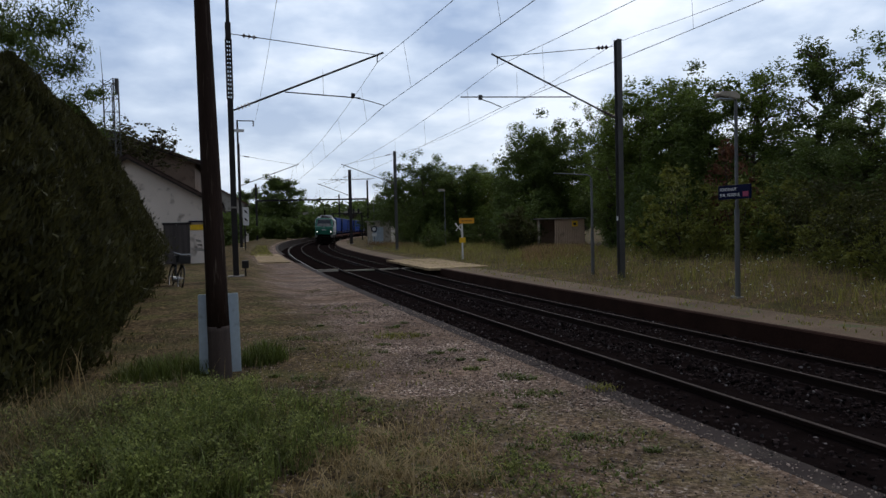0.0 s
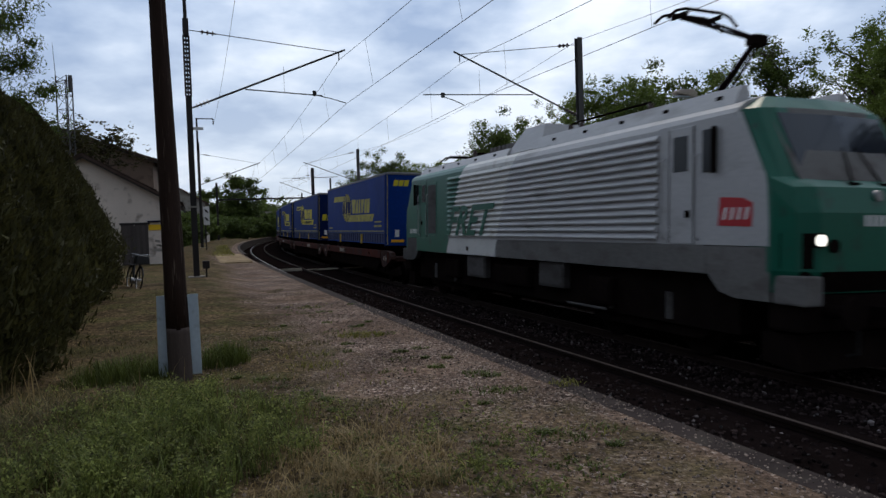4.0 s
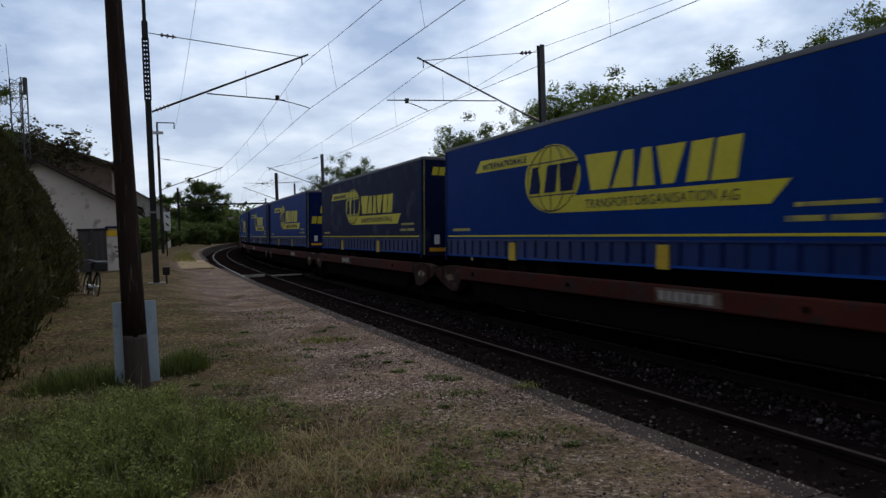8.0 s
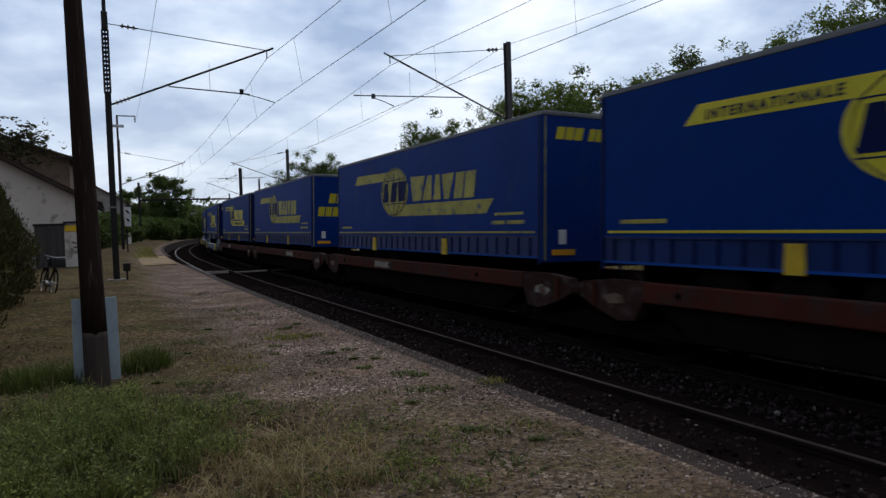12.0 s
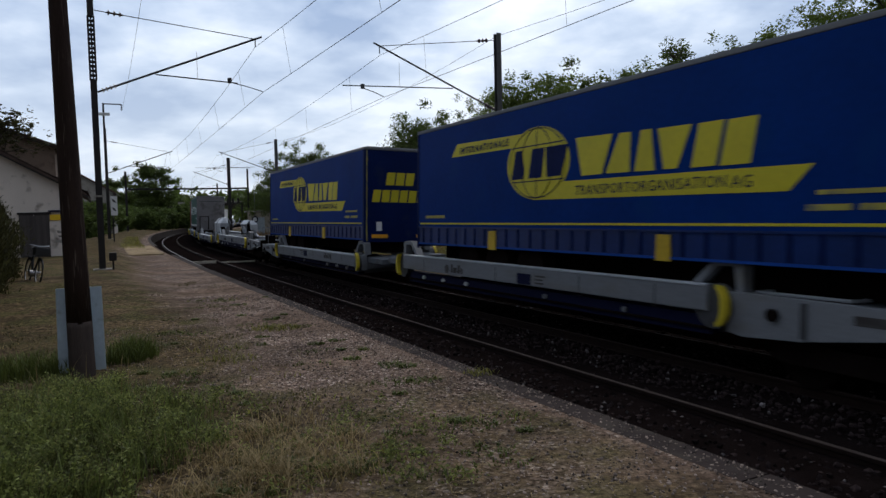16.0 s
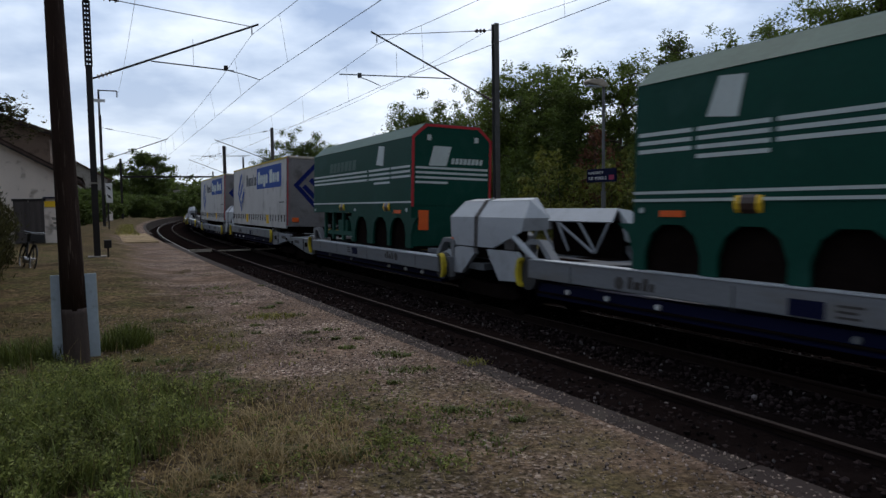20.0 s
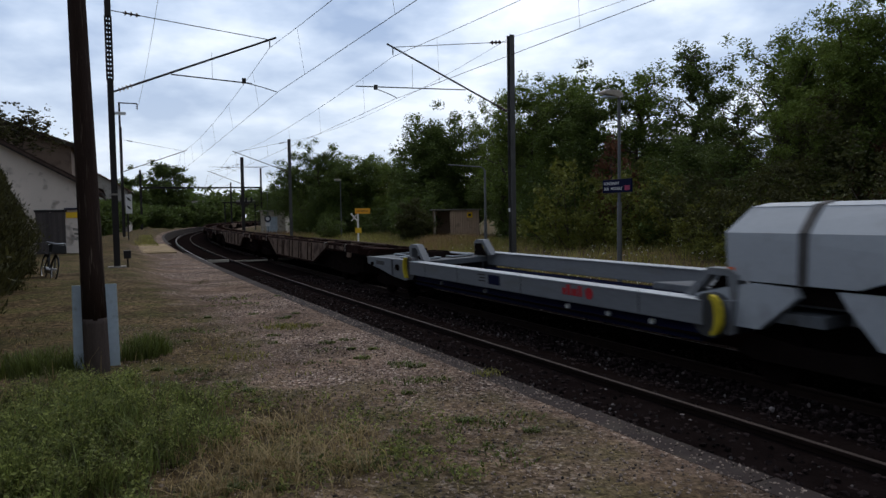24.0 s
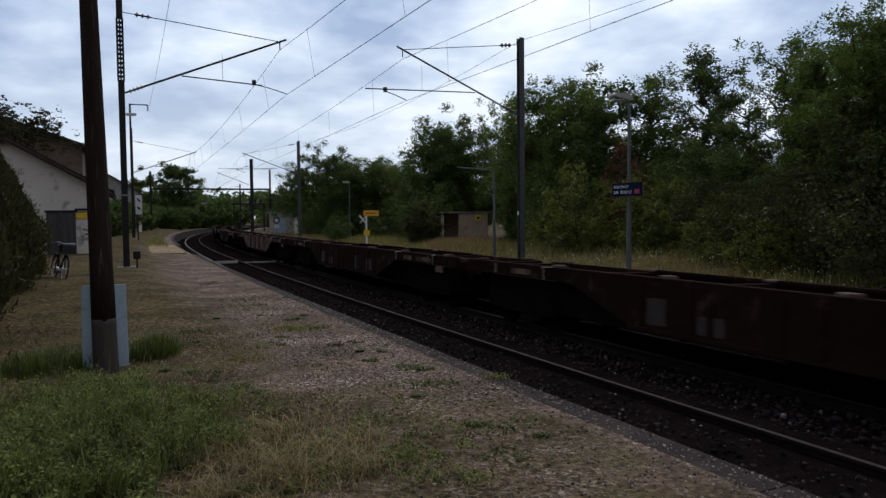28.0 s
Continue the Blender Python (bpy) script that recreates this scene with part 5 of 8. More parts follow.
        part("windscreen", patch((-1.05, -0.7, 0.0, 0.7, 1.05), (3.98, 3.55, 3.12), 0.018, sgn), "glass", e, "wide tinted windscreen")
        part("dark_panel", patch((1.16, 1.28, 1.42), (2.16, 1.66), 0.006, sgn), "under", e)
        part("dark_panel", patch((-1.42, -1.28, -1.16), (2.16, 1.66), 0.006, sgn), "under", e)
        part("front_apron", patch((-1.3, -1.05, 0.0, 1.05, 1.3), (1.62, 1.32), 0.006, sgn), "under", e, "black lower apron")
        for sx in (-1, 1):
            yl = face_y(1.1, 2.06)
            hl = tube((sx * 1.1, Y(yl - 0.05), 2.06), (sx * 1.1, Y(yl + 0.045), 2.06), 0.085, 0.08, 16)
            part("headlight", hl, "lamp" if sgn > 0 else "glass", e, "lit round headlight" if sgn > 0 else "")
            part("headlight_rim", tube((sx * 1.1, Y(yl - 0.05), 2.06), (sx * 1.1, Y(yl + 0.03), 2.06), 0.11, 0.11, 16), "under", e)
            yt = face_y(0.86, 1.98)
            part("tail_light", tube((sx * 0.86, Y(yt - 0.05), 1.98), (sx * 0.86, Y(yt + 0.03), 1.98), 0.1, 0.1, 14), "under", e)
            wy = face_y(0.3, 2.9)
            part("wiper", tube((sx * 0.3, Y(wy + 0.03), 2.86), (sx * 0.14, Y(face_y(0.14, 3.45) + 0.05), 3.45), 0.018, 0.012, 6), "under", e)
            part("wiper_motor", box(sx * 0.3 - 0.1, sx * 0.3 + 0.1, *span(wy - 0.02, wy + 0.07), 2.8, 2.9, 0.02), "under", e)
            # cab doors, side windows, handrails
            x0, x1 = skin(sx, H - 0.02, H + 0.012)
            dr = part("cab_door", box(x0, x1, *span(6.4, 7.0), 1.98, 3.95, 0.015), col, e)
            g0, g1 = skin(sx, H, H + 0.02)
            part("door_window", box(g0, g1, *span(6.5, 6.87), 3.2, 3.8, 0.01), "side_glass", dr)
            part("door_lock", box(g0, g1 + (0.02 if sx > 0 else 0.0), *span(6.82, 6.92), 2.42, 2.54, 0.01), "under", dr)
            for yy in (6.385, 7.0):
                part("door_seam", box(g0, g1 - (0.004 if sx > 0 else 0), *span(yy, yy + 0.02), 1.99, 3.94), "loco_skirt", dr)
            part("side_window", box(g0, g1, *span(7.22, 7.5), 3.15, 3.84, 0.01), "side_glass", e)
            part("mirror", box(*skin(sx, H + 0.02, H + 0.10), *span(7.5, 7.56), 3.12, 3.86, 0.01), "under", e)
            for yy in (6.26, 7.12):
                part("handrail", path([(sx * (H + 0.01), Y(yy), 2.05), (sx * (H + 0.07), Y(yy), 2.1), (sx * (H + 0.07), Y(yy), 3.42), (sx * (H + 0.01), Y(yy), 3.47)], 0.016), "loco_grey", e)
            if sgn > 0:
                em = part("emblem", prism([(7.58, 2.28), (8.28, 2.26), (8.30, 2.62), (8.10, 2.70), (7.62, 2.73)], *skin(sx, H - 0.005, H + 0.008)), "red_logo", e, "red emblem panel")
                for k in range(4):
                    part("emblem_mark", slanted(7.68 + 0.15 * k, 7.74 + 0.15 * k, 2.37, 2.56, 0.25, H + 0.006 if sx > 0 else -H - 0.012), "white", em)
            else:
                part("big_grille", box(g0, g1, *span(5.45, 6.24), 2.12, 3.75, 0.015), "loco_skirt", e, "tall dark louvre")
                part("grille_frame", box(g0, g1 - (0.006 if sx > 0 else 0), *span(5.38, 6.31), 2.05, 3.82, 0.01), "loco_green", e)
                for k in range(5):
                    part("number_bar", box(*skin(sx, H, H + 0.006), *span(7.5 + 0.16 * k, 7.6 + 0.16 * k), 2.12, 2.28), "loco_white", e)
        # emblem, lamp and number bars on the front
        part("front_emblem", patch((-1.2, -0.9), (2.44, 2.28), 0.006, sgn), "red_logo", e)
        part("top_lamp", tube((0, Y(face_y(0, 2.7) - 0.04), 2.7), (0, Y(face_y(0, 2.7) + 0.04), 2.7), 0.09, 0.08, 14), "chrome", e)
        for i in range(6):
            part("number_bar", patch((-0.32 + i * 0.11, -0.25 + i * 0.11), (2.42, 2.26), 0.006, sgn), "white", e)
        part("buffer_beam", box(-1.35, 1.35, *span(8.5, 9.1), 0.75, 1.28, 0.05), "under", e)
        part("snow_plough", prism([(Y(8.3), 0.25), (Y(9.0), 0.18), (Y(8.9), 0.7), (Y(8.3), 0.7)], -1.25, 1.25), "under", e)
        buffers(e, Y(9.1), sgn, 1.06)
        part("hose", path([(0.45, Y(9.12), 1.0), (0.48, Y(9.3), 0.8), (0.5, Y(9.3), 0.45), (0.52, Y(9.15), 0.4)], 0.025), "rubber", e)
        bogie(e, Y(5.2), 0.58, 1.3)
        for sx in (-1, 1):
            for yy in (4.3, 6.1):
                part("bogie_spring", tube((sx * 1.12, Y(yy), 0.62), (sx * 1.12, Y(yy), 1.1), 0.13, 0.13, 12), "loco_skirt", e)
    # roof: side fairings with drain slots, raised housing and equipment
    for sx in (-1, 1):
        for y0, y1, top in ((-7.6, -0.55, 4.42), (1.1, 7.7, 4.5)):
            fa = part("roof_fairing", prism([(sx * 0.95, 4.28), (sx * 1.27, 4.17), (sx * 1.12, top), (sx * 0.98, top + 0.02)], y0, y1, "y"), "loco_grey", e, "sloped grey roof fairing")
            y = y0 + 0.8
            while y < y1 - 0.4:
                z = 4.17 + (top - 4.17) * 0.55
                part("drain_slot", box(*skin(sx, 1.175, 1.21), y - 0.06, y + 0.06, z - 0.03, z + 0.03), "under", fa)
                y += 1.35
    part("roof_housing", hull([(x, y, z) for x in (-1, 1) for x, y, z in ((x * 1.15, -0.7, 4.25), (x * 1.15, 1.15, 4.25), (x * 0.9, -0.1, 4.88), (x * 0.9, 0.95, 4.88))]), "loco_grey", e, "raised grey roof housing")
    for i in range(6):
        part("roof_louvre", box(-0.9, 0.9, -2.35 + 0.27 * i, -2.2 + 0.27 * i, 4.45, 4.62, 0.01), "loco_sill", e)
    for y, w, h in ((3.2, 1.6, 0.3), (-3.4, 1.4, 0.25)):
        part("roof_box", box(-0.75, 0.75, y - w / 2, y + w / 2, 4.28, 4.3 + h, 0.05), "loco_skirt", e)
    for y in (4.6, 2.0, 1.5, -4.4):
        part("roof_insulator", tube((0.5, y, 4.28), (0.5, y, 4.78), 0.08, 0.06, 10), "insul", e)
    part("roof_bar", path([(0.5, 4.6, 4.8), (0.5, 2.0, 4.8), (0.45, 1.5, 4.8)], 0.025), "under", e)
    # raised pantograph over the leading end, folded one over the rear
    pan = part("pantograph", box(-0.6, 0.6, 5.0, 6.6, 4.5, 4.58, 0.02), "under", e, "raised black pantograph")
    top = 6.42
    for sx in (-0.5, 0.5):
        part("pan_insulator", tube((sx, 5.2, 4.28), (sx, 5.2, 4.52), 0.08, 0.06, 10), "insul", pan)
        part("pan_insulator", tube((sx, 6.4, 4.28), (sx, 6.4, 4.52), 0.08, 0.06, 10), "insul", pan)
    part("lower_arm", tube((0.0, 5.75, 4.58), (0.0, 6.85, 5.52), 0.07, 0.05, 10), "under", pan)
    part("thrust_rod", tube((0.06, 6.15, 4.6), (0.06, 6.98, 5.42), 0.025, 0.025, 6), "under", pan)
    part("knee", box(-0.16, 0.16, 6.76, 6.98, 5.42, 5.6, 0.02), "under", pan)
    for sx in (-1, 1):
        part("upper_arm", tube((sx * 0.14, 6.85, 5.54), (sx * 0.34, 5.35, top - 0.14), 0.03, 0.025, 8), "under", pan)
    part("guide_rod", tube((0.0, 6.9, 5.46), (0.0, 5.5, top - 0.2), 0.014, 0.014, 6), "under", pan)
    part("cross_tube", tube((-0.4, 5.35, top - 0.14), (0.4, 5.35, top - 0.14), 0.03, 0.03, 8), "under", pan)
    for dy in (-0.2, 0.2):
        part("contact_strip", path([(-0.82, 5.32 + dy, top - 0.22), (-0.64, 5.32 + dy, top - 0.06), (-0.42, 5.32 + dy, top), (0.42, 5.32 + dy, top), (0.64, 5.32 + dy, top - 0.06), (0.82, 5.32 + dy, top - 0.22)], 0.03), "under", pan)
    for sx in (-0.4, 0.4):
        part("strip_carrier", box(sx - 0.03, sx + 0.03, 5.1, 5.54, top - 0.12, top - 0.04, 0.01), "under", pan)
    fold = part("pantograph", box(-0.6, 0.6, -7.0, -5.4, 4.5, 4.58, 0.02), "under", e, "folded black pantograph")
    part("lower_arm", tube((0.0, -6.5, 4.6), (0.0, -5.0, 4.68), 0.06, 0.05, 8), "under", fold)
    part("knee", box(-0.14, 0.14, -5.1, -4.9, 4.6, 4.8, 0.02), "under", fold)
    for dy in (-0.2, 0.2):
        part("contact_strip", path([(-0.82, -6.5 + dy, 4.62), (-0.62, -6.5 + dy, 4.78), (0.62, -6.5 + dy, 4.78), (0.82, -6.5 + dy, 4.62)], 0.028), "under", fold)
    return place(e, 43.1)


LEN = 13.6


def trailer_frame(parent, body, lining, skirt, z0=1.48, zt=4.72, roof="tarp_roof", straps=27, front_material=None, buckle="under", drop=0.0, hook=(0.14, 0.62), lip="under"):
    """Box body of a curtain-sided semi-trailer with roof edge, skirts, straps, chassis and wheels."""
    h, half = 1.28, LEN / 2
    part("curtain", box(-h, h, -half, half - 0.06, z0 + 0.62, zt - 0.12, 0.015), body, parent)
    part("roof", box(-h - 0.01, h + 0.01, -half - 0.02, half + 0.02, zt - 0.12, zt - 0.03, 0.02), roof, parent)
    tp = bmesh.new()
    box(-h + 0.12, h - 0.12, -half + 0.1, half - 0.1, zt - 0.04, zt, 0.02, tp)
    part("roof_sheet", tp, roof, parent)
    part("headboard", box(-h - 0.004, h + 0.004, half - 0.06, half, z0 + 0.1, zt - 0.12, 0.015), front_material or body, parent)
    for sx in (-1, 1):
        x = sorted((sx * (h - 0.06), sx * (h - 0.012)))
        part("side_skirt", box(x[0], x[1], -half + 0.05, half - 0.1, z0 + drop, z0 + 0.62, 0.01), skirt, parent)
        xl = sorted((sx * (h - 0.05), sx * (h + 0.004)))
        part("skirt_lip", box(xl[0], xl[1], -half + 0.05, half - 0.1, z0 + drop - 0.03, z0 + drop + 0.012), lip, parent)
        xr = sorted((sx * (h - 0.03), sx * (h + 0.012)))
        part("side_rail", box(xr[0], xr[1], -half + 0.02, half - 0.07, z0 + 0.6, z0 + 0.64), skirt, parent)
        xp = sorted((sx * (h - 0.02), sx * (h + 0.014)))
        for y in (half - 0.13, -half):
            part("corner_post", box(xp[0], xp[1], y, y + 0.09, z0 + 0.05, zt - 0.12, 0.01), lining, parent)
        first = None
        for i in range(straps):
            y = -half + 0.35 + i * (LEN - 0.8) / (straps - 1)
            xs = sorted((sx * (h - 0.015), sx * (h + 0.006)))
            if first is None:
                first = part("strap", box(xs[0], xs[1], -0.03, 0.03, z0 + hook[0], z0 + hook[1]), buckle, parent)
                first.matrix_basis = Matrix.Translation((0, y, 0))
            else:
                again(first, Matrix.Translation((0, y, 0)), parent)
    part("chassis", box(-0.55, 0.55, -half + 0.3, half - 0.3, z0 - 0.25, z0 + 0.5), "under", parent)
    for y in (-1.6, -2.9, -4.2):
        for sx in (-1, 1):
            part("wheel", wheel_bm(sx * 0.8, sx * 1.15, y, z0 - 0.25, 0.5, 20), "under", parent)
    part("rear_door", box(-h, h, -half - 0.02, -half + 0.02, z0 + 0.1, zt - 0.14), lining, parent)


def slanted(y0, y1, z0, z1, lean, x, thick=0.006):
    return prism([(y0, z0), (y1, z0), (y1 + lean * (z1 - z0), z1), (y0 + lean * (z1 - z0), z1)], x, x + thick)


def blue_trailer(cur, ink, single_line, label, text=True):
    e = hold("semi_trailer", None, label, "trailer", "trailers on the train")
    # the lip's brighter blue paints in the highlight along the skirt's bottom edge
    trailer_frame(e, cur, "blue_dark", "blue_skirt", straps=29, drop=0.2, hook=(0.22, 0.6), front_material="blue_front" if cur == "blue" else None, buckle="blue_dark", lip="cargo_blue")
    for sx in (-1.2, 1.2):
        part("headboard_edge", box(sx - 0.015, sx + 0.015, LEN / 2 - 0.003, LEN / 2 + 0.006, 1.62, 4.58), "logo_old", e, "thin yellow edge line")
    x = 1.283
    part("print_line", box(x, x + 0.005, -6.6, 6.55, 2.18, 2.22), ink, e, "thin yellow line")
    # emblem: globe, plain name blocks and two slanted bands
    part("print_band", prism([(-4.83, 3.83), (-2.1, 3.81), (-1.7, 4.07), (-4.55, 4.13)], x, x + 0.005), ink, e, "yellow slanted band")
    gy, gz, ga, gb = -1.2, 3.43, 1.08, 0.73
    globe = bmesh.new()
    ring = [globe.verts.new((x + 0.008, gy + ga * math.cos(2 * math.pi * i / 36), gz + gb * math.sin(2 * math.pi * i / 36))) for i in range(36)]
    ring2 = [globe.verts.new((x, v.co.y, v.co.z)) for v in ring]
    globe.faces.new(ring)
    for i in range(36):
        globe.faces.new((ring[i], ring2[i], ring2[(i + 1) % 36], ring[(i + 1) % 36]))
    g = part("print_globe", globe, ink, e, "yellow globe emblem")
    for k in (-0.9, -0.5, 0.0, 0.5, 0.9):
        pts = [(x + 0.009, gy + ga * k * math.cos(a), gz + (gb - 0.02) * math.sin(a)) for a in [(-0.5 + i / 10) * math.pi for i in range(11)]]
        part("globe_line", path(pts, 0.011, 4), "blue_dark", g)
    for dz in (0.36, -0.36):
        w = ga * math.sqrt(1 - (dz / gb) ** 2) - 0.04
        part("globe_line", box(x + 0.004, x + 0.011, gy - w, gy + w, gz + dz - 0.012, gz + dz + 0.012), "blue_dark", g)
    for poly in (((-2.1, 3.13), (-1.66, 3.13), (-1.62, 3.3), (-1.72, 3.72), (-1.96, 3.72)), ((-1.48, 3.13), (-1.02, 3.13), (-0.92, 3.72), (-1.34, 3.72)), ((-0.84, 3.13), (-0.38, 3.13), (-0.16, 3.72), (-0.88, 3.72))):
        part("mark_block", prism(list(poly), x + 0.009, x + 0.014), "blue_dark", g)
    part("print_band", prism([(-1.35, 2.69), (4.5, 2.64), (4.85, 2.98), (-0.85, 3.02)], x, x + 0.005), ink, e, "yellow slanted band")
    names = (((0.24, 3.09), (0.80, 3.09), (1.06, 3.77), (0.06, 3.80)), ((0.90, 3.09), (1.50, 3.08), (1.52, 3.75), (1.24, 3.76)), ((1.62, 3.08), (2.08, 3.07), (2.0, 3.74), (1.76, 3.75)),
             ((2.28, 3.07), (2.56, 3.07), (2.84, 3.72), (2.14, 3.73)), ((2.84, 3.06), (3.30, 3.06), (3.44, 3.71), (2.98, 3.71)), ((3.38, 3.05), (3.90, 3.05), (4.02, 3.70), (3.52, 3.70)))
    for i, poly in enumerate(names):
        part("name_block", prism(list(poly), x, x + 0.006), ink, e, "plain yellow block of the maker's name" if i == 0 else "")
    if text:
        lettering("INTERNATIONALE", 0.205, 0.003, "blue_dark", e, Matrix.Translation((x + 0.008, -4.42, 3.88)) @ SIDE, shear=0.1, space=1.35, offset=0.007)
        lettering("TRANSPORTORGANISATION", 0.255, 0.003, "blue_dark", e, Matrix.Translation((x + 0.008, 0.05, 2.74)) @ SIDE @ Matrix.Diagonal((0.95, 1, 1, 1)), shear=0.05, space=1.12)
        lettering("AG", 0.255, 0.003, "blue_dark", e, Matrix.Translation((x + 0.008, 3.58, 2.72)) @ SIDE, shear=0.05, space=1.12)
    # stencilled data near the front, yellow flaps over the skirts
    part("data_bar", box(x, x + 0.004, 4.75, 5.35, 2.38, 2.46), "logo_old", e)
    part("data_bar", box(x, x + 0.004, 5.45, 6.15, 2.38, 2.46), "logo_old", e)
    part("data_bar", box(x, x + 0.004, 4.9, 6.1, 2.58, 2.64), "logo_old", e)
    part("data_bar", box(x, x + 0.004, -6.3, -5.2, 2.34, 2.41), "logo_old", e)
    for y in (2.3, -2.9):
        part("flap", prism([(y - 0.16, 1.62), (y + 0.16, 1.62), (y + 0.14, 2.04), (y - 0.14, 2.04)], 1.27, 1.30), "flap_yellow", e, "orange-yellow flap")
    # headboard marks
    yf = LEN / 2 + 0.002
    rows = ((0.54, -0.50, 3.46, 3.88, 3), (1.02, -0.90, 2.90, 3.30, 6)) if not single_line else ((0.95, 0.25, 4.12, 4.38, 3), (0.12, -0.95, 4.12, 4.38, 6))
    for a, b, z0, z1, k in rows:
        w = (b - a) / k
        for i in range(k):
            p, q = a + i * w, a + i * w + w * 0.84
            part("name_block", prism([(p, z0), (q, z0), (q - 0.06, z1), (p - 0.06, z1)], yf - 0.003, yf + 0.006, "y"), "logo", e)
    for sx in (-0.85, 0.75):
        part("lamp_bracket", box(sx - 0.28, sx + 0.28, yf - 0.01, yf + 0.03, 1.72, 1.84), "orange", e)
    part("pale_plate", box(0.68, 0.86, yf - 0.005, yf + 0.012, 1.95, 2.25), "white", e)
    return e


def grey_trailer():
    e = hold("semi_trailer", None, "pale grey curtain-sided trailer with blue diamond emblem and name panel", "trailer", "trailers on the train")
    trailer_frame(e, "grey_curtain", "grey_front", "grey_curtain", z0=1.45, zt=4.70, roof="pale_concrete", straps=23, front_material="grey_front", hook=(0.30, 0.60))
    x = 1.283

    def diamond(cy, cz, a, b, xx, mat_name, parent, label=""):
        return part("diamond", prism([(cy - a, cz), (cy, cz - b), (cy + a, cz), (cy, cz + b)], xx, xx + 0.005), mat_name, parent, label)

    d = diamond(-4.15, 3.28, 1.12, 1.1, x, "cargo_blue", e, "blue diamond emblem")
    diamond(-3.98, 3.28, 0.93, 0.92, x + 0.004, "grey_curtain", d)
    for k in range(3):
        c = -0.4 + k * 0.44
        part("emblem_bar", prism([(-4.68 + c, 3.2 - c * 1.0), (-4.48 + c, 2.98 - c * 1.0), (-3.72 + c, 3.72 - c * 1.0), (-3.92 + c, 3.94 - c * 1.0)], x + 0.003, x + 0.012), "cargo_blue", d)
    for a, b, h in ((-2.66, -2.22, 0.62), (-2.1, -1.42, 0.44), (-1.3, -0.86, 0.44), (-0.72, -0.58, 0.62), (-0.45, 0.04, 0.44)):
        part("name_block", prism([(a, 3.58), (b, 3.58), (b - 0.03, 3.58 + h), (a + 0.03, 3.58 + h)], x, x + 0.005, bevel=0.0), "ink", e)
    pan = part("name_panel", box(x, x + 0.005, 0.2, 5.72, 3.36, 4.44), "cargo_blue", e, "blue name panel")
    for a, b, z0, h in ((0.5, 1.02, 3.6, 0.64), (1.1, 1.52, 3.6, 0.46), (1.6, 1.8, 3.6, 0.46), (1.88, 2.32, 3.44, 0.62), (2.4, 2.86, 3.6, 0.46), (3.26, 3.86, 3.6, 0.64), (3.94, 4.4, 3.6, 0.46), (4.5, 4.72, 3.6, 0.46), (4.8, 5.3, 3.6, 0.46)):
        part("name_block", prism([(a + 0.08, z0), (b - 0.08, z0), (b, z0 + 0.1), (b, z0 + h - 0.1), (b - 0.08, z0 + h), (a + 0.08, z0 + h), (a, z0 + h - 0.1), (a, z0 + 0.1)], x + 0.004, x + 0.010), "pale_print", pan)
    part("data_bar", box(x, x + 0.004, 5.3, 6.3, 2.62, 2.67), "ink", e)
    for yy in (2.85, -2.4):
        part("flap", box(1.27, 1.305, yy - 0.2, yy + 0.2, 1.62, 2.05), "yellow", e, "yellow flap")
    yf = LEN / 2 + 0.002
    for k in range(2):
        a = 1.0 - 0.26 * k
        part("front_diamond", prism([(-a, 3.4), (0, 3.4 - a * 1.05), (a, 3.4), (0, 3.4 + a * 1.05)], yf + 0.004 * k - 0.003, yf + 0.006 + 0.004 * k, "y"), ("emblem_navy", "grey_front")[k], e, "dark blue diamond on the headboard" if k == 0 else "")
    for k in range(3):
        c = -0.3 + 0.3 * k
        part("front_bar", prism([(-0.35 + c, 3.25 - c), (-0.2 + c, 3.1 - c), (0.3 + c, 3.6 - c), (0.15 + c, 3.75 - c)], yf + 0.004, yf + 0.014, "y"), "emblem_navy", e)
    for sx in (-1.25, 1.25):
        part("headboard_edge", box(sx - 0.02, sx + 0.02, yf - 0.003, yf + 0.012, 1.6, 4.58), "red_logo", e, "dull red edge")
    part("roof_edge", box(1.26, 1.296, -LEN / 2, LEN / 2, 4.60, 4.66), "crescent", e, "dull yellow roof edge")
    part("lamp_bracket", box(0.75, 1.05, yf - 0.005, yf + 0.03, 1.75, 1.95), "reflector", e)
    return e


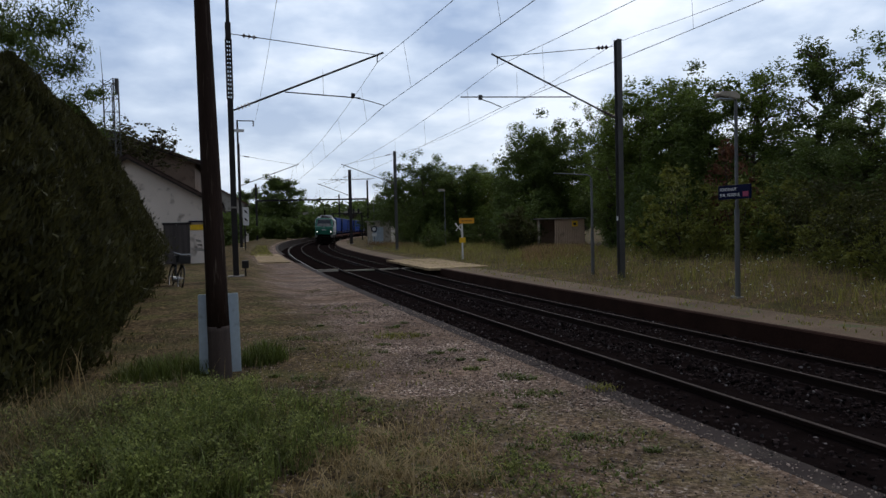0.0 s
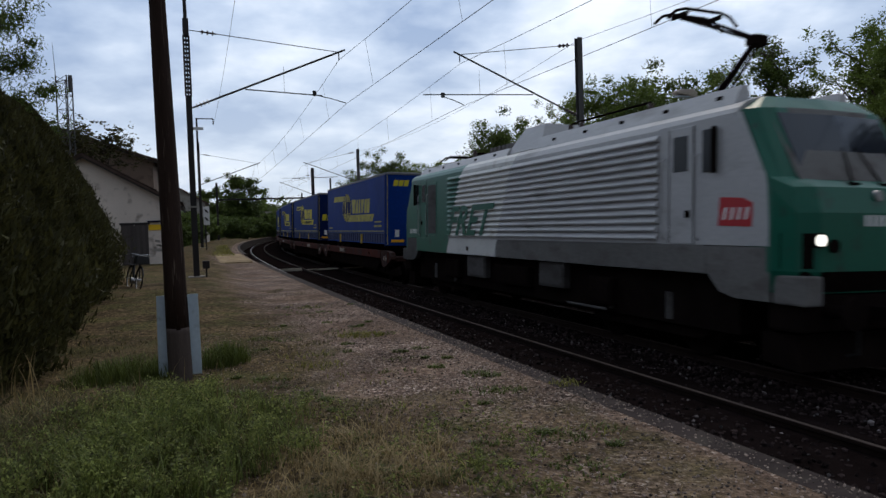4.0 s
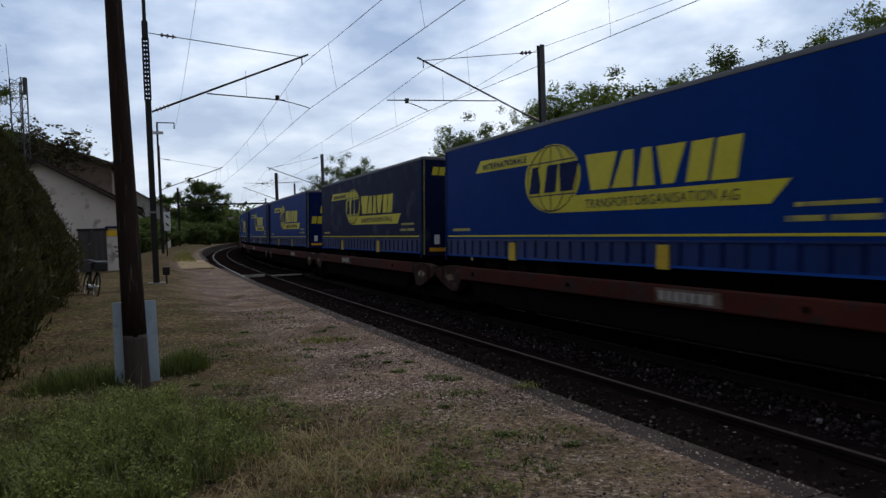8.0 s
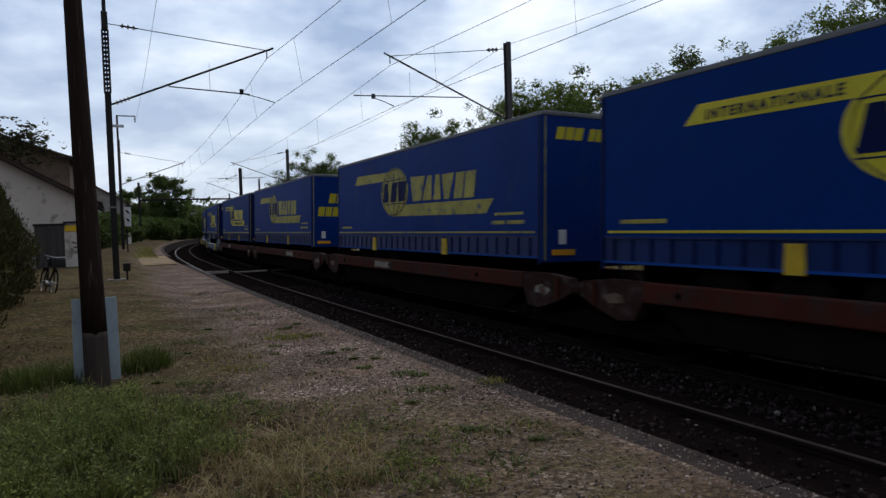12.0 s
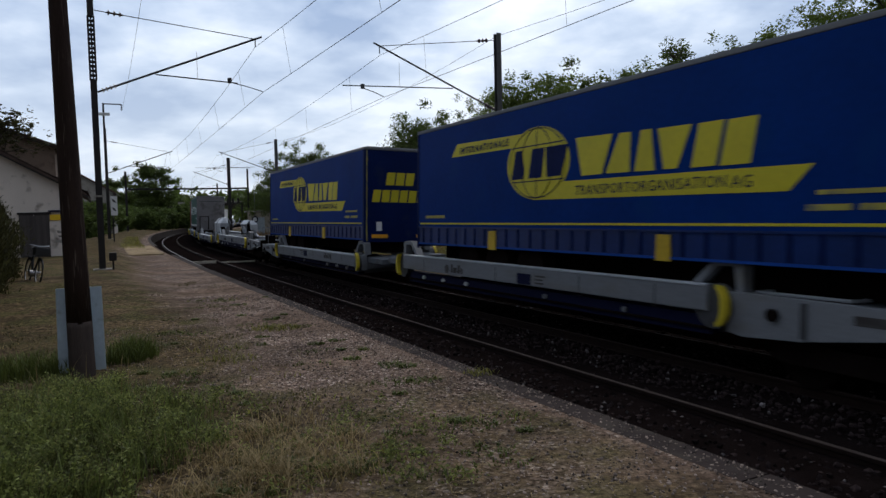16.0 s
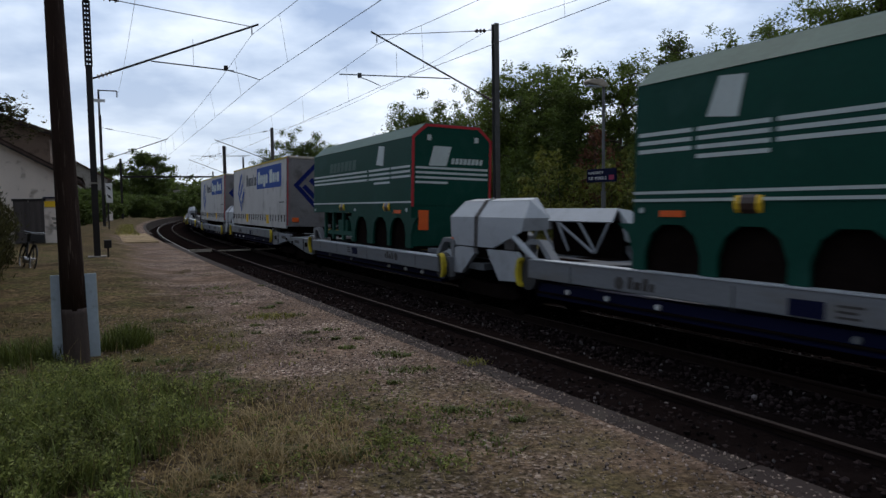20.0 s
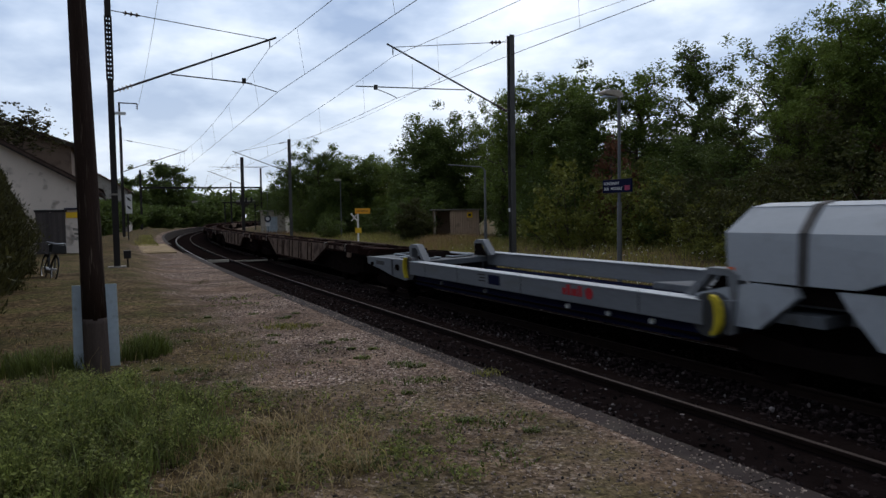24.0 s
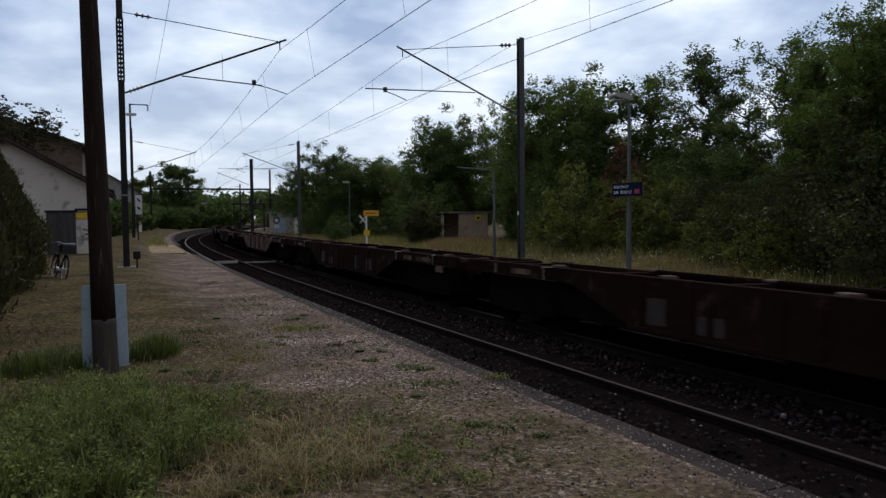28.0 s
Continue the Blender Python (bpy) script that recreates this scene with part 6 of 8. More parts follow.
def green_trailer():
    e = hold("semi_trailer", None, "dark green curtain-sided trailer with pale stripes and grey headboard", "trailer", "trailers on the train")
    trailer_frame(e, "green_curtain", "grey_front", "grey_curtain", z0=1.32, zt=4.75, straps=5, front_material="grey_front", drop=0.42, hook=(0.44, 0.6))
    x = 1.283
    for sx in (0,):
        for i in range(4):
            z = 3.02 + i * 0.17
            a = -6.45 if i else -5.6
            part("stripe", prism([(a, z), (-2.1, z), (-2.05, z + 0.07), (a, z + 0.07)], x, x + 0.005), "pale_print", e)
            part("stripe", prism([(2.7, z + 0.02), (6.4 - (0.8 if i in (0, 3) else 0), z + 0.02), (6.4 - (0.8 if i in (0, 3) else 0), z + 0.09), (2.75, z + 0.09)], x, x + 0.005), "pale_print", e)
        part("stripe_box", prism([(-5.35, 3.62), (-4.75, 3.62), (-4.5, 4.35), (-5.05, 4.35)], x, x + 0.005), "pale_print", e, "pale slanted panel")
        for i, (a, b) in enumerate(((-2.0, -1.5), (-1.4, -0.85), (-0.75, -0.2), (-0.1, 0.45), (0.55, 1.1), (1.2, 1.55), (1.65, 2.0), (2.1, 2.5))):
            blk = part("name_block", slanted(a, b, 2.98, 3.76, 0.22, x), "pale_print", e)
            part("counter", slanted(a + 0.14, b - 0.02, 3.06, 3.60, 0.22, x + 0.004), "green_curtain", blk)
    part("data_bar", box(x, x + 0.004, 5.0, 6.2, 2.5, 2.6), "pale_print", e)
    yf = LEN / 2
    for sx in (-1, 1):
        part("headboard_rail", box(sx * 1.2 - 0.05, sx * 1.2 + 0.05, yf - 0.01, yf + 0.04, 1.5, 4.6), "grey_front", e)
    part("headboard_ladder", path([(0.2, yf + 0.03, 1.5), (0.2, yf + 0.1, 2.75), (1.0, yf + 0.1, 2.75), (1.0, yf + 0.03, 1.5)], 0.05, 6), "under", e, "dark frame on the headboard")
    part("headboard_line", box(-1.1, 1.1, yf - 0.002, yf + 0.02, 4.2, 4.24), "ink", e)
    return e


def glass_trailer(bays, fwd, emblem):
    """Short closed trailer with a ridged roof and arched wheel bays towards one end."""
    e = hold("tank_trailer", None, "dark green ridge-roofed trailer with pale stripes and open wheel bays", "trailer", "trailers on the train")
    hl = 4.6
    sec = [(-1.27, 2.42), (-1.27, 4.33), (-0.85, 4.70), (0.85, 4.70), (1.27, 4.33), (1.27, 2.42)]
    part("hull", prism(sec, -hl, hl, "y", None, 0.02), "green_curtain", e, "dark green hull")
    for sx in (-1, 1):
        part("roof_slope", prism([(sx * 1.285, 4.33), (sx * 0.86, 4.715), (sx * 0.84, 4.70), (sx * 1.26, 4.32)], -hl + 0.02, hl - 0.02, "y"), "tank_roof", e, "dusty grey-green roof slope")
    part("roof_top", box(-0.86, 0.86, -hl + 0.02, hl - 0.02, 4.69, 4.72), "tank_roof", e)
    lo, hi = min(bays), max(bays)
    end = hl * fwd
    for sx in (-1, 1):
        x0, x1 = sorted((sx * 1.19, sx * 1.262))
        edges = sorted((end, (lo if fwd > 0 else hi) - fwd * 0.9))
        part("bay_head", box(x0, x1, edges[0], edges[1], 2.08, 2.42), "green_curtain", e, "green skirt over the wheel bays")
        cs = sorted(bays)
        for a, b in list(zip(cs, cs[1:])) + [(edges[0] - 0.57, cs[0]), (cs[-1], edges[1] + 0.57)]:
            if b - a > 1.15:
                part("bay_pillar", prism([(a + 0.57, 1.25), (b - 0.57, 1.25), (b - 0.57, 1.62), (b - 0.45, 1.92), (b - 0.2, 2.085), (a + 0.2, 2.085), (a + 0.45, 1.92), (a + 0.57, 1.62)], x0, x1), "green_curtain", e, "green pillar between the wheel bays")
        for c in bays:
            part("wheel", wheel_bm(sx * 0.7, sx * 1.08, c, 1.5, 0.48, 20), "rubber", e)
        o0, o1 = sorted((-end, edges[0] if fwd > 0 else edges[1]))
        part("frame_rail", box(x0, x1, o0, o1, 2.2, 2.42), "green_curtain", e)
        part("frame_rail", box(sx * 1.15 - 0.04, sx * 1.15 + 0.04, o0 + (0.0 if fwd < 0 else 1.6), o1 - (1.6 if fwd < 0 else 0.0), 1.42, 1.56), "tool_green", e)
        for k in (0.25, 0.5, 0.72):
            y = (o0 + (o1 - o0) * k) if fwd < 0 else (o1 - (o1 - o0) * k)
            part("frame_post", box(sx * 1.15 - 0.05, sx * 1.15 + 0.05, y - 0.08, y + 0.08, 1.25, 2.2), "tool_green", e)
    # black box added to fill the wheel bays with shade
    part("wheel_housing", box(-1.13, 1.13, edges[0] + 0.05, edges[1] - 0.05, 1.2, 2.4), "under", e, "black box standing in for the shade of the wheel bays")
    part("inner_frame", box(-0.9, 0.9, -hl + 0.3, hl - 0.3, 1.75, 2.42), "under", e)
    part("tool_rack", box(0.7, 1.14, -fwd * 1.5 - 0.5, -fwd * 1.5 + 0.5, 1.5, 1.95, 0.03), "tool_green", e)
    part("landing_leg", box(-1.0, -0.85, -fwd * 3.2 - 0.1, -fwd * 3.2 + 0.1, 1.1, 2.3), "under", e)
    part("landing_leg", box(0.85, 1.0, -fwd * 3.2 - 0.1, -fwd * 3.2 + 0.1, 1.1, 2.3), "under", e)
    x = 1.272
    py = -2.8 if fwd < 0 else 2.3
    for i in range(4):
        z = 3.08 + i * 0.135
        if i == 0:
            spans = ((py - 0.5, py + 0.75),)
        elif emblem:
            spans = ((-4.5, py - 0.6), (py - 0.5, py + 0.75), (py + 0.85, 0.7), (2.6, 4.5))
        else:
            spans = ((-4.5, 1.2), (1.35, py + 0.75), (py + 0.85, 4.5))
        for a, b in spans:
            part("stripe", box(x, x + 0.005, a, b, z, z + 0.062), "pale_print", e)
    part("stripe_box", prism([(py - 0.33, 3.68), (py + 0.22, 3.62), (py + 0.33, 4.2), (py - 0.12, 4.24)], x, x + 0.006), "pale_print", e, "pale slanted panel")
    if emblem:
        pl = part("name_plate", box(x, x + 0.006, 0.8, 2.5, 3.1, 3.62), "tarp_roof", e, "grey name plate")
        for i in range(4):
            part("name_block", slanted(1.05 + i * 0.3, 1.27 + i * 0.3, 3.24, 3.5, 0.15, x + 0.005), "pale_print", pl)
    else:
        for i in range(7):
            part("name_block", slanted(-2.6 + i * 0.4, -2.28 + i * 0.4, 3.62, 3.95, 0.2, x), "tank_roof", e)
    for z in (2.44, 2.56) if emblem else (2.5,):
        part("pale_line", box(x, x + 0.005, -hl, hl, z, z + 0.045), "pale_print", e)
    for y in ((-2.35, 1.9) if emblem else (2.85, -1.2)):
        part("drum", tube((1.1, y - 0.22, 2.4), (1.1, y + 0.22, 2.4), 0.21, 0.21, 16), "yellow" if emblem and y < 0 or not emblem and y > 0 else "crescent", e, "yellow drum under the hull")
        part("drum_strap", tube((1.1, y - 0.13, 2.4), (1.1, y + 0.13, 2.4), 0.216, 0.216, 16), "insul", e)
    part("plate", box(x, x + 0.006, bays[0] - 0.25, bays[0] + 0.25, 2.2, 2.3), "reflector", e)
    for y in (-4.4, 0.1, 4.3):
        part("side_lamp", tube((1.262, y, 2.3), (1.285, y, 2.3), 0.05, 0.05, 10), "pale_print", e)
    yf = hl + 0.001
    if not emblem:
        part("front_frame", prism([(-1.27, 2.4), (-1.27, 4.33), (-0.85, 4.7), (0.85, 4.7), (1.27, 4.33), (1.27, 2.4), (1.2, 2.4), (1.2, 4.29), (0.81, 4.63), (-0.81, 4.63), (-1.2, 4.29), (-1.2, 2.4)], yf - 0.003, yf + 0.012, "y"), "red_logo", e, "thin red front edge")
        for i in range(4):
            z = 3.05 + i * 0.135
            part("front_stripe", box(-1.15 + (0.0 if i else 1.3), 1.15, yf - 0.002, yf + 0.006, z, z + 0.062), "pale_print", e)
        part("front_panel", prism([(0.2, 3.55), (0.75, 3.55), (0.6, 4.1), (0.05, 4.1)], yf - 0.002, yf + 0.009, "y"), "pale_print", e)
        for i in range(8):
            part("name_block", prism([(-0.95 + i * 0.13, 3.62), (-0.86 + i * 0.13, 3.62), (-0.89 + i * 0.13, 3.78), (-0.98 + i * 0.13, 3.78)], yf - 0.002, yf + 0.008, "y"), "pale_print", e)
        part("front_reflector", box(0.75, 1.05, yf - 0.002, yf + 0.02, 1.75, 2.3), "reflector", e, "orange reflector")
        part("front_apron", box(-1.25, 1.25, hl - 0.05, hl, 1.3, 2.42), "green_curtain", e)
    for sx in (-0.75, 0.75):
        part("front_lamp", box(sx - 0.06, sx + 0.06, yf - 0.002, yf + 0.02, 4.25, 4.4), "pale_print", e)
    return e


def pocket_wagon(py):
    """One half of a rust-red articulated pocket wagon, 16 m."""
    e = hold("pocket_wagon", None, "rust-red pocket wagon carrying a semi-trailer", "freight wagon", "red pocket wagons")
    for sx in (-1, 1):
        x = sorted((sx * 1.18, sx * 1.36))
        part("side_beam", box(x[0], x[1], -6.4, 6.4, 1.02, 1.36, 0.03), "wagon_red", e, "rust-red side beam")
        x2 = sorted((sx * 1.28, sx * 1.375))
        pp = part("pale_patch", box(x2[0], x2[1], py, py + 1.5, 1.07, 1.31, 0.006), "rust_pale", e, "pale data patch")
        xq = sorted((sx * 1.374, sx * 1.379))
        for k in range(7 if sx > 0 else 0):
            part("name_block", box(xq[0], xq[1], py + 0.1 + 0.18 * k, py + 0.23 + 0.18 * k, 1.11, 1.27), "pale_lever", pp)
        for y in (-5.6, -1.2, 4.4) if sx > 0 else ():
            part("lashing_ring", tube((sx * 1.36, y, 1.2), (sx * 1.39, y, 1.2), 0.05, 0.05, 10), "under", e)
        x3 = sorted((sx * 1.0, sx * 1.25))
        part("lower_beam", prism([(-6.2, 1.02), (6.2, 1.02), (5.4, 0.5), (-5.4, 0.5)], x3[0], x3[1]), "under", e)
        for s2 in (-1, 1):
            xx = sorted((sx * 1.12, sx * 1.34))
            pl = prism([(s2 * 6.42, 1.36), (s2 * 7.3, 1.37), (s2 * 8.0, 1.30), (s2 * 8.08, 1.04), (s2 * 7.7, 0.86), (s2 * 7.0, 0.66), (s2 * 6.6, 0.70), (s2 * 6.42, 1.0)], xx[0], xx[1])
            part("end_plate", pl, "wagon_end", e, "grimy rust-brown end plate")
            if sx < 0:
                continue
            xw = sorted((sx * 1.338, sx * 1.345))
            part("worn_spot", prism([(s2 * 6.85, 0.98), (s2 * 7.25, 0.94), (s2 * 7.4, 1.06), (s2 * 7.1, 1.14), (s2 * 6.9, 1.10)], xw[0], xw[1]), "pale_lever" if s2 > 0 else "rust_pale", e, "bare pale spot")
            part("stiffener", box(xw[0], xw[1] + (0.03 if sx > 0 else 0.0), min(s2 * 7.62, s2 * 7.7), max(s2 * 7.62, s2 * 7.7), 0.88, 1.3), "wagon_red", e)
        xm = sorted((sx * 1.335, sx * 1.35))
        part("end_mark", box(xm[0], xm[1], 7.0, 7.25, 0.95, 1.12), "rust_pale", e)
    part("floor", box(-1.15, 1.15, -6.3, 6.3, 0.45, 0.6), "under", e)
    for s2 in (-1, 1):
        part("end_deck", box(-1.1, 1.1, min(s2 * 6.3, s2 * 8.05), max(s2 * 6.3, s2 * 8.05), 0.95, 1.12), "wagon_end", e)
        bogie(e, s2 * 7.1)
    part("trailer_hitch", prism([(5.0, 0.6), (6.2, 0.6), (5.8, 1.35), (5.3, 1.35)], -0.5, 0.5), "under", e)
    return e


def silver_wagon(mark):
    """One half of a pale grey articulated lorry wagon: y +8.25 is its coupled end, y -8.25 its joint."""
    e = hold("lorry_wagon", None, "pale grey articulated lorry wagon with low side beams", "freight wagon", "silver lorry wagons")
    for sx in (-1, 1):
        def S(a, b, sx=sx):
            return min(sx * a, sx * b), max(sx * a, sx * b)

        lift = 0.04 * sx      # the canted load leans the pair of beams inwards
        beam = part("side_beam", box(*S(1.16, 1.40), -6.35, 4.45, 0.90 + lift, 1.27 + lift, 0.02), "silver", e, "pale grey side beam")
        # top edge about twice as bright as the beam below
        part("beam_cap", box(*S(1.12, 1.412), -6.3, 4.4, 1.262 + lift, 1.285 + lift, 0.006), "hood", beam, "brighter strip along the top edge")
        part("lower_lip", box(*S(1.02, 1.27), -6.2, 4.4, 0.58, 0.87, 0.02), "navy", e, "dark navy lower sill")
        part("lip_rail", box(*S(1.24, 1.31), -6.2, 4.4, 0.66, 0.70, 0.01), "under", e)
        for y in (-5.2, -4.1, -2.9, 0.3, 2.6):
            part("hook", tube((sx * 1.26, y, 0.76), (sx * 1.33, y, 0.76), 0.05, 0.045, 10), "white" if y < 0 else "silver", e, "small white hook")
        part("data_panel", box(*S(1.39, 1.406), -0.55, -0.05, 0.96, 1.18, 0.004), "navy", beam, "dark data plate")
        for i, w in enumerate((0.34, 0.26, 0.3)):
            part("data_bar", box(*S(1.398, 1.405), 0.1, 0.1 + w, 1.14 - 0.07 * i, 1.17 - 0.07 * i), "loco_skirt", beam)
        em = part("emblem", tube((sx * 1.398, -3.7, 1.08), (sx * 1.407, -3.7, 1.08), 0.11, 0.11, 14), mark, beam, "round maker's emblem")
        for i, (a, w, h) in enumerate(((-3.5, 0.1, 0.2), (-3.36, 0.16, 0.13), (-3.16, 0.12, 0.2), (-3.0, 0.1, 0.13))):
            part("name_block", slanted(a, a + w, 1.0, 1.0 + h, 0.1, 1.398 if sx > 0 else -1.406), mark, em)
        for y in (-5.0, -1.4, 1.5, 3.4):
            part("weld_seam", box(*S(1.398, 1.405), y - 0.012, y + 0.012, 0.89, 1.26), "worn_steel", beam)
        # coupled end: plate deep at the guide, rising towards the coupling
        part("end_plate", prism([(4.75, 1.25), (7.2, 1.22), (8.12, 1.20), (8.12, 0.98), (7.0, 0.86), (5.9, 0.70), (5.0, 0.64), (4.75, 0.68)], *S(1.14, 1.32)), "silver", e, "belly-shaped end plate")
        part("plate_rib", box(*S(1.31, 1.345), 5.9, 5.98, 0.74, 1.2), "worn_steel", e)
        part("plate_mark", box(*S(1.318, 1.326), 6.6, 7.3, 1.0, 1.12), "loco_skirt", e)
        for y, w in ((5.5, 0.18), (7.6, 0.12)):
            part("hand_wheel", tube((sx * 1.32, y, 1.0), (sx * 1.38, y, 1.0), w / 2, w / 2, 10), "under", e)
        # swivel guides: dark socket ring, yellow crescent and an open hoop leaning to the beam
        for y, to in ((4.65, -1), (-6.55, 1)):
            part("socket", tube((sx * 1.2, y + to * 0.12, 1.02), (sx * 1.36, y + to * 0.12, 1.02), 0.33, 0.33, 20), "worn_steel", e, "dark round socket")
            cr = [(y - to * 0.19 * math.sin(a), 1.04 + 0.30 * math.cos(a)) for a in [i * math.pi / 8 for i in range(9)]]
            cr += [(y - to * 0.08 * math.sin(a), 1.04 + 0.24 * math.cos(a)) for a in [i * math.pi / 8 for i in range(8, -1, -1)]]
            part("guide", prism(cr, *S(1.36, 1.46)), "crescent", e, "worn yellow guide")
            hp = part("guide_hoop", prism([(y - to * 0.25, 1.25), (y - to * 0.25, 1.62), (y - to * 0.12, 1.70), (y + to * 0.28, 1.70), (y + to * 0.75, 1.27), (y + to * 0.6, 1.25), (y + to * 0.24, 1.60), (y - to * 0.08, 1.60), (y - to * 0.13, 1.25)], *S(0.98, 1.18)), "silver", e, "open hoop leaning to the beam")
            part("hoop_back", prism([(y - to * 0.12, 1.25), (y - to * 0.07, 1.59), (y + to * 0.22, 1.59), (y + to * 0.5, 1.25)], *S(0.9, 0.97)), "under", hp)
        part("cheek_plate", prism([(-6.2, 1.27), (-6.2, 0.78), (-6.75, 0.76), (-6.8, 1.25)], *S(1.12, 1.30)), "silver", e)
    part("pocket_floor", box(-1.05, 1.05, -6.2, 4.4, 0.60, 0.72), "wagon_deck", e, "low pocket floor between the beams")
    part("end_deck", box(-1.13, 1.13, 4.4, 8.1, 1.05, 1.2), "wagon_deck", e)
    part("joint_deck", box(-1.1, 1.1, -8.1, -6.2, 1.0, 1.15), "wagon_deck", e)
    for y0, y1, x0, x1 in ((4.9, 6.3, -0.9, -0.2), (4.9, 6.3, 0.2, 0.9), (6.6, 7.7, -0.5, 0.5)):
        part("deck_slot", box(x0, x1, y0, y1, 1.2, 1.23), "under", e)
        part("slot_rim", path([(x0, y0, 1.24), (x1, y0, 1.24), (x1, y1, 1.24), (x0, y1, 1.24), (x0, y0, 1.24)], 0.025, 6), "hood", e)
    part("fifth_wheel", prism([(5.2, 1.2), (6.2, 1.2), (6.0, 1.38), (5.35, 1.38)], -0.35, 0.35), "under", e)
    part("buffer_plate", box(-1.2, 1.2, 8.08, 8.2, 0.85, 1.25), "under", e)
    buffers(e, 8.0, 1, 1.06, "under")
    bogie(e, 6.6, 0.42)
    return e


def hull(points):
    """A closed convex shell round the points."""
    bm = bmesh.new()
    bmesh.ops.convex_hull(bm, input=[bm.verts.new(p) for p in points])
    bmesh.ops.delete(bm, geom=[v for v in bm.verts if not v.link_faces], context="VERTS")
    bmesh.ops.dissolve_limit(bm, angle_limit=0.02, verts=bm.verts, edges=bm.edges)
    return bm


def axle_hood():
    """Shared bogie of two wagons with a folded hood over the wheels of each side."""
    e = hold("axle_hood", None, "pale grey folded hoods over the shared bogie of two wagons", "wagon hood", "hoods on the lorry wagons")
    for g, y0, top in ((1, 0.0, 2.58), (-1, 0.7, 2.38)):
        def P(x, y, z, g=g, y0=y0, top=top):
            return (g * x, y0 + g * y, z if z < 1.9 else 1.9 + (z - 1.9) * (top - 1.9) / 0.68)

        outer = [P(*q) for q in ((1.26, -1.62, 1.46), (1.26, -1.72, 2.14), (1.26, 0.28, 1.46), (1.26, 1.0, 1.84), (1.26, 1.4, 1.84), (1.24, 1.5, 2.14), (0.97, -1.5, 2.52), (0.97, 1.3, 2.52), (1.18, 0.28, 1.46), (1.18, -1.62, 1.46), (1.18, 1.0, 1.84), (0.93, 1.25, 2.46), (0.93, -1.45, 2.46))]
        sh = part("shell", hull(outer), "hood", e, "pale folded shell")
        part("shell_top", hull([P(*q) for q in ((0.985, -1.5, 2.515), (0.985, 1.3, 2.515), (0.72, -1.4, 2.58), (0.72, 1.2, 2.58), (0.72, -1.4, 2.54), (0.72, 1.2, 2.54), (0.97, -1.45, 2.47), (0.97, 1.25, 2.47))]), "hood", sh)
        part("shell_front", hull([P(*q) for q in ((1.255, 1.42, 1.86), (1.235, 1.5, 2.14), (0.98, 1.3, 2.52), (0.72, 1.2, 2.575), (0.72, 1.62, 1.9), (0.74, 1.66, 2.15), (1.2, 1.36, 1.9), (0.72, 1.55, 1.9))]), "hood", sh)
        part("shell_rear", hull([P(*q) for q in ((1.255, -1.66, 1.5), (1.255, -1.72, 2.14), (0.98, -1.5, 2.52), (0.72, -1.4, 2.575), (0.74, -1.72, 2.1), (0.74, -1.62, 1.7), (1.2, -1.6, 1.6), (0.72, -1.6, 2.0))]), "hood", sh)
        part("strap", hull([P(*q) for x in (-0.53, -0.39) for q in ((1.272, x, 1.45), (1.272, x, 2.15), (1.23, x, 1.45), (1.23, x, 2.1), (0.985, x, 2.535), (0.94, x, 2.5))]), "loco_skirt", e, "dark band across the hood")
        part("shell_inner", hull([P(*q) for q in ((0.72, -1.4, 2.58), (0.72, 1.2, 2.58), (0.72, -1.4, 2.53), (0.72, 1.2, 2.53), (0.46, -1.5, 2.16), (0.46, 1.3, 2.16), (0.5, -1.5, 2.13), (0.5, 1.3, 2.13))]), "hood", sh)
        part("strap", hull([P(*q) for x in (-0.53, -0.39) for q in ((0.99, x, 2.53), (0.99, x, 2.5), (0.715, x, 2.595), (0.715, x, 2.56))]), "loco_skirt", e)
        for a, b in ((-1.35, -0.85), (-0.35, -0.85), (0.45, -0.75), (0.45, 0.1), (1.1, 0.7)):
            part("lattice_bar", tube(P(0.52, a, 2.15), P(0.6, b, 1.4), 0.035, 0.035, 6), "hood", e, "inner lattice bar")
        # black filler added inside the shell, giving its hollow the look of shade
        part("core", hull([P(*q) for x in (0.85, 1.12) for q in ((x, -1.4, 1.2), (x, 1.0, 1.2), (x, -1.4, 2.2), (x, 1.1, 2.2))]), "under", e)
        lo, hi = sorted((g * 1.16, g * 1.275))
        for poly in (((-2.25, 1.2), (-2.2, 0.8), (-1.1, 0.8), (-0.5, 1.3), (-0.55, 1.42), (-1.2, 1.44), (-1.7, 1.34)), ((0.05, 1.42), (0.2, 1.2), (0.6, 0.76), (1.38, 0.80), (1.45, 1.22), (1.2, 1.42))):
            part("wheel_guard", prism([(y0 + g * a, b) for a, b in poly], lo, hi), "hood", e, "pale wheel guard plate")
        part("stay", tube(P(1.22, 1.1, 1.72), P(1.26, 2.1, 1.2), 0.07, 0.07, 8), "hood", e, "slanting stay")
        part("latch", hull([P(*q) for x in (1.08, 1.25) for q in ((x, 0.75, 1.45), (x, 1.15, 1.45), (x, 0.75, 1.68), (x, 1.15, 1.68))]), "loco_skirt", e)
        part("marker", hull([P(*q) for x in (1.25, 1.275) for q in ((x, -1.64, 1.5), (x, -1.54, 1.5), (x, -1.64, 1.64), (x, -1.54, 1.64))]), "reflector", e)
    part("deck_plate", box(-1.05, 1.05, -3.4, 3.4, 1.16, 1.28, 0.02), "wagon_deck", e)
    for y in (-1.9, 1.9):
        for x in (-0.5, 0.55):
            part("deck_slot", box(x - 0.3, x + 0.3, y - 0.5, y + 0.5, 1.275, 1.295), "under", e)
    bogie(e, -0.25, 0.46, 0.9)
    return e


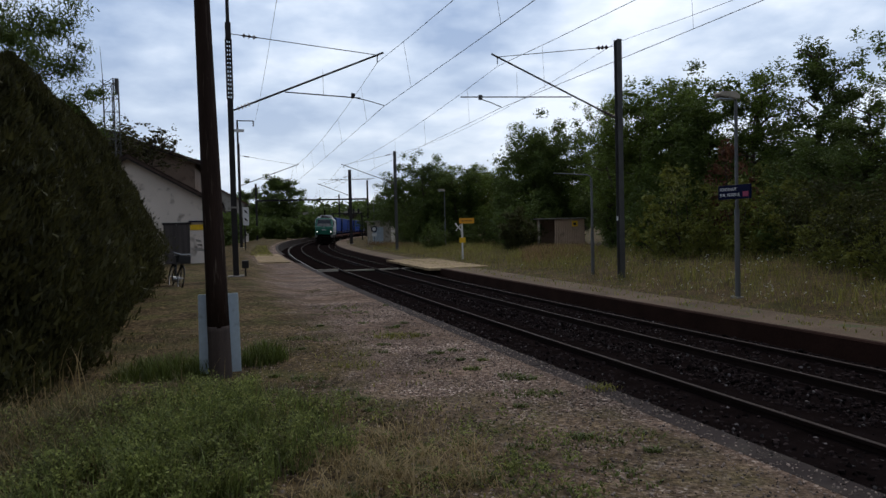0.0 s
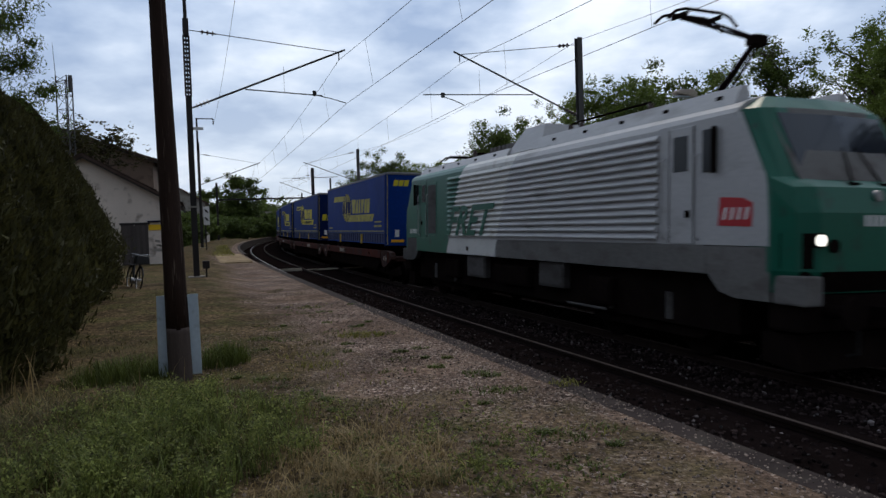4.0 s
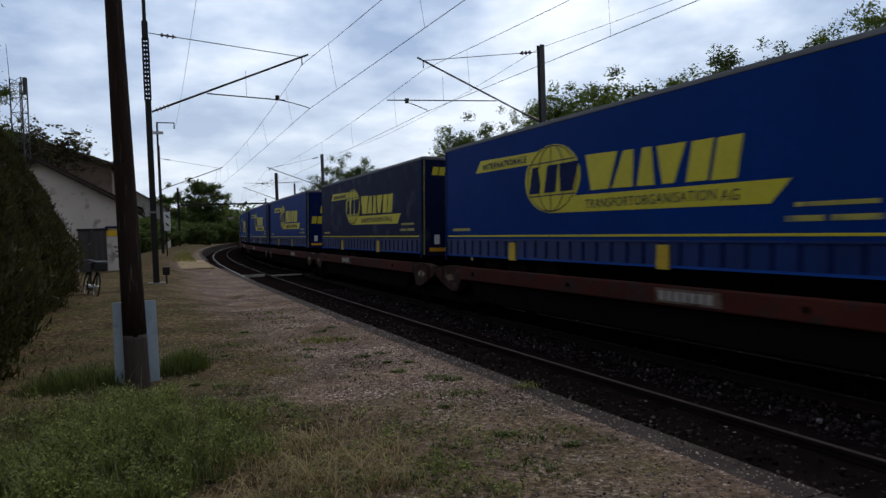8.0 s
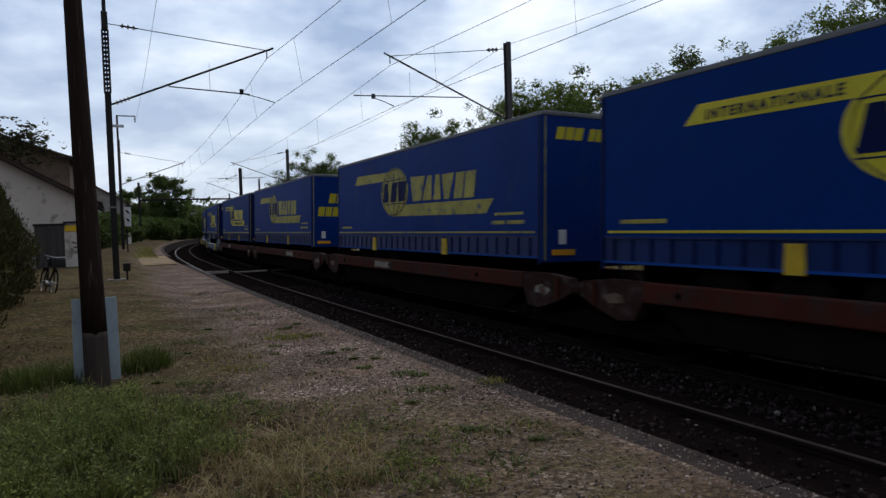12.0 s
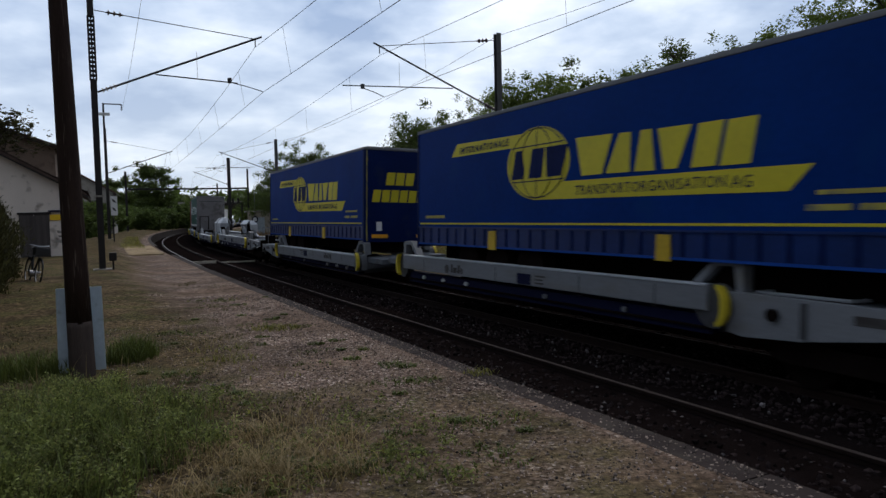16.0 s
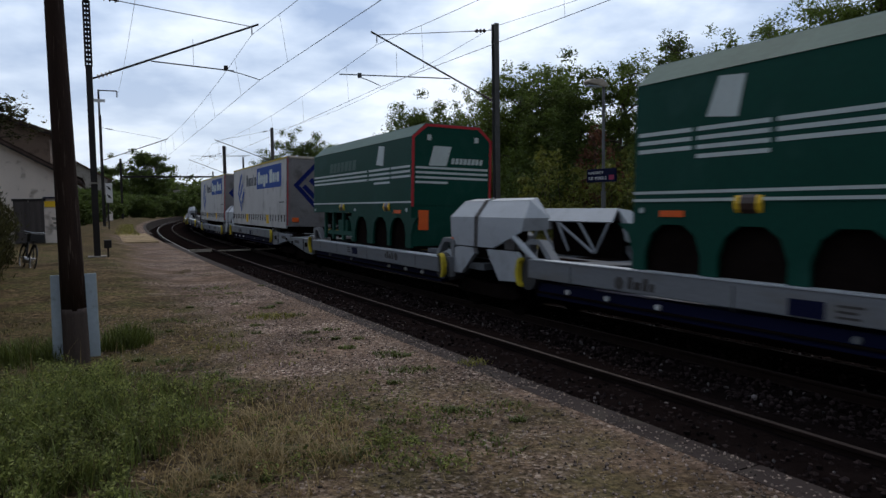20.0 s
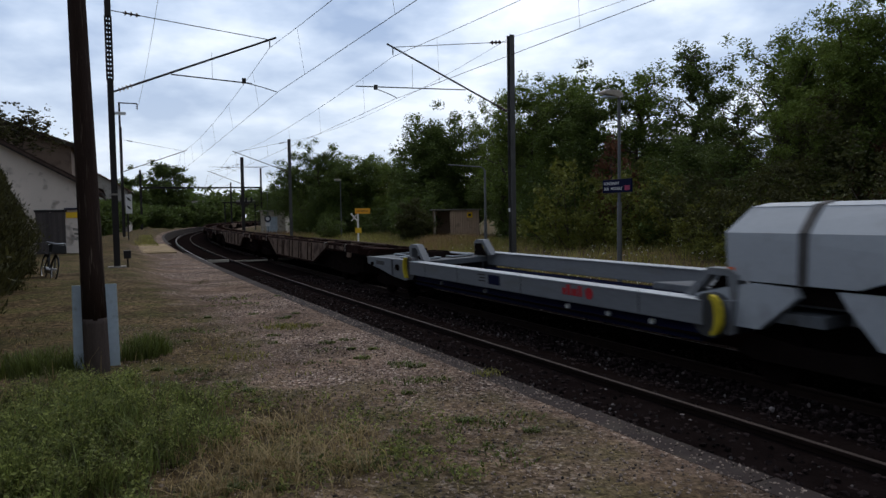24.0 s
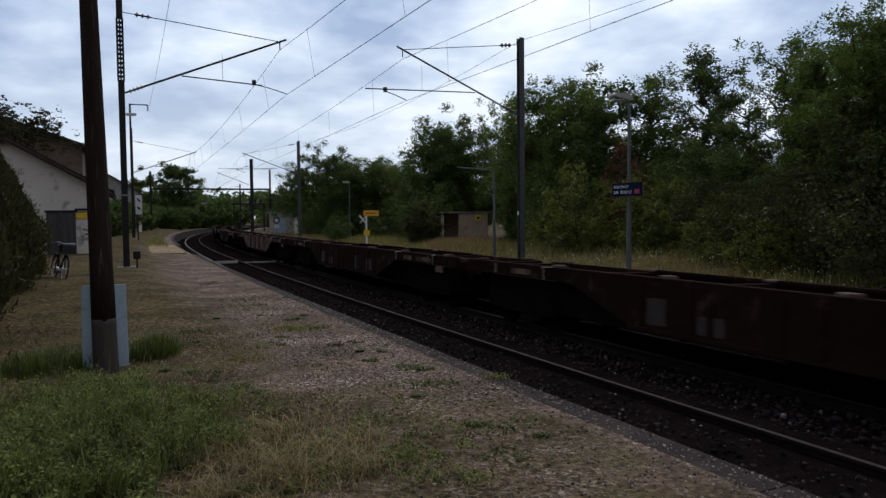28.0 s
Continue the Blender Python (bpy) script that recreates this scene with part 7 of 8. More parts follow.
def container_wagon(belly):
    """Empty rusty container flat, 20 m, with a fish-belly sill."""
    e = hold("container_flat", None, "empty rust-brown container flat wagon with a deep belly sill", "freight wagon", "empty container flats")
    for sx in (-1, 1):
        x = sorted((sx * 1.2, sx * 1.32))
        part("sole_bar", box(x[0], x[1], -9.7, 9.7, 1.16, 1.43 if sx > 0 else 1.34, 0.015), "rust", e)
        xb = sorted((sx * 1.2, sx * 1.328))
        part("belly_plate", prism([(-6.0, 1.37), (-5.6, 1.22), (-3.7, 0.56), (3.7, 0.56), (5.6, 1.22), (6.0, 1.37)], xb[0], xb[1]), belly, e, "rusted belly plate")
        for y in (-3.4, -2.3, -1.9, -0.7, -0.1, 1.2, 1.6, 2.8, 3.45) if sx > 0 else ():
            part("stiffener", box(1.32, 1.352, y - 0.055, y + 0.055, 0.60, 1.34), "rust", e)
        xf = sorted((sx * 1.25, sx * 1.36))
        part("belly_flange", box(xf[0], xf[1], -3.7, 3.7, 0.52, 0.58), "rust", e)
        for y in (-9.0, -5.9, -2.9, 0.2, 2.9, 6.0, 9.1):
            xs = sorted((sx * 1.12, sx * 1.345))
            part("twist_lock", box(xs[0], xs[1], y - 0.12, y + 0.12, 1.42 if sx > 0 else 1.33, 1.48 if sx > 0 else 1.38, 0.02), "rust_pale", e)
        xm = sorted((sx * 1.318, sx * 1.325))
        for y, w in ((7.6, 0.5), (6.4, 0.3), (-7.2, 0.4)):
            part("data_bar", box(xm[0], xm[1], y - w, y + w, 1.21, 1.33), "rust_pale", e)
        xp = sorted((sx * 1.326, sx * 1.332))
        for y, z, w, h in ((-3.05, 0.64, 0.36, 0.46), (-1.9, 0.62, 0.42, 0.3), (1.5, 0.62, 0.34, 0.5), (2.85, 0.66, 0.42, 0.4)) if sx > 0 and belly == "rust" else ():
            part("worn_patch", prism([(y - w * 0.62, z), (y + w * 0.66, z + 0.015), (y + w * 0.6, z + h), (y - w * 0.6, z + h * 0.96)], xp[0], xp[1]), "worn_grey", e, "pale patch of worn paint")
        for y, ln in ((5.4, 0.55), (8.2, 0.3), (-6.4, 0.4)) if sx > 0 else ():
            part("lock_lever", tube((sx * 1.335, y, 1.40), (sx * 1.36, y + ln, 1.43), 0.014, 0.014, 6), "pale_lever", e, "pale lock lever")
            part("lever_drop", tube((sx * 1.345, y + 0.08, 1.39), (sx * 1.345, y + 0.1, 1.16), 0.011, 0.011, 6), "pale_lever", e)
        for y in (-8.3, 7.9) if sx > 0 else ():
            part("rust_streak", box(xm[0], xm[1] - (0.002 if sx > 0 else 0.0), y - 0.05, y + 0.06, 1.18, 1.40), "rust_pale", e)
        part("foot_step", box(xm[0] - 0.02, xm[1] + 0.02, 8.5, 8.9, 0.98, 1.14), "rust_pale", e)
    for y in (-9.5, -5.9, -2.9, 0.2, 2.9, 6.0, 9.5):
        part("cross_beam", box(-1.2, 1.2, y - 0.12, y + 0.12, 1.1, 1.31), "rust", e)
    # block coloured black to carry the shade beneath the deck as well as the underframe
    part("underframe", box(-0.95, 0.95, -9.2, 9.2, 0.42, 1.1), "under", e, "black block for the underframe and the shade below the deck")
    part("centre_sill", box(-0.35, 0.35, -9.6, 9.6, 1.05, 1.3), "rust", e)
    part("brake_gear", box(-0.7, 0.9, -0.9, 0.6, 0.35, 0.8, 0.05), "under", e)
    for s2 in (-1, 1):
        bogie(e, s2 * 7.6)
        buffers(e, s2 * 9.6, s2, 1.05, "rust")
    return e


make_loco()
fresh = blue_trailer("blue", "logo", False, "blue curtain-sided semi-trailer with a bright yellow globe emblem")
single = blue_trailer("blue", "logo", True, "blue curtain-sided semi-trailer with one yellow line on its headboard")
faded = blue_trailer("blue_old", "logo_old", False, "sun-faded blue semi-trailer with a worn yellow emblem", False)
faded1 = blue_trailer("blue_old", "logo_old", True, "sun-faded blue semi-trailer with a torn yellow emblem", False)
night = blue_trailer("blue_night", "logo", True, "grimy navy semi-trailer with a yellow globe emblem")
used = set()


def put(proto, u, turned=0.0):
    if proto.name in used:
        proto = copy_thing(proto, Matrix())
    used.add(proto.name)
    return place(proto, u, turned)


half = LEN / 2
fronts = []
for k in range(8):
    fronts += [55.4 + 32.86 * k, 72.8 + 32.86 * k]
fronts = fronts[:15]
KIND = [faded1, fresh, single, fresh, night, fresh, night, fresh, single, fresh, faded1, fresh, faded1, faded, single]
for u0, proto in zip(fronts, KIND):
    put(proto, u0 + half)
for u0, proto in zip((302.9, 318.4, 336.0, 351.4, 369.1), (single, single, fresh, single, fresh)):
    put(proto, u0 + half)
put(green_trailer(), 419.3 + half)
greyt = grey_trailer()
for u0 in (436.7, 485.5, 502.9):
    put(greyt, u0 + half)
put(glass_trailer((-3.75, -2.3, -0.85), -1, True), 458.9)
put(glass_trailer((3.65, 2.3, 0.65), 1, False), 476.8)
lead, trail = pocket_wagon(-2.5), pocket_wagon(1.45)
for k in range(15):
    put(lead if k % 2 == 0 else trail, (62.4 if k % 2 == 0 else 78.85) + 32.86 * (k // 2))
JOINTS = [334.0, 367.6, 401.9, 434.9, 468.2, 501.1, 534.2, 567.2]
sw, sw_red = silver_wagon("loco_skirt"), silver_wagon("red_logo")
for j in JOINTS:
    put(sw, j - 8.25, 0)
    put(sw_red if j == JOINTS[-1] else sw, j + 8.25, 180.0)
put(sw, 309.6, 180.0)


def coupling_platform():
    """Brake gear and hand rails over the coupling of two lorry wagons."""
    e = hold("coupling_platform", None, "grimy grey brake platform with hand rails between two wagons", "wagon gear")
    part("beam", box(-1.15, 1.15, -1.0, 0.9, 0.86, 1.06, 0.02), "under", e, "black head beam")
    for y in (-0.75, 0.65):
        part("hand_rail", path([(1.1, y, 1.05), (1.1, y, 1.95), (-1.1, y, 1.95), (-1.1, y, 1.05)], 0.02, 6), "silver", e, "thin grey hand rail")
        part("rail_bar", tube((-1.1, y, 1.55), (1.1, y, 1.55), 0.015, 0.015, 6), "silver", e)
    part("valve_box", box(0.55, 1.0, -0.6, -0.2, 1.05, 1.55, 0.02), "under", e, "black valve box")
    part("valve_box", box(0.1, 0.45, 0.1, 0.5, 1.05, 1.4, 0.02), "silver", e)
    for y, z in ((-0.35, 0.62), (0.25, 0.55), (0.7, 0.66)):
        part("lever", box(1.12, 1.2, y - 0.05, y + 0.05, z, 1.08, 0.01), "loco_skirt", e)
        part("lever_foot", box(1.1, 1.24, y - 0.11, y + 0.11, z - 0.05, z + 0.03, 0.01), "under", e)
    return e


put(coupling_platform(), 384.8)
hd = axle_hood()
for k in (0, 2, 3, 4, 5, 6, 7):
    put(hd, JOINTS[k])
cw, cw2 = container_wagon("rust_pale"), container_wagon("rust")
for k in range(11):
    put(cw if k < 2 or k == 6 else cw2, 594.4 + 20.0 * k)


# ---- plants ----
def leaf_mesh(name, centres, rng, size, material, flat=0.4, n_per=60, droop=0.0, core=0.0, slender=1.0):
    """Many small creased leaves in clumps round the centres (place, radius)."""
    verts, faces = [], []
    for c, r, k in centres:
        n = max(4, int(n_per * k))
        d = rng.normal(size=(n, 3))
        d /= np.linalg.norm(d, axis=1)[:, None] + 1e-9
        rad = r * rng.random(n) ** 0.45
        inner = rng.random(n) < core
        rad[inner] *= 0.45
        p = np.array(c) + d * rad[:, None] * np.array((1, 1, 0.8))
        for i in range(n):
            a = rng.normal(size=3)
            a[2] = a[2] * flat - droop
            a /= np.linalg.norm(a) + 1e-9
            b = np.cross(a, rng.normal(size=3))
            b /= np.linalg.norm(b) + 1e-9
            s = size * (0.55 + 0.9 * rng.random()) * (1.7 if inner[i] else 1.0)
            w = s * (0.35 + 0.25 * rng.random()) * slender
            m = np.cross(a, b) * s * 0.15
            q = len(verts)
            verts += [p[i] - a * s * 0.5, p[i] + b * w * 0.5 + m, p[i] + a * s * 0.5, p[i] - b * w * 0.5 + m]
            faces += [(q, q + 1, q + 2), (q, q + 2, q + 3)]
    me = bpy.data.meshes.new(name)
    me.from_pydata([tuple(v) for v in verts], [], faces)
    me.materials.append(M[material])
    return me


def limb(bm, p0, p1, r0, r1, rng, bend=0.12, n=4):
    """A bent tapering limb; returns the points along it."""
    p0, p1 = Vector(p0), Vector(p1)
    length = (p1 - p0).length
    pts = []
    for i in range(n + 1):
        k = i / n
        p = p0.lerp(p1, k)
        if 0 < i < n:
            p += Vector(rng.normal(size=3)) * bend * length * 0.35
        pts.append(p)
    for i in range(n):
        tube(pts[i], pts[i + 1], r0 + (r1 - r0) * i / n, r0 + (r1 - r0) * (i + 1) / n, 7, bm, False)
    return pts


def tree_proto(seed, height, width, material, leaf=0.2, crown_from=0.25, density=1.0, slim=1.0, label="", category="tree", flat=0.5, gaps=0.0, n_limbs=16, core=0.14, slender=1.0):
    rng = np.random.default_rng(seed)
    e = hold("tree", None, label, category, "line of trees behind the far platform")
    bm = bmesh.new()
    top = Vector((rng.normal() * 0.3, rng.normal() * 0.3, height * 0.93))
    trunk = limb(bm, (0, 0, -0.3), top, 0.02 * height * 0.9, 0.02, rng, 0.06, 8)
    centres = []
    for i in range(n_limbs):
        k = crown_from + (0.97 - crown_from) * (i + 0.5) / n_limbs
        base = trunk[0].lerp(trunk[-1], k)
        a = i * 2.4 + rng.normal() * 0.5
        prof = math.sin(math.pi * min(1.0, max(0.05, (k - crown_from * 0.55) / (1.06 - crown_from * 0.55)))) ** 0.6
        r = width * 0.5 * prof * (0.7 + 0.5 * rng.random()) * slim
        end = base + Vector((math.cos(a) * r, math.sin(a) * r, height * (0.05 + 0.09 * rng.random())))
        pts = limb(bm, base, end, 0.006 * height, 0.012, rng, 0.2, 4)
        if rng.random() < gaps:
            continue
        for j, q in enumerate(pts[1:]):
            cr = width * (0.10 + 0.075 * rng.random()) * (1.0 if j else 0.8)
            centres.append((tuple(q), cr, density))
            for _ in range(2):
                o = Vector(rng.normal(size=3)) * width * 0.11
                centres.append((tuple(q + o), cr * 0.75, density * 0.6))
    for _ in range(3):
        centres.append((tuple(trunk[-1] + Vector(rng.normal(size=3)) * width * 0.05), width * 0.1, density * 0.8))
    part("trunk", bm, "bark", e, "grey-brown trunk and limbs")
    o = new("crown", leaf_mesh("crown", centres, rng, leaf, material, flat, core=core, slender=slender))
    o.parent = e
    return e


def bush_proto(seed, height, width, material, leaf=0.16, label="", density=1.0, category="bush", group="bushes by the line"):
    rng = np.random.default_rng(seed)
    e = hold("bush", None, label, category, group)
    bm = bmesh.new()
    centres = []
    for i in range(15):
        a = i * 2.4
        r = width * 0.5 * math.sqrt((i + 0.5) / 15)
        h = height * (0.92 - 0.55 * (r / (width * 0.5)) ** 2) * (0.75 + 0.35 * rng.random())
        end = Vector((math.cos(a) * r, math.sin(a) * r, h))
        pts = limb(bm, (math.cos(a) * r * 0.3, math.sin(a) * r * 0.3, -0.1), end, 0.03, 0.008, rng, 0.15, 4)
        for q in pts[1:]:
            centres.append((tuple(q), width * (0.11 + 0.06 * rng.random()), density))
    part("woody_frame", bm, "bark", e)
    o = new("foliage", leaf_mesh("foliage", centres, rng, leaf, material, 0.6, core=0.16))
    o.parent = e
    return e


def conifer_proto(seed, height, width, label):
    """Dense clipped-grown conifer of the hedge, leafy to the ground."""
    rng = np.random.default_rng(seed)
    e = hold("hedge_conifer", None, label, "conifer", "conifer hedge")
    bm = bmesh.new()
    limb(bm, (0, 0, -0.2), (0, 0, height * 0.92), 0.12, 0.02, rng, 0.02, 6)
    verts, faces = [], []
    N = 46000
    for i in range(N):
        k = rng.random() ** 0.85
        z = height * k
        prof = (1 - k ** 1.8) ** 0.7 * (0.9 + 0.1 * math.sin(k * 3.0 + 0.5))
        a = rng.random() * 2 * math.pi
        lump = 1 + 0.26 * noise.noise(Vector((math.cos(a) * 2.0, math.sin(a) * 2.0, z * 0.8 + seed))) + 0.15 * noise.noise(Vector((math.cos(a) * 5.0, math.sin(a) * 5.0, z * 2.0 + seed)))
        r = width * 0.5 * prof * lump * (0.72 + 0.32 * rng.random() ** 0.5) * (1.0 if rng.random() < 0.93 else 1.05 + 0.1 * rng.random())
        p = np.array((r * math.cos(a), r * math.sin(a), z))
        out = np.array((math.cos(a) * 0.6, math.sin(a) * 0.6, 1.1)) + rng.normal(size=3) * 0.45
        out /= np.linalg.norm(out)
        b = np.cross(out, rng.normal(size=3))
        b /= np.linalg.norm(b) + 1e-9
        s, w = 0.07 + 0.11 * rng.random(), 0.012 + 0.016 * rng.random()
        q = len(verts)
        verts += [p - out * s * 0.5 + b * w, p + out * s * 0.5, p - out * s * 0.5 - b * w]
        faces.append((q, q + 1, q + 2))
    me = bpy.data.meshes.new("foliage")
    me.from_pydata([tuple(v) for v in verts], [], faces)
    me.materials.append(M["conifer"])
    part("trunk", bm, "bark", e)
    # inner mass of old twigs, seen as darkness between the sprays
    core = bmesh.new()
    rings = []
    for i in range(9):
        k = i / 8 * 0.96
        prof = (1 - k ** 1.8) ** 0.7 * 0.66
        rings.append([core.verts.new((width * 0.5 * prof * math.cos(j * math.pi / 6), width * 0.5 * prof * math.sin(j * math.pi / 6), height * k)) for j in range(12)])
    for a, b in zip(rings, rings[1:]):
        for j in range(12):
            core.faces.new((a[j], a[(j + 1) % 12], b[(j + 1) % 12], b[j]))
    core.faces.new(rings[-1])
    core.faces.new(rings[0][::-1])
    part("inner_crown", core, "conifer", e)
    o = new("foliage", me)
    o.parent = e
    return e


planted = set()


def plant(proto, x, y, z, size, turn, label=""):
    m = pose(x, y, z, 0, 0, turn) @ Matrix.Diagonal((size[0], size[0], size[1], 1))
    if proto.name in planted:
        proto = copy_thing(proto, Matrix())
    planted.add(proto.name)
    proto.matrix_basis = m
    if label:
        proto["label"] = label
    return proto


broad = tree_proto(11, 10, 6.4, "leaf", 0.17, 0.18, 2.5, 1.0, "broad green tree with dense small leaves")
airy = tree_proto(12, 11, 5.0, "leaf", 0.16, 0.25, 1.4, 0.85, "airy green poplar with gaps in its crown", gaps=0.28, n_limbs=20, core=0.03)
dark = tree_proto(13, 9, 6.8, "leaf_dark", 0.18, 0.12, 2.8, 1.05, "dark round-headed tree of the wood")
slim_t = tree_proto(14, 11, 3.6, "leaf_dark", 0.15, 0.22, 1.5, 0.9, "slim upright tree with a ragged crown", gaps=0.25, n_limbs=20, core=0.03)
light = tree_proto(15, 8.5, 6.2, "leaf_light", 0.19, 0.15, 1.7, 1.0, "yellow-green leafy tree of the wood")

near_t = tree_proto(17, 9, 6.4, "leaf_deep", 0.14, 0.12, 3.0, 1.0, "broad green tree with fine leaves at the edge of the wood", gaps=0.18, n_limbs=20)
near_slim = tree_proto(18, 10, 3.7, "leaf", 0.14, 0.16, 2.0, 0.95, "tall feathery tree at the edge of the wood", gaps=0.22, n_limbs=24, core=0.05, flat=0.9, slender=0.8)
# the wood behind the far platform: tree, x, y, top, width factor
WOOD = [
    (airy, 11.1, 46.7, 10.6, 0.9), (broad, 12.5, 43.2, 10.6, 1.0), (broad, 14.1, 40.6, 10.0, 0.95), (dark, 15.0, 38.2, 9.2, 1.0), (airy, 16.1, 36.6, 10.3, 1.15),
    (dark, 16.5, 34.2, 6.4, 0.9), (slim_t, 17.4, 32.8, 11.2, 1.05), (slim_t, 18.6, 33.0, 9.9, 0.9), (dark, 16.9, 29.6, 5.3, 1.2), (airy, 16.6, 24.5, 9.8, 0.9), (slim_t, 15.6, 26.2, 7.2, 1.35), (slim_t, 17.4, 25.3, 8.6, 0.95),
    (near_slim, 15.9, 21.8, 8.3, 1.0), (near_slim, 16.9, 21.7, 8.6, 1.05), (near_slim, 15.2, 18.9, 8.7, 1.0), (near_slim, 16.1, 18.4, 9.3, 1.1), (near_t, 17.4, 22.8, 6.2, 1.1), (near_t, 16.0, 19.6, 6.2, 1.15), (broad, 19.9, 34.7, 5.4, 1.0), (dark, 18.6, 43.2, 6.8, 1.1), (broad, 17.0, 46.0, 7.6, 1.0),
    (airy, 12.8, 64.0, 11.0, 0.8), (dark, 10.6, 68.0, 12.2, 1.0), (dark, 9.0, 67.2, 11.2, 0.95), (broad, 10.4, 71.5, 11.6, 0.9), (broad, 15.0, 62.0, 10.0, 1.1), (dark, 11.5, 74.0, 9.6, 1.1), (broad, 15.5, 53.5, 9.4, 1.1),
    (broad, 6.5, 74.7, 8.7, 1.1), (dark, 9.9, 74.0, 9.2, 1.1), (broad, 3.7, 79.9, 9.5, 1.1), (dark, 2.0, 78.0, 8.6, 1.1), (light, 5.0, 82.5, 8.8, 1.1), (broad, 0.9, 85.0, 9.8, 1.1), (dark, -2.6, 80.0, 10.6, 0.8), (dark, -0.6, 90.0, 9.0, 1.1), (dark, -4.4, 92.0, 9.6, 1.1),
    (broad, 6.0, 86.0, 8.6, 1.2), (dark, 12.5, 67.0, 8.6, 1.2), (dark, -8.1, 113.0, 7.8, 1.2), (broad, -4.0, 106.0, 8.6, 1.2), (dark, -12.0, 132.0, 7.6, 1.2), (dark, -8.0, 128.0, 8.4, 1.3), (broad, -14.0, 150.0, 8.0, 1.3),
    (dark, 21.5, 27.0, 5.6, 1.2), (broad, 19.5, 21.5, 8.8, 1.2), (dark, 22.5, 38.0, 5.4, 1.2), (near_t, 17.0, 14.5, 8.6, 1.1), (near_t, 15.2, 11.0, 8.0, 1.0), (dark, 24.0, 31.0, 5.4, 1.3),
    (dark, 20.6, 46.0, 6.4, 1.3), (dark, 15.5, 58.0, 8.6, 1.3),
]
HGT = {near_t.name: 9.0, near_slim.name: 10.0, broad.name: 10.0, airy.name: 11.0, dark.name: 9.0, slim_t.name: 11.0, light.name: 8.5}
for i, (p, x, y, top, wf) in enumerate(WOOD):
    k = (top + 0.3) / HGT[p.name] * (0.93 - 0.05 * smooth(34, 24, y) - 0.06 * smooth(52, 60, y))
    plant(p, x, y, -0.35, (k * wf, k), (i * 77) % 360)

# shrubs along the foot of the wood
shrub = bush_proto(21, 4.0, 4.2, "leaf_light", 0.17, "yellow-green shrub at the edge of the wood", 1.0)
shrub2 = bush_proto(22, 3.6, 4.4, "leaf_dark", 0.17, "dark green shrub at the edge of the wood", 1.1)
far_shrub = bush_proto(24, 3.8, 4.4, "leaf_dark", 0.34, "dark green shrub along the outside of the bend", 1.1)
shrub3 = bush_proto(23, 4.0, 3.0, "leaf_rust", 0.17, "tall shrub with rust-tinged leaves", 0.8)
near_s = bush_proto(25, 3.7, 4.4, "leaf_deep", 0.095, "dense green shrub with fine leaves at the edge of the wood", 3.2)
round_bush = bush_proto(26, 4.1, 3.0, "leaf_deep", 0.15, "dense dark round bush beside the shelter", 2.6)
SHRUBS = [(round_bush, 5.6, 53.2, 1.0, 0.95), (shrub, 11.3, 33.2, 1.15, 1.2), (shrub, 13.3, 31.0, 1.0, 1.0), (shrub3, 13.9, 33.6, 1.0, 1.55), (shrub2, 15.2, 29.5, 1.1, 1.1), (near_s, 15.0, 26.2, 1.15, 1.25), (near_s, 14.9, 22.6, 1.1, 1.2),
          (near_s, 14.5, 19.2, 1.1, 1.3), (near_s, 14.0, 15.6, 1.1, 1.2), (shrub2, 11.9, 37.6, 1.1, 1.1), (shrub2, 12.6, 42.0, 1.0, 1.0), (shrub, 11.8, 40.6, 0.8, 0.8), 
          (shrub2, 6.2, 58.6, 1.15, 1.45), (shrub2, 8.9, 64.5, 1.1, 1.4), (shrub2, 3.6, 70.5, 1.0, 0.9), (shrub2, -0.75, 64.5, 0.68, 0.72), (shrub2, 0.5, 76.5, 1.2, 1.1),
          (shrub2, -3.5, 84.0, 1.1, 1.0), (shrub2, 12.0, 46.5, 1.1, 1.2), (shrub2, 6.0, 66.0, 1.0, 1.2), (shrub2, 16.2, 24.3, 1.2, 1.3), (shrub2, 17.0, 30.8, 1.2, 1.2), (shrub2, 12.6, 36.0, 1.1, 1.3), (shrub2, -7.2, 102.0, 1.0, 0.9),
          (shrub, 15.3, 33.4, 0.9, 1.2), (shrub, 13.9, 24.6, 0.8, 0.75), (shrub, 13.3, 20.6, 0.7, 0.62), (shrub3, 15.0, 17.9, 0.9, 1.1), (shrub, 14.6, 28.6, 0.9, 0.95), (shrub2, 14.8, 36.9, 1.2, 1.3), (shrub2, 13.6, 40.2, 1.2, 1.2)]
for i, (p, x, y, w, h) in enumerate(SHRUBS):
    plant(p, x, y, -0.35, (w, h), (i * 53) % 360)

# conifer hedge beside the path
thuja = conifer_proto(31, 4.9, 3.5, "dense dark conifer grown into a tall hedge")
thuja2 = conifer_proto(37, 4.75, 3.6, "dense dark conifer with brownish sprays in the hedge")
HEDGE = [(0, 9.0 + 1.3 * i, 13.1 - 0.25 * math.sin(i * 1.9) - 0.3 * smooth(4, 12, i), 1.02 + 0.05 * math.sin(i * 2.3) - 0.30 * smooth(8.5, 12.5, i)) for i in range(13)]
HEDGE += [(0, 10.0 + 3.6 * i, 14.9, 1.07) for i in range(4)]
for i, (_, s, off, k) in enumerate(HEDGE):
    p = at(s, off)
    plant((thuja, thuja2)[i % 2], p.x, p.y, ground_z(s, off) - 0.05, (k * 1.0, k), (i * 61) % 360)

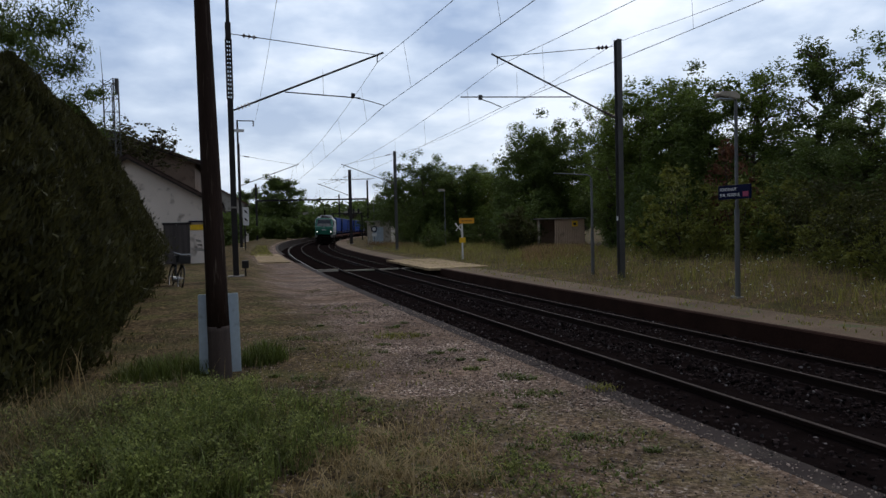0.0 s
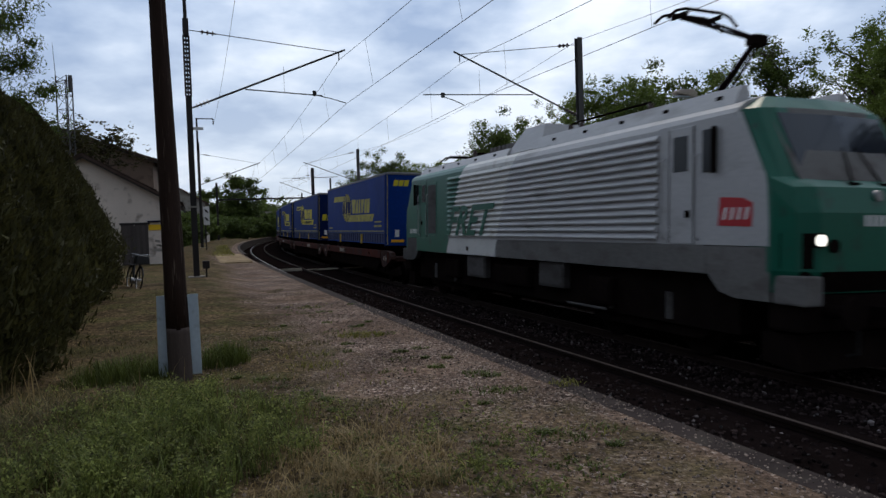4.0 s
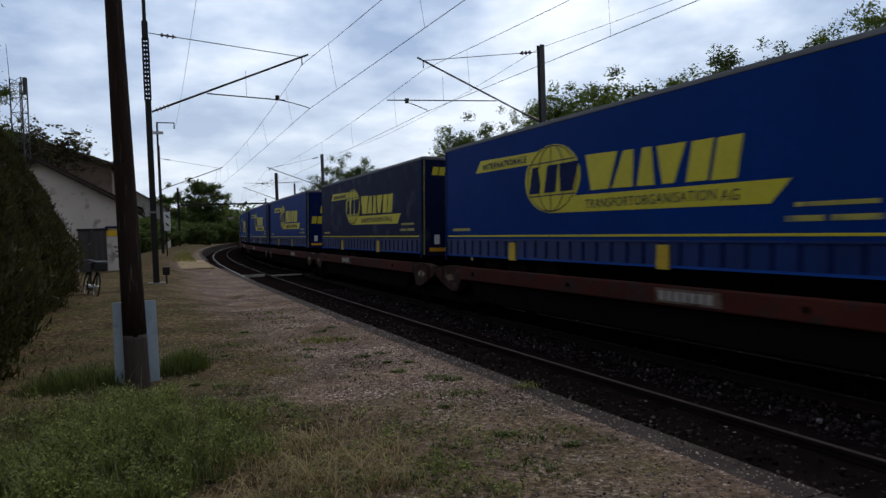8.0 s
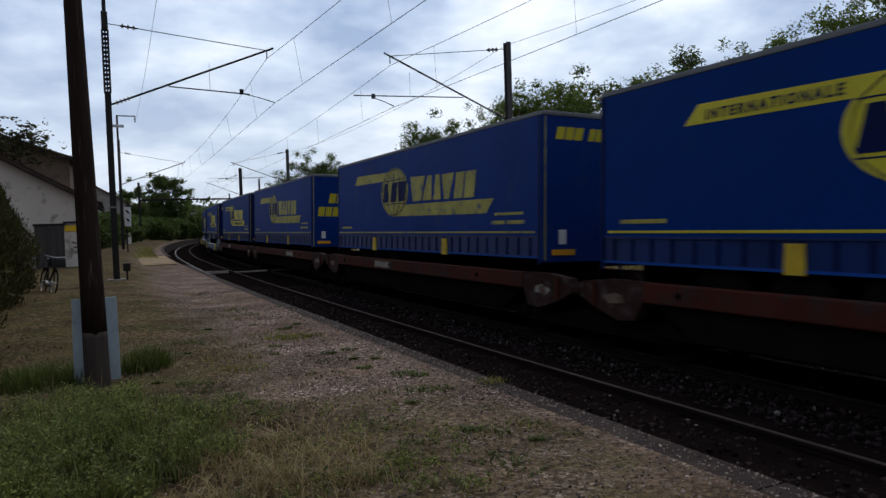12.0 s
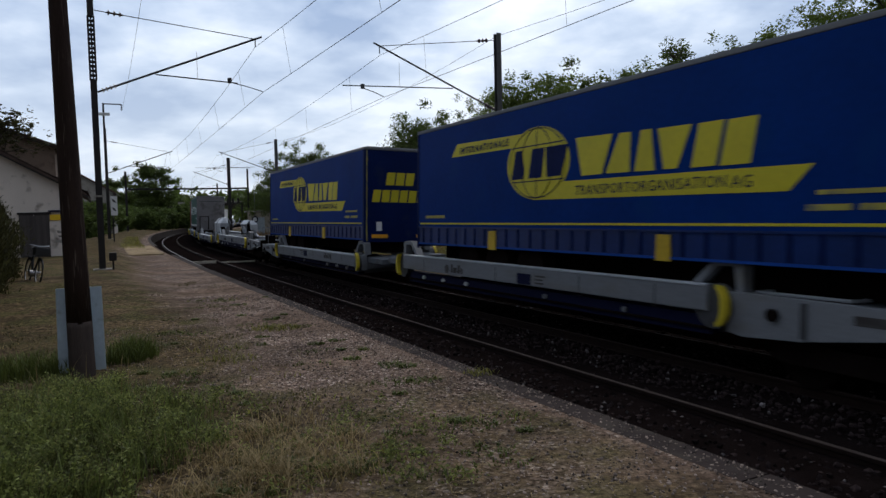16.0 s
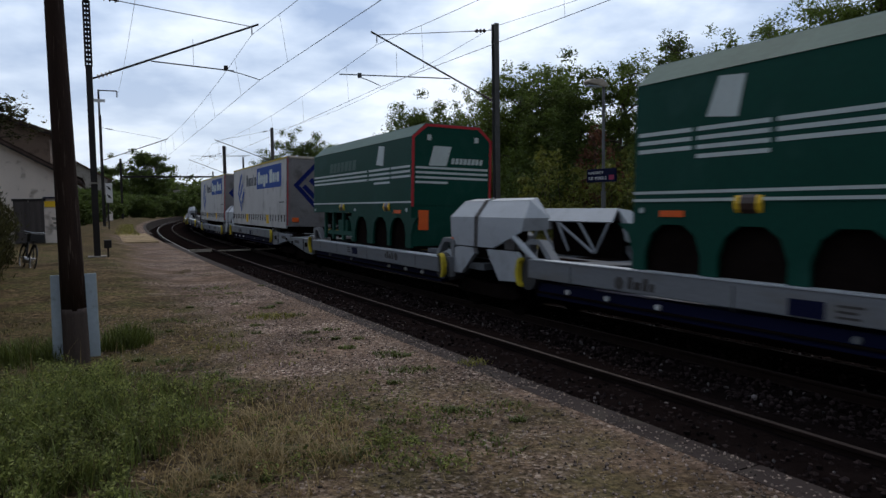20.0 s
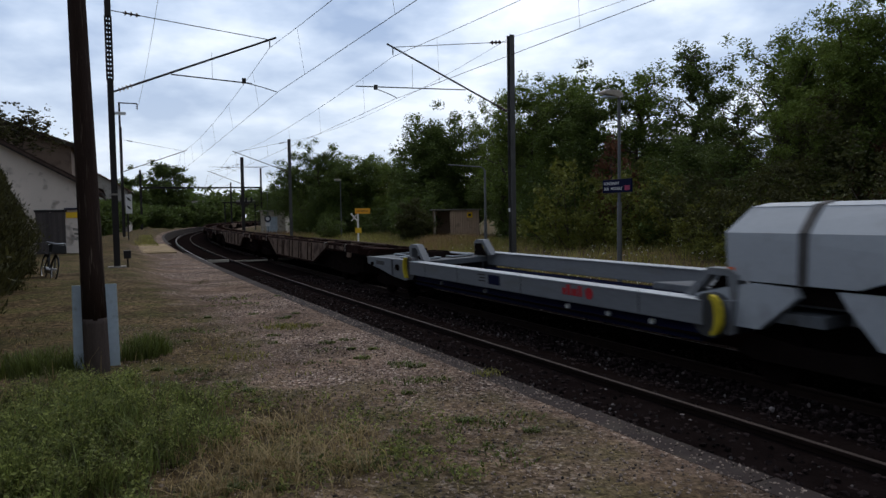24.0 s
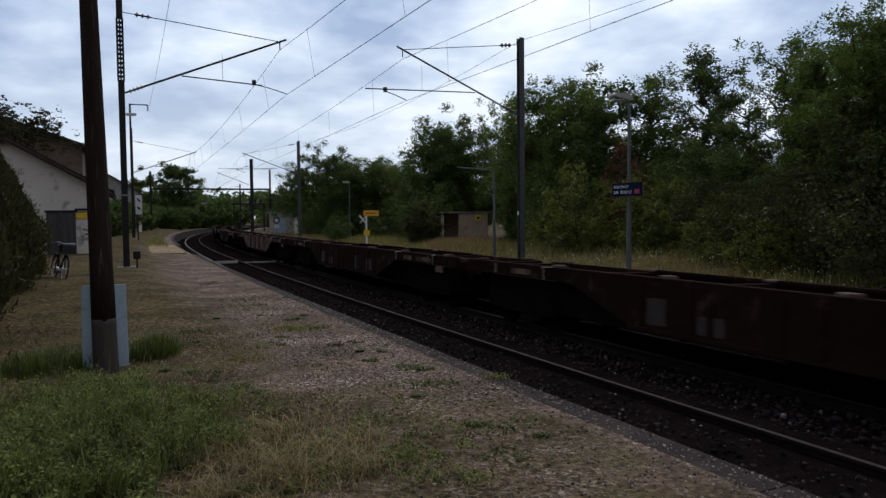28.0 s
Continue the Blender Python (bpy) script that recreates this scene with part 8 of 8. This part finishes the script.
# willowy tree over the hedge, dark conifer behind the shed, trees up the line
willow = tree_proto(41, 8.4, 5.2, "leaf_dark", 0.13, 0.14, 6.0, 1.0, "feathery leafy tree rising above the hedge", flat=1.3, slender=0.4)
plant(willow, -12.2, 18.4, 0.2, (0.95, 1.02), 40)
plant(willow, -11.2, 13.8, 0.2, (0.9, 0.96), 140)
plant(willow, -11.0, 17.6, 0.2, (0.85, 0.75), 250)
fir = tree_proto(43, 8.0, 4.2, "conifer", 0.2, 0.76, 0.22, 1.0, "dark sparse cedar behind the shed", "conifer", 0.2, 0.1, 14)
p = at(47.2, 13.9)
plant(fir, p.x, p.y, 0.3, (0.9, 1.0), 0)
p = at(46.4, 15.4)
plant(fir, p.x, p.y, 0.3, (0.8, 1.03), 100)
round_t = tree_proto(16, 14.5, 11.0, "leaf_dark", 0.5, 0.1, 1.5, 1.1, "dark round tree far up the line")
HGT[round_t.name] = 14.5
UPLINE = [(round_t, 178, 9.0, 14.6, 1.0), (round_t, 168, 15.5, 11.0, 1.0), (round_t, 195, 12.5, 9.5, 1.2), (broad, 160, 20.0, 10.0, 1.2), (dark, 205, 14.0, 9.0, 1.3), (dark, 150, 17.0, 8.0, 1.2)]
for i, (p, s, off, top, wf) in enumerate(UPLINE):
    q, k = at(s, off), top / HGT[p.name]
    plant(p, q.x, q.y, 0.0, (k * wf, k), i * 91, "dark round tree far up the line")
for i, (s, off, w, h) in enumerate([(74, 12.0, 1.1, 1.0), (80, 11.5, 1.1, 1.1), (86, 11.8, 1.2, 1.2), (93, 11.2, 1.2, 1.2), (100, 11.5, 1.3, 1.2), (108, 11.0, 1.3, 1.2), (116, 11.2, 1.4, 1.3), (125, 11.0, 1.4, 1.3), (135, 11.2, 1.5, 1.4),
                                    (146, 11.4, 1.6, 1.4), (158, 11.0, 1.7, 1.4), (62, 14.0, 1.0, 1.1), (68, 13.5, 1.0, 1.0), (171, 10.5, 1.7, 1.4), (186, 10.0, 1.8, 1.4), (56, 12.6, 0.7, 0.8)]):
    q = at(s, off)
    plant(far_shrub, q.x, q.y, 0.05, (w, h), (i * 47) % 360, "dark green shrub along the outside of the bend")
for i, (s, off, w, h) in enumerate([(128, 9.0, 1.3, 1.1), (141, 8.0, 1.4, 1.2), (154, 7.0, 1.6, 1.4), (168, 6.4, 1.8, 1.7), (183, 6.0, 2.0, 2.0), (197, 5.6, 2.2, 2.2)]):
    q = at(s, off - bend(s))
    plant(far_shrub, q.x, q.y, 0.0, (w, h), (i * 71) % 360, "dark green shrub along the outside of the bend")
# far wooded slope beyond the bridge
rng = np.random.default_rng(77)
cen = []
for i in range(760):
    a = -0.42 + 0.75 * rng.random()
    d = 260 + 160 * rng.random()
    cen.append(((d * math.sin(a), d * math.cos(a), -1.0 + 11.0 * rng.random() + (d - 260) * 0.03), 5.0, 1.0))
tagged(new("far_woods", leaf_mesh("far_woods", cen, rng, 2.6, "leaf_dark", 0.5, 24)), "far dark woods closing the view beyond the bridge", "woods", "", "stuff")


# ---- grass ----
def blades(name, spots, rng, material, label, lo, hi, w=0.008, lean=0.35, seg=2):
    """Bent tapering blades at the spots (x, y, z, scale)."""
    verts, faces = [], []
    for x, y, z, k in spots:
        a = rng.random() * 2 * math.pi
        h = (lo + (hi - lo) * rng.random()) * k
        l = h * lean * (0.3 + rng.random() * 1.2)
        dx, dy = math.cos(a), math.sin(a)
        wx, wy = -dy * w * (0.6 + 0.8 * rng.random()), dx * w * (0.6 + 0.8 * rng.random())
        q = len(verts)
        for i in range(seg):
            f = i / seg
            verts.append((x + dx * l * f * f - wx * (1 - f * 0.6), y + dy * l * f * f - wy * (1 - f * 0.6), z + h * f))
            verts.append((x + dx * l * f * f + wx * (1 - f * 0.6), y + dy * l * f * f + wy * (1 - f * 0.6), z + h * f))
        verts.append((x + dx * l, y + dy * l, z + h * (1 - 0.15 * lean)))
        for i in range(seg - 1):
            b = q + 2 * i
            faces.append((b, b + 1, b + 3, b + 2))
        b = q + 2 * (seg - 1)
        faces.append((b, b + 1, b + 2))
    me = bpy.data.meshes.new(name)
    me.from_pydata(verts, [], faces)
    me.materials.append(M[material])
    return tagged(new(name, me), label, "grass", "", "stuff")


rng = np.random.default_rng(5)


def scatter(n, x0, x1, y0, y1, keep, zf):
    out = []
    while len(out) < n:
        x, y = x0 + (x1 - x0) * rng.random(), y0 + (y1 - y0) * rng.random()
        k = keep(x, y)
        if rng.random() < k:
            out.append((x, y, zf(x, y), 0.55 + 0.45 * k))
    return out


def bank(x, y):
    """The tall green patch in the near left corner."""
    r = math.hypot((x + 2.75) / 1.85, (y - 5.6) / 2.2) + 0.22 * noise.noise(Vector((x * 1.3, y * 1.3, 2)))
    return max(0.0, min(1.0, 1.7 * (1.08 - r)))


def clumps(x, y):
    """The same corner broken into tufts with dark gaps."""
    n = noise.noise(Vector((x * 3.1, y * 3.1, 8))) + 0.6 * noise.noise(Vector((x * 7.0, y * 7.0, 3)))
    return bank(x, y) * max(0.03, min(1.0, 0.42 + 1.5 * n)) * (0.42 + 0.58 * smooth(-3.7, -2.5, x + 0.2 * (y - 6)))


def rest(x, y):
    """Thin dry grass spreading over the ground between the hedge and the path."""
    edge = -0.9 - 0.30 * (y - 4) + 0.8 * noise.noise(Vector((x * 0.5, y * 0.35, 9)))
    return max(0.0, min(1.0, 0.5 * (edge - x) + 0.12)) * (0.45 + 0.55 * (noise.noise(Vector((x * 0.9, y * 0.9, 4))) > -0.1))


def straw_patch(x, y):
    """The trampled dry patch between the green corner and the path."""
    r = math.hypot((x + 0.35) / 0.85, (y - 5.2) / 1.1) + 0.3 * noise.noise(Vector((x * 1.7, y * 1.7, 6)))
    return max(0.0, min(1.0, 1.5 * (1.05 - r)))


def at_pole(x, y):
    """Lush grass round the foot of the pole."""
    a, b = math.hypot((x + 3.45) / 0.75, (y - 8.75) / 0.5), math.hypot((x + 2.5) / 0.42, (y - 9.6) / 0.55)
    return max(0.0, min(1.0, 1.1 * (1.0 - min(a, b) + 0.3 * noise.noise(Vector((x * 2.2, y * 2.2, 1))))))


flat_z = lambda x, y: 0.0
def olive_side(x, y):
    """The duller, browner flank of the corner, away from the path."""
    return clumps(x, y) * smooth(-2.4, -3.3, x + 0.35 * noise.noise(Vector((x * 1.5, y * 1.5, 21)))) + 0.25 * clumps(x, y)


blades("olive_grass", scatter(9000, -6.4, 0.2, 3.4, 8.8, olive_side, flat_z), rng, "grass_olive", "dull olive grass gone over on the shaded flank of the corner", 0.12, 0.48, 0.004, 0.8, 3)
blades("tall_grass", scatter(11500, -6.0, 0.6, 3.4, 8.6, lambda x, y: clumps(x, y) * (0.2 + 0.8 * smooth(-3.4, -2.4, x)), flat_z), rng, "grass", "green grass and weeds in the near corner", 0.12, 0.44, 0.0045, 0.55, 3)
blades("pole_grass", scatter(2600, -4.9, -1.6, 7.6, 11.2, at_pole, flat_z), rng, "grass_deep", "lush deep green grass round the foot of the pole", 0.10, 0.40, 0.005, 0.5, 3)
blades("dry_grass", scatter(2000, -2.0, 1.4, 3.6, 7.4, lambda x, y: straw_patch(x, y) * max(0.08, min(1.0, 0.4 + 1.6 * noise.noise(Vector((x * 4.0, y * 4.0, 12))))), flat_z), rng, "straw", "dry straw-coloured grass lying beside the weeds", 0.04, 0.26, 0.0035, 1.5, 3)
blades("dry_stalks", scatter(2700, -6.8, 0.4, 3.4, 9.0, lambda x, y: (0.25 + 0.5 * smooth(-2.6, -3.6, x)) * bank(x, y) + 0.25 * bank(x + 1.4, y - 0.4), flat_z), rng, "straw", "thin dry stalks among the weeds", 0.14, 0.46, 0.003, 0.9, 3)
blades("short_grass", scatter(11500, -14, 1.0, 4, 30, rest, flat_z), rng, "grass_olive", "short patchy grass beside the path", 0.025, 0.12, 0.007, 0.9, 2)
blades("worn_grass", scatter(5200, -4.5, 1.2, 5.0, 26.0, lambda x, y: 0.75 * smooth(0.12, 0.34, noise.noise(Vector((x * 1.1, y * 0.8, 31))) + 0.5 * noise.noise(Vector((x * 3.3, y * 2.6, 13)))) * smooth(1.7, 0.2, x + 0.27 * (y - 5)), flat_z), rng, "grass_olive", "low worn grass in patches along the path", 0.012, 0.06, 0.006, 1.4, 2)
blades("short_dry_grass", scatter(11000, -14, 2.5, 3.5, 30, lambda x, y: max(rest(x, y), 0.3 * rest(x - 1.5, y)), flat_z), rng, "straw", "short dry grass tufts on the path", 0.015, 0.075, 0.005, 1.3, 2)
cen = [((x, y, 0.05 + 0.30 * rng.random() * k), 0.10, 1.0) for x, y, _, k in scatter(620, -6.0, 0.5, 3.6, 8.4, lambda x, y: clumps(x, y) * (0.35 + 0.65 * smooth(-3.6, -2.4, x)), flat_z)]
cen += [((x, y, 0.03 + 0.06 * rng.random()), 0.09, 0.7) for x, y, _, k in scatter(70, -1.0, 1.0, 4.4, 7.0, lambda x, y: 0.4 * straw_patch(x - 0.7, y + 0.3) + 0.1, flat_z)]
tagged(new("small_weeds", leaf_mesh("small_weeds", cen, rng, 0.030, "weed", 0.7, 46)), "dense small-leaved weeds in the near corner", "weeds", "", "stuff")
stems = [(-4.95 + 1.1 * rng.random(), 7.3 + 0.9 * rng.random(), 0.0, 1.0) for _ in range(26)] + [(-1.5 - 1.6 * rng.random(), 6.2 + 1.6 * rng.random(), 0.0, 0.8) for _ in range(26)]
blades("seed_stems", stems, rng, "straw", "tall pale grass stems gone to seed", 0.45, 0.68, 0.006, 0.3, 3)
tufts = []
litter = []
for _ in range(150):
    cx, cy = -2.8 + 4.8 * rng.random(), 4.3 + 12.0 * rng.random() ** 1.3
    if cx < 2.0 - 0.28 * (cy - 4.3):
        r = 0.04 + 0.16 * rng.random() ** 1.5
        for _ in range(int(25 + 75 * rng.random())):
            a, d = rng.random() * 6.283, r * math.sqrt(rng.random())
            litter.append((cx + d * math.cos(a) * 1.5, cy + d * math.sin(a), 0.0, 1.0))
blades("weed_tufts", litter, rng, "grass_deep", "low dark green weed tufts dotted over the path", 0.012, 0.06, 0.007, 1.5, 2)
blades("straw_litter", scatter(1500, -3.0, 2.4, 4.0, 11.0, lambda x, y: 0.5 if x < 2.2 - 0.28 * (y - 4.3) else 0.0, flat_z), rng, "straw", "loose straws lying on the gravel", 0.02, 0.05, 0.003, 4.0, 2)
for cx, cy, r, n in ((-0.78, 11.5, 0.30, 520), (1.69, 7.55, 0.16, 150), (1.45, 5.9, 0.25, 110), (0.35, 4.9, 0.35, 300), (-1.2, 9.1, 0.31, 170), (-1.45, 9.9, 0.3, 130), (-2.4, 16.0, 0.5, 200), (-0.3, 6.7, 0.4, 160), (-0.6, 8.2, 0.35, 110)):
    for _ in range(int(n * (0.6 if r < 0.32 and cy > 7 else 0.25))):
        a, d = rng.random() * 6.283, r * math.sqrt(rng.random())
        tufts.append((cx + d * math.cos(a) * 1.3, cy + d * math.sin(a), 0.0, 1.0))
blades("path_tufts", tufts, rng, "meadow", "small yellow-green tufts growing through the gravel path", 0.015, 0.085, 0.006, 1.0, 2)
# rough meadow of the far bank
spots, heads = [], []
while len(spots) < 34000:
    s, off = -6 + 86 * rng.random() ** 1.3, -3.6 - 13 * rng.random() ** 0.9
    d = smooth(-3.4, -5.2, off) * (0.55 + 0.6 * noise.noise(Vector((s * 0.2, off * 0.25, 1))))
    if rng.random() < d + 0.08:
        p = at(s, off, ground_z(s, off) - 0.02)
        spots.append((p.x, p.y, p.z, 0.35 + 0.65 * smooth(-3.6, -7.0, off)))
        if rng.random() < 0.3 * smooth(1.6, 0.3, abs(s - 16.6)) * smooth(-7.0, -5.0, off) or rng.random() < (0.075 if s < 24 else 0.016) and s < 36:
            heads.append((p.x, p.y, p.z + 0.08 + 0.5 * rng.random() * smooth(-4.4, -6.5, off)))
blades("meadow_grass", spots, rng, "meadow", "rough meadow grass on the far bank", 0.12, 0.62, 0.010, 0.6, 2)
blades("meadow_straw", [q for q in spots[::3]], rng, "straw", "dry stems standing in the meadow of the far bank", 0.15, 0.7, 0.006, 0.5, 2)
tagged(new("white_flowers", leaf_mesh("white_flowers", [((x, y, z), 0.032, 1.0) for x, y, z in heads], rng, 0.026, "flower", 0.5, 9)), "white umbel flowers scattered in the meadow", "flowers", "", "stuff")
blades("platform_weeds", [(*at(-2 + 50 * rng.random(), EDGE_R - 0.2 - 1.9 * rng.random() ** 2 - 0.4, ZR - 0.01), 1.0) for _ in range(1500)], rng, "meadow", "weeds along the far platform", 0.03, 0.16, 0.012, 0.8, 2)
dry = []
while len(dry) < 5000:
    x, y = 4.5 + 9.0 * rng.random(), 38.0 + 18.0 * rng.random()
    if abs(x - 0.155 * y - 0.4) < 2.2 and rng.random() < 0.4 + 0.6 * smooth(44, 54, y):
        dry.append((x, y, -0.5, 1.0))
for _ in range(2200):
    p = at(70 + 26 * rng.random(), -6.6 - 3.5 * rng.random(), -0.5)
    dry.append((p.x, p.y, p.z, 0.8))
for _ in range(1600):
    dry.append((5.4 + 2.6 * rng.random(), 45.5 + 6.0 * rng.random(), -0.5, 0.9))
blades("brown_grass", dry, rng, "dead_grass", "dry brown grass standing before the shelter", 0.3, 1.0, 0.014, 0.4, 2)
verge = []
while len(verge) < 4200:
    q = at(48 + 34 * rng.random() ** 1.3, 6.4 + 3.8 * rng.random(), 0.0)
    verge.append((q.x, q.y, 0.02, 0.7))
blades("verge_grass", verge, rng, "meadow", "rough green grass where the platform ends", 0.06, 0.3, 0.016, 0.6, 2)


# ---- sleepers and ballast stones, last of the large structure ----
def sleepers():
    for off, z, s0, s1 in ((OFF_A, ZA, -6, 56), (OFF_B, ZB, -6, 56)):
        e = hold("sleeper_row", None, "row of dark old sleepers half buried in ballast", "sleepers", "", "structure")
        first = None
        s = s0
        while s < s1:
            m = along(s, off, z - 0.30, 0.8 * math.sin(s * 2.3))
            if first is None:
                first = part("sleeper", box(-1.2, 1.2, -0.13, 0.13, 0.0, 0.155, 0.012), "sleeper", e)
                first.matrix_basis = m
            else:
                again(first, m, e)
            s += 0.6


def stones():
    """Loose ballast between and beside the rails where the camera is near."""
    rng = np.random.default_rng(9)
    ico = bmesh.new()
    bmesh.ops.create_icosphere(ico, subdivisions=1, radius=1.0)
    base_v = [np.array(v.co) for v in ico.verts]
    base_f = [tuple(v.index for v in f.verts) for f in ico.faces]
    ico.free()
    verts, faces = [], []

    def stone(p, r):
        q = len(verts)
        sc = r * (0.65 + 0.6 * rng.random(3))
        a = rng.random() * 6.283
        c, s_ = math.cos(a), math.sin(a)
        jit = 1 + 0.22 * rng.normal(size=len(base_v))
        for v, j in zip(base_v, jit):
            w = v * sc * j
            verts.append((p[0] + c * w[0] - s_ * w[1], p[1] + s_ * w[0] + c * w[1], p[2] + w[2]))
        faces.extend((q + a_, q + b_, q + c_) for a_, b_, c_ in base_f)

    n = 0
    while n < 31000:
        s = -3 + 33 * rng.random() ** 1.35
        off = -1.7 + 7.35 * rng.random()
        if min(abs(off - o - k * 0.7525) for o in (OFF_A, OFF_B) for k in (-1, 1)) < 0.09:
            continue
        k = (off - OFF_B) / (OFF_A - OFF_B)
        z = ZB + (ZA - ZB) * min(1, max(0, k)) - 0.155
        if off > OFF_A + 1.2:
            z -= 0.5 * (off - OFF_A - 1.2)
        if off < -1.3:
            z -= 0.3 * (-1.3 - off)
        p = at(s, off, z + 0.02 * rng.normal())
        stone((p.x, p.y, p.z), 0.017 + 0.026 * rng.random())
        n += 1
    me = bpy.data.meshes.new("ballast_stones")
    me.from_pydata(verts, [], faces)
    me.materials.append(M["stone"])
    tagged(new("ballast_stones", me), "dark crushed ballast stones lying between the rails", "stones", "", "stuff")
    # scattered pale stones among them
    verts.clear()
    faces.clear()
    for _ in range(1500):
        s, off = -3 + 33 * rng.random() ** 1.35, -1.3 + 6.3 * rng.random()
        if min(abs(off - o - k * 0.7525) for o in (OFF_A, OFF_B) for k in (-1, 1)) < 0.12:
            continue
        p = at(s, off, ZB + (ZA - ZB) * min(1, max(0, (off - OFF_B) / (OFF_A - OFF_B))) - 0.135)
        stone((p.x, p.y, p.z), 0.012 + 0.022 * rng.random() ** 2)
    me = bpy.data.meshes.new("pale_stones")
    me.from_pydata(verts, [], faces)
    me.materials.append(M["pale_stone"])
    tagged(new("pale_stones", me), "single paler stones among the dark ballast", "stones", "", "stuff")
    # pebbles on the path
    verts.clear()
    faces.clear()
    for _ in range(13000):
        s, off = 1.5 + 15 * rng.random() ** 1.5, EDGE_L - 0.24 + 3.8 * rng.random() ** 1.3
        p = at(s, off, 0.002)
        stone((p.x, p.y, p.z), 0.005 + 0.010 * rng.random() ** 2)
    me = bpy.data.meshes.new("path_pebbles")
    me.from_pydata(verts, [], faces)
    me.materials.append(M["pebble"])
    tagged(new("path_pebbles", me), "pale and brown pebbles on the gravel path", "stones", "", "stuff")


M["pale_stone"] = mat("pale_grey_stone", (0.085, 0.072, 0.072), 0.9, vary=0.2, scale=8, fine=40, bump=0.1, island=0.9)
M["pebble"] = mat("mixed_pebble", (0.190, 0.145, 0.120), 0.9, vary=0.2, scale=8, fine=40, bump=0.1, island=0.95)
sleepers()
stones()


CANT = 2.0      # degrees by which the outer rail lifts the train


def run_pose(s, turned):
    """A vehicle's place on the running track."""
    slope = 0.0011 * max(0.0, min(s, 150.0) - 55.0)
    return along(s, OFF_B - bend(s), ZB - 0.03, -math.degrees(math.atan(slope))) @ pose(0, 0, 0, 0, -CANT, turned)


def motions():
    """The whole train runs along the bend at a steady speed."""
    for thing, u, turned in MOVERS:
        walk(thing, [(float(t), run_pose(u - SPEED * (t - 3.0), turned)) for t in range(29)])


motions()
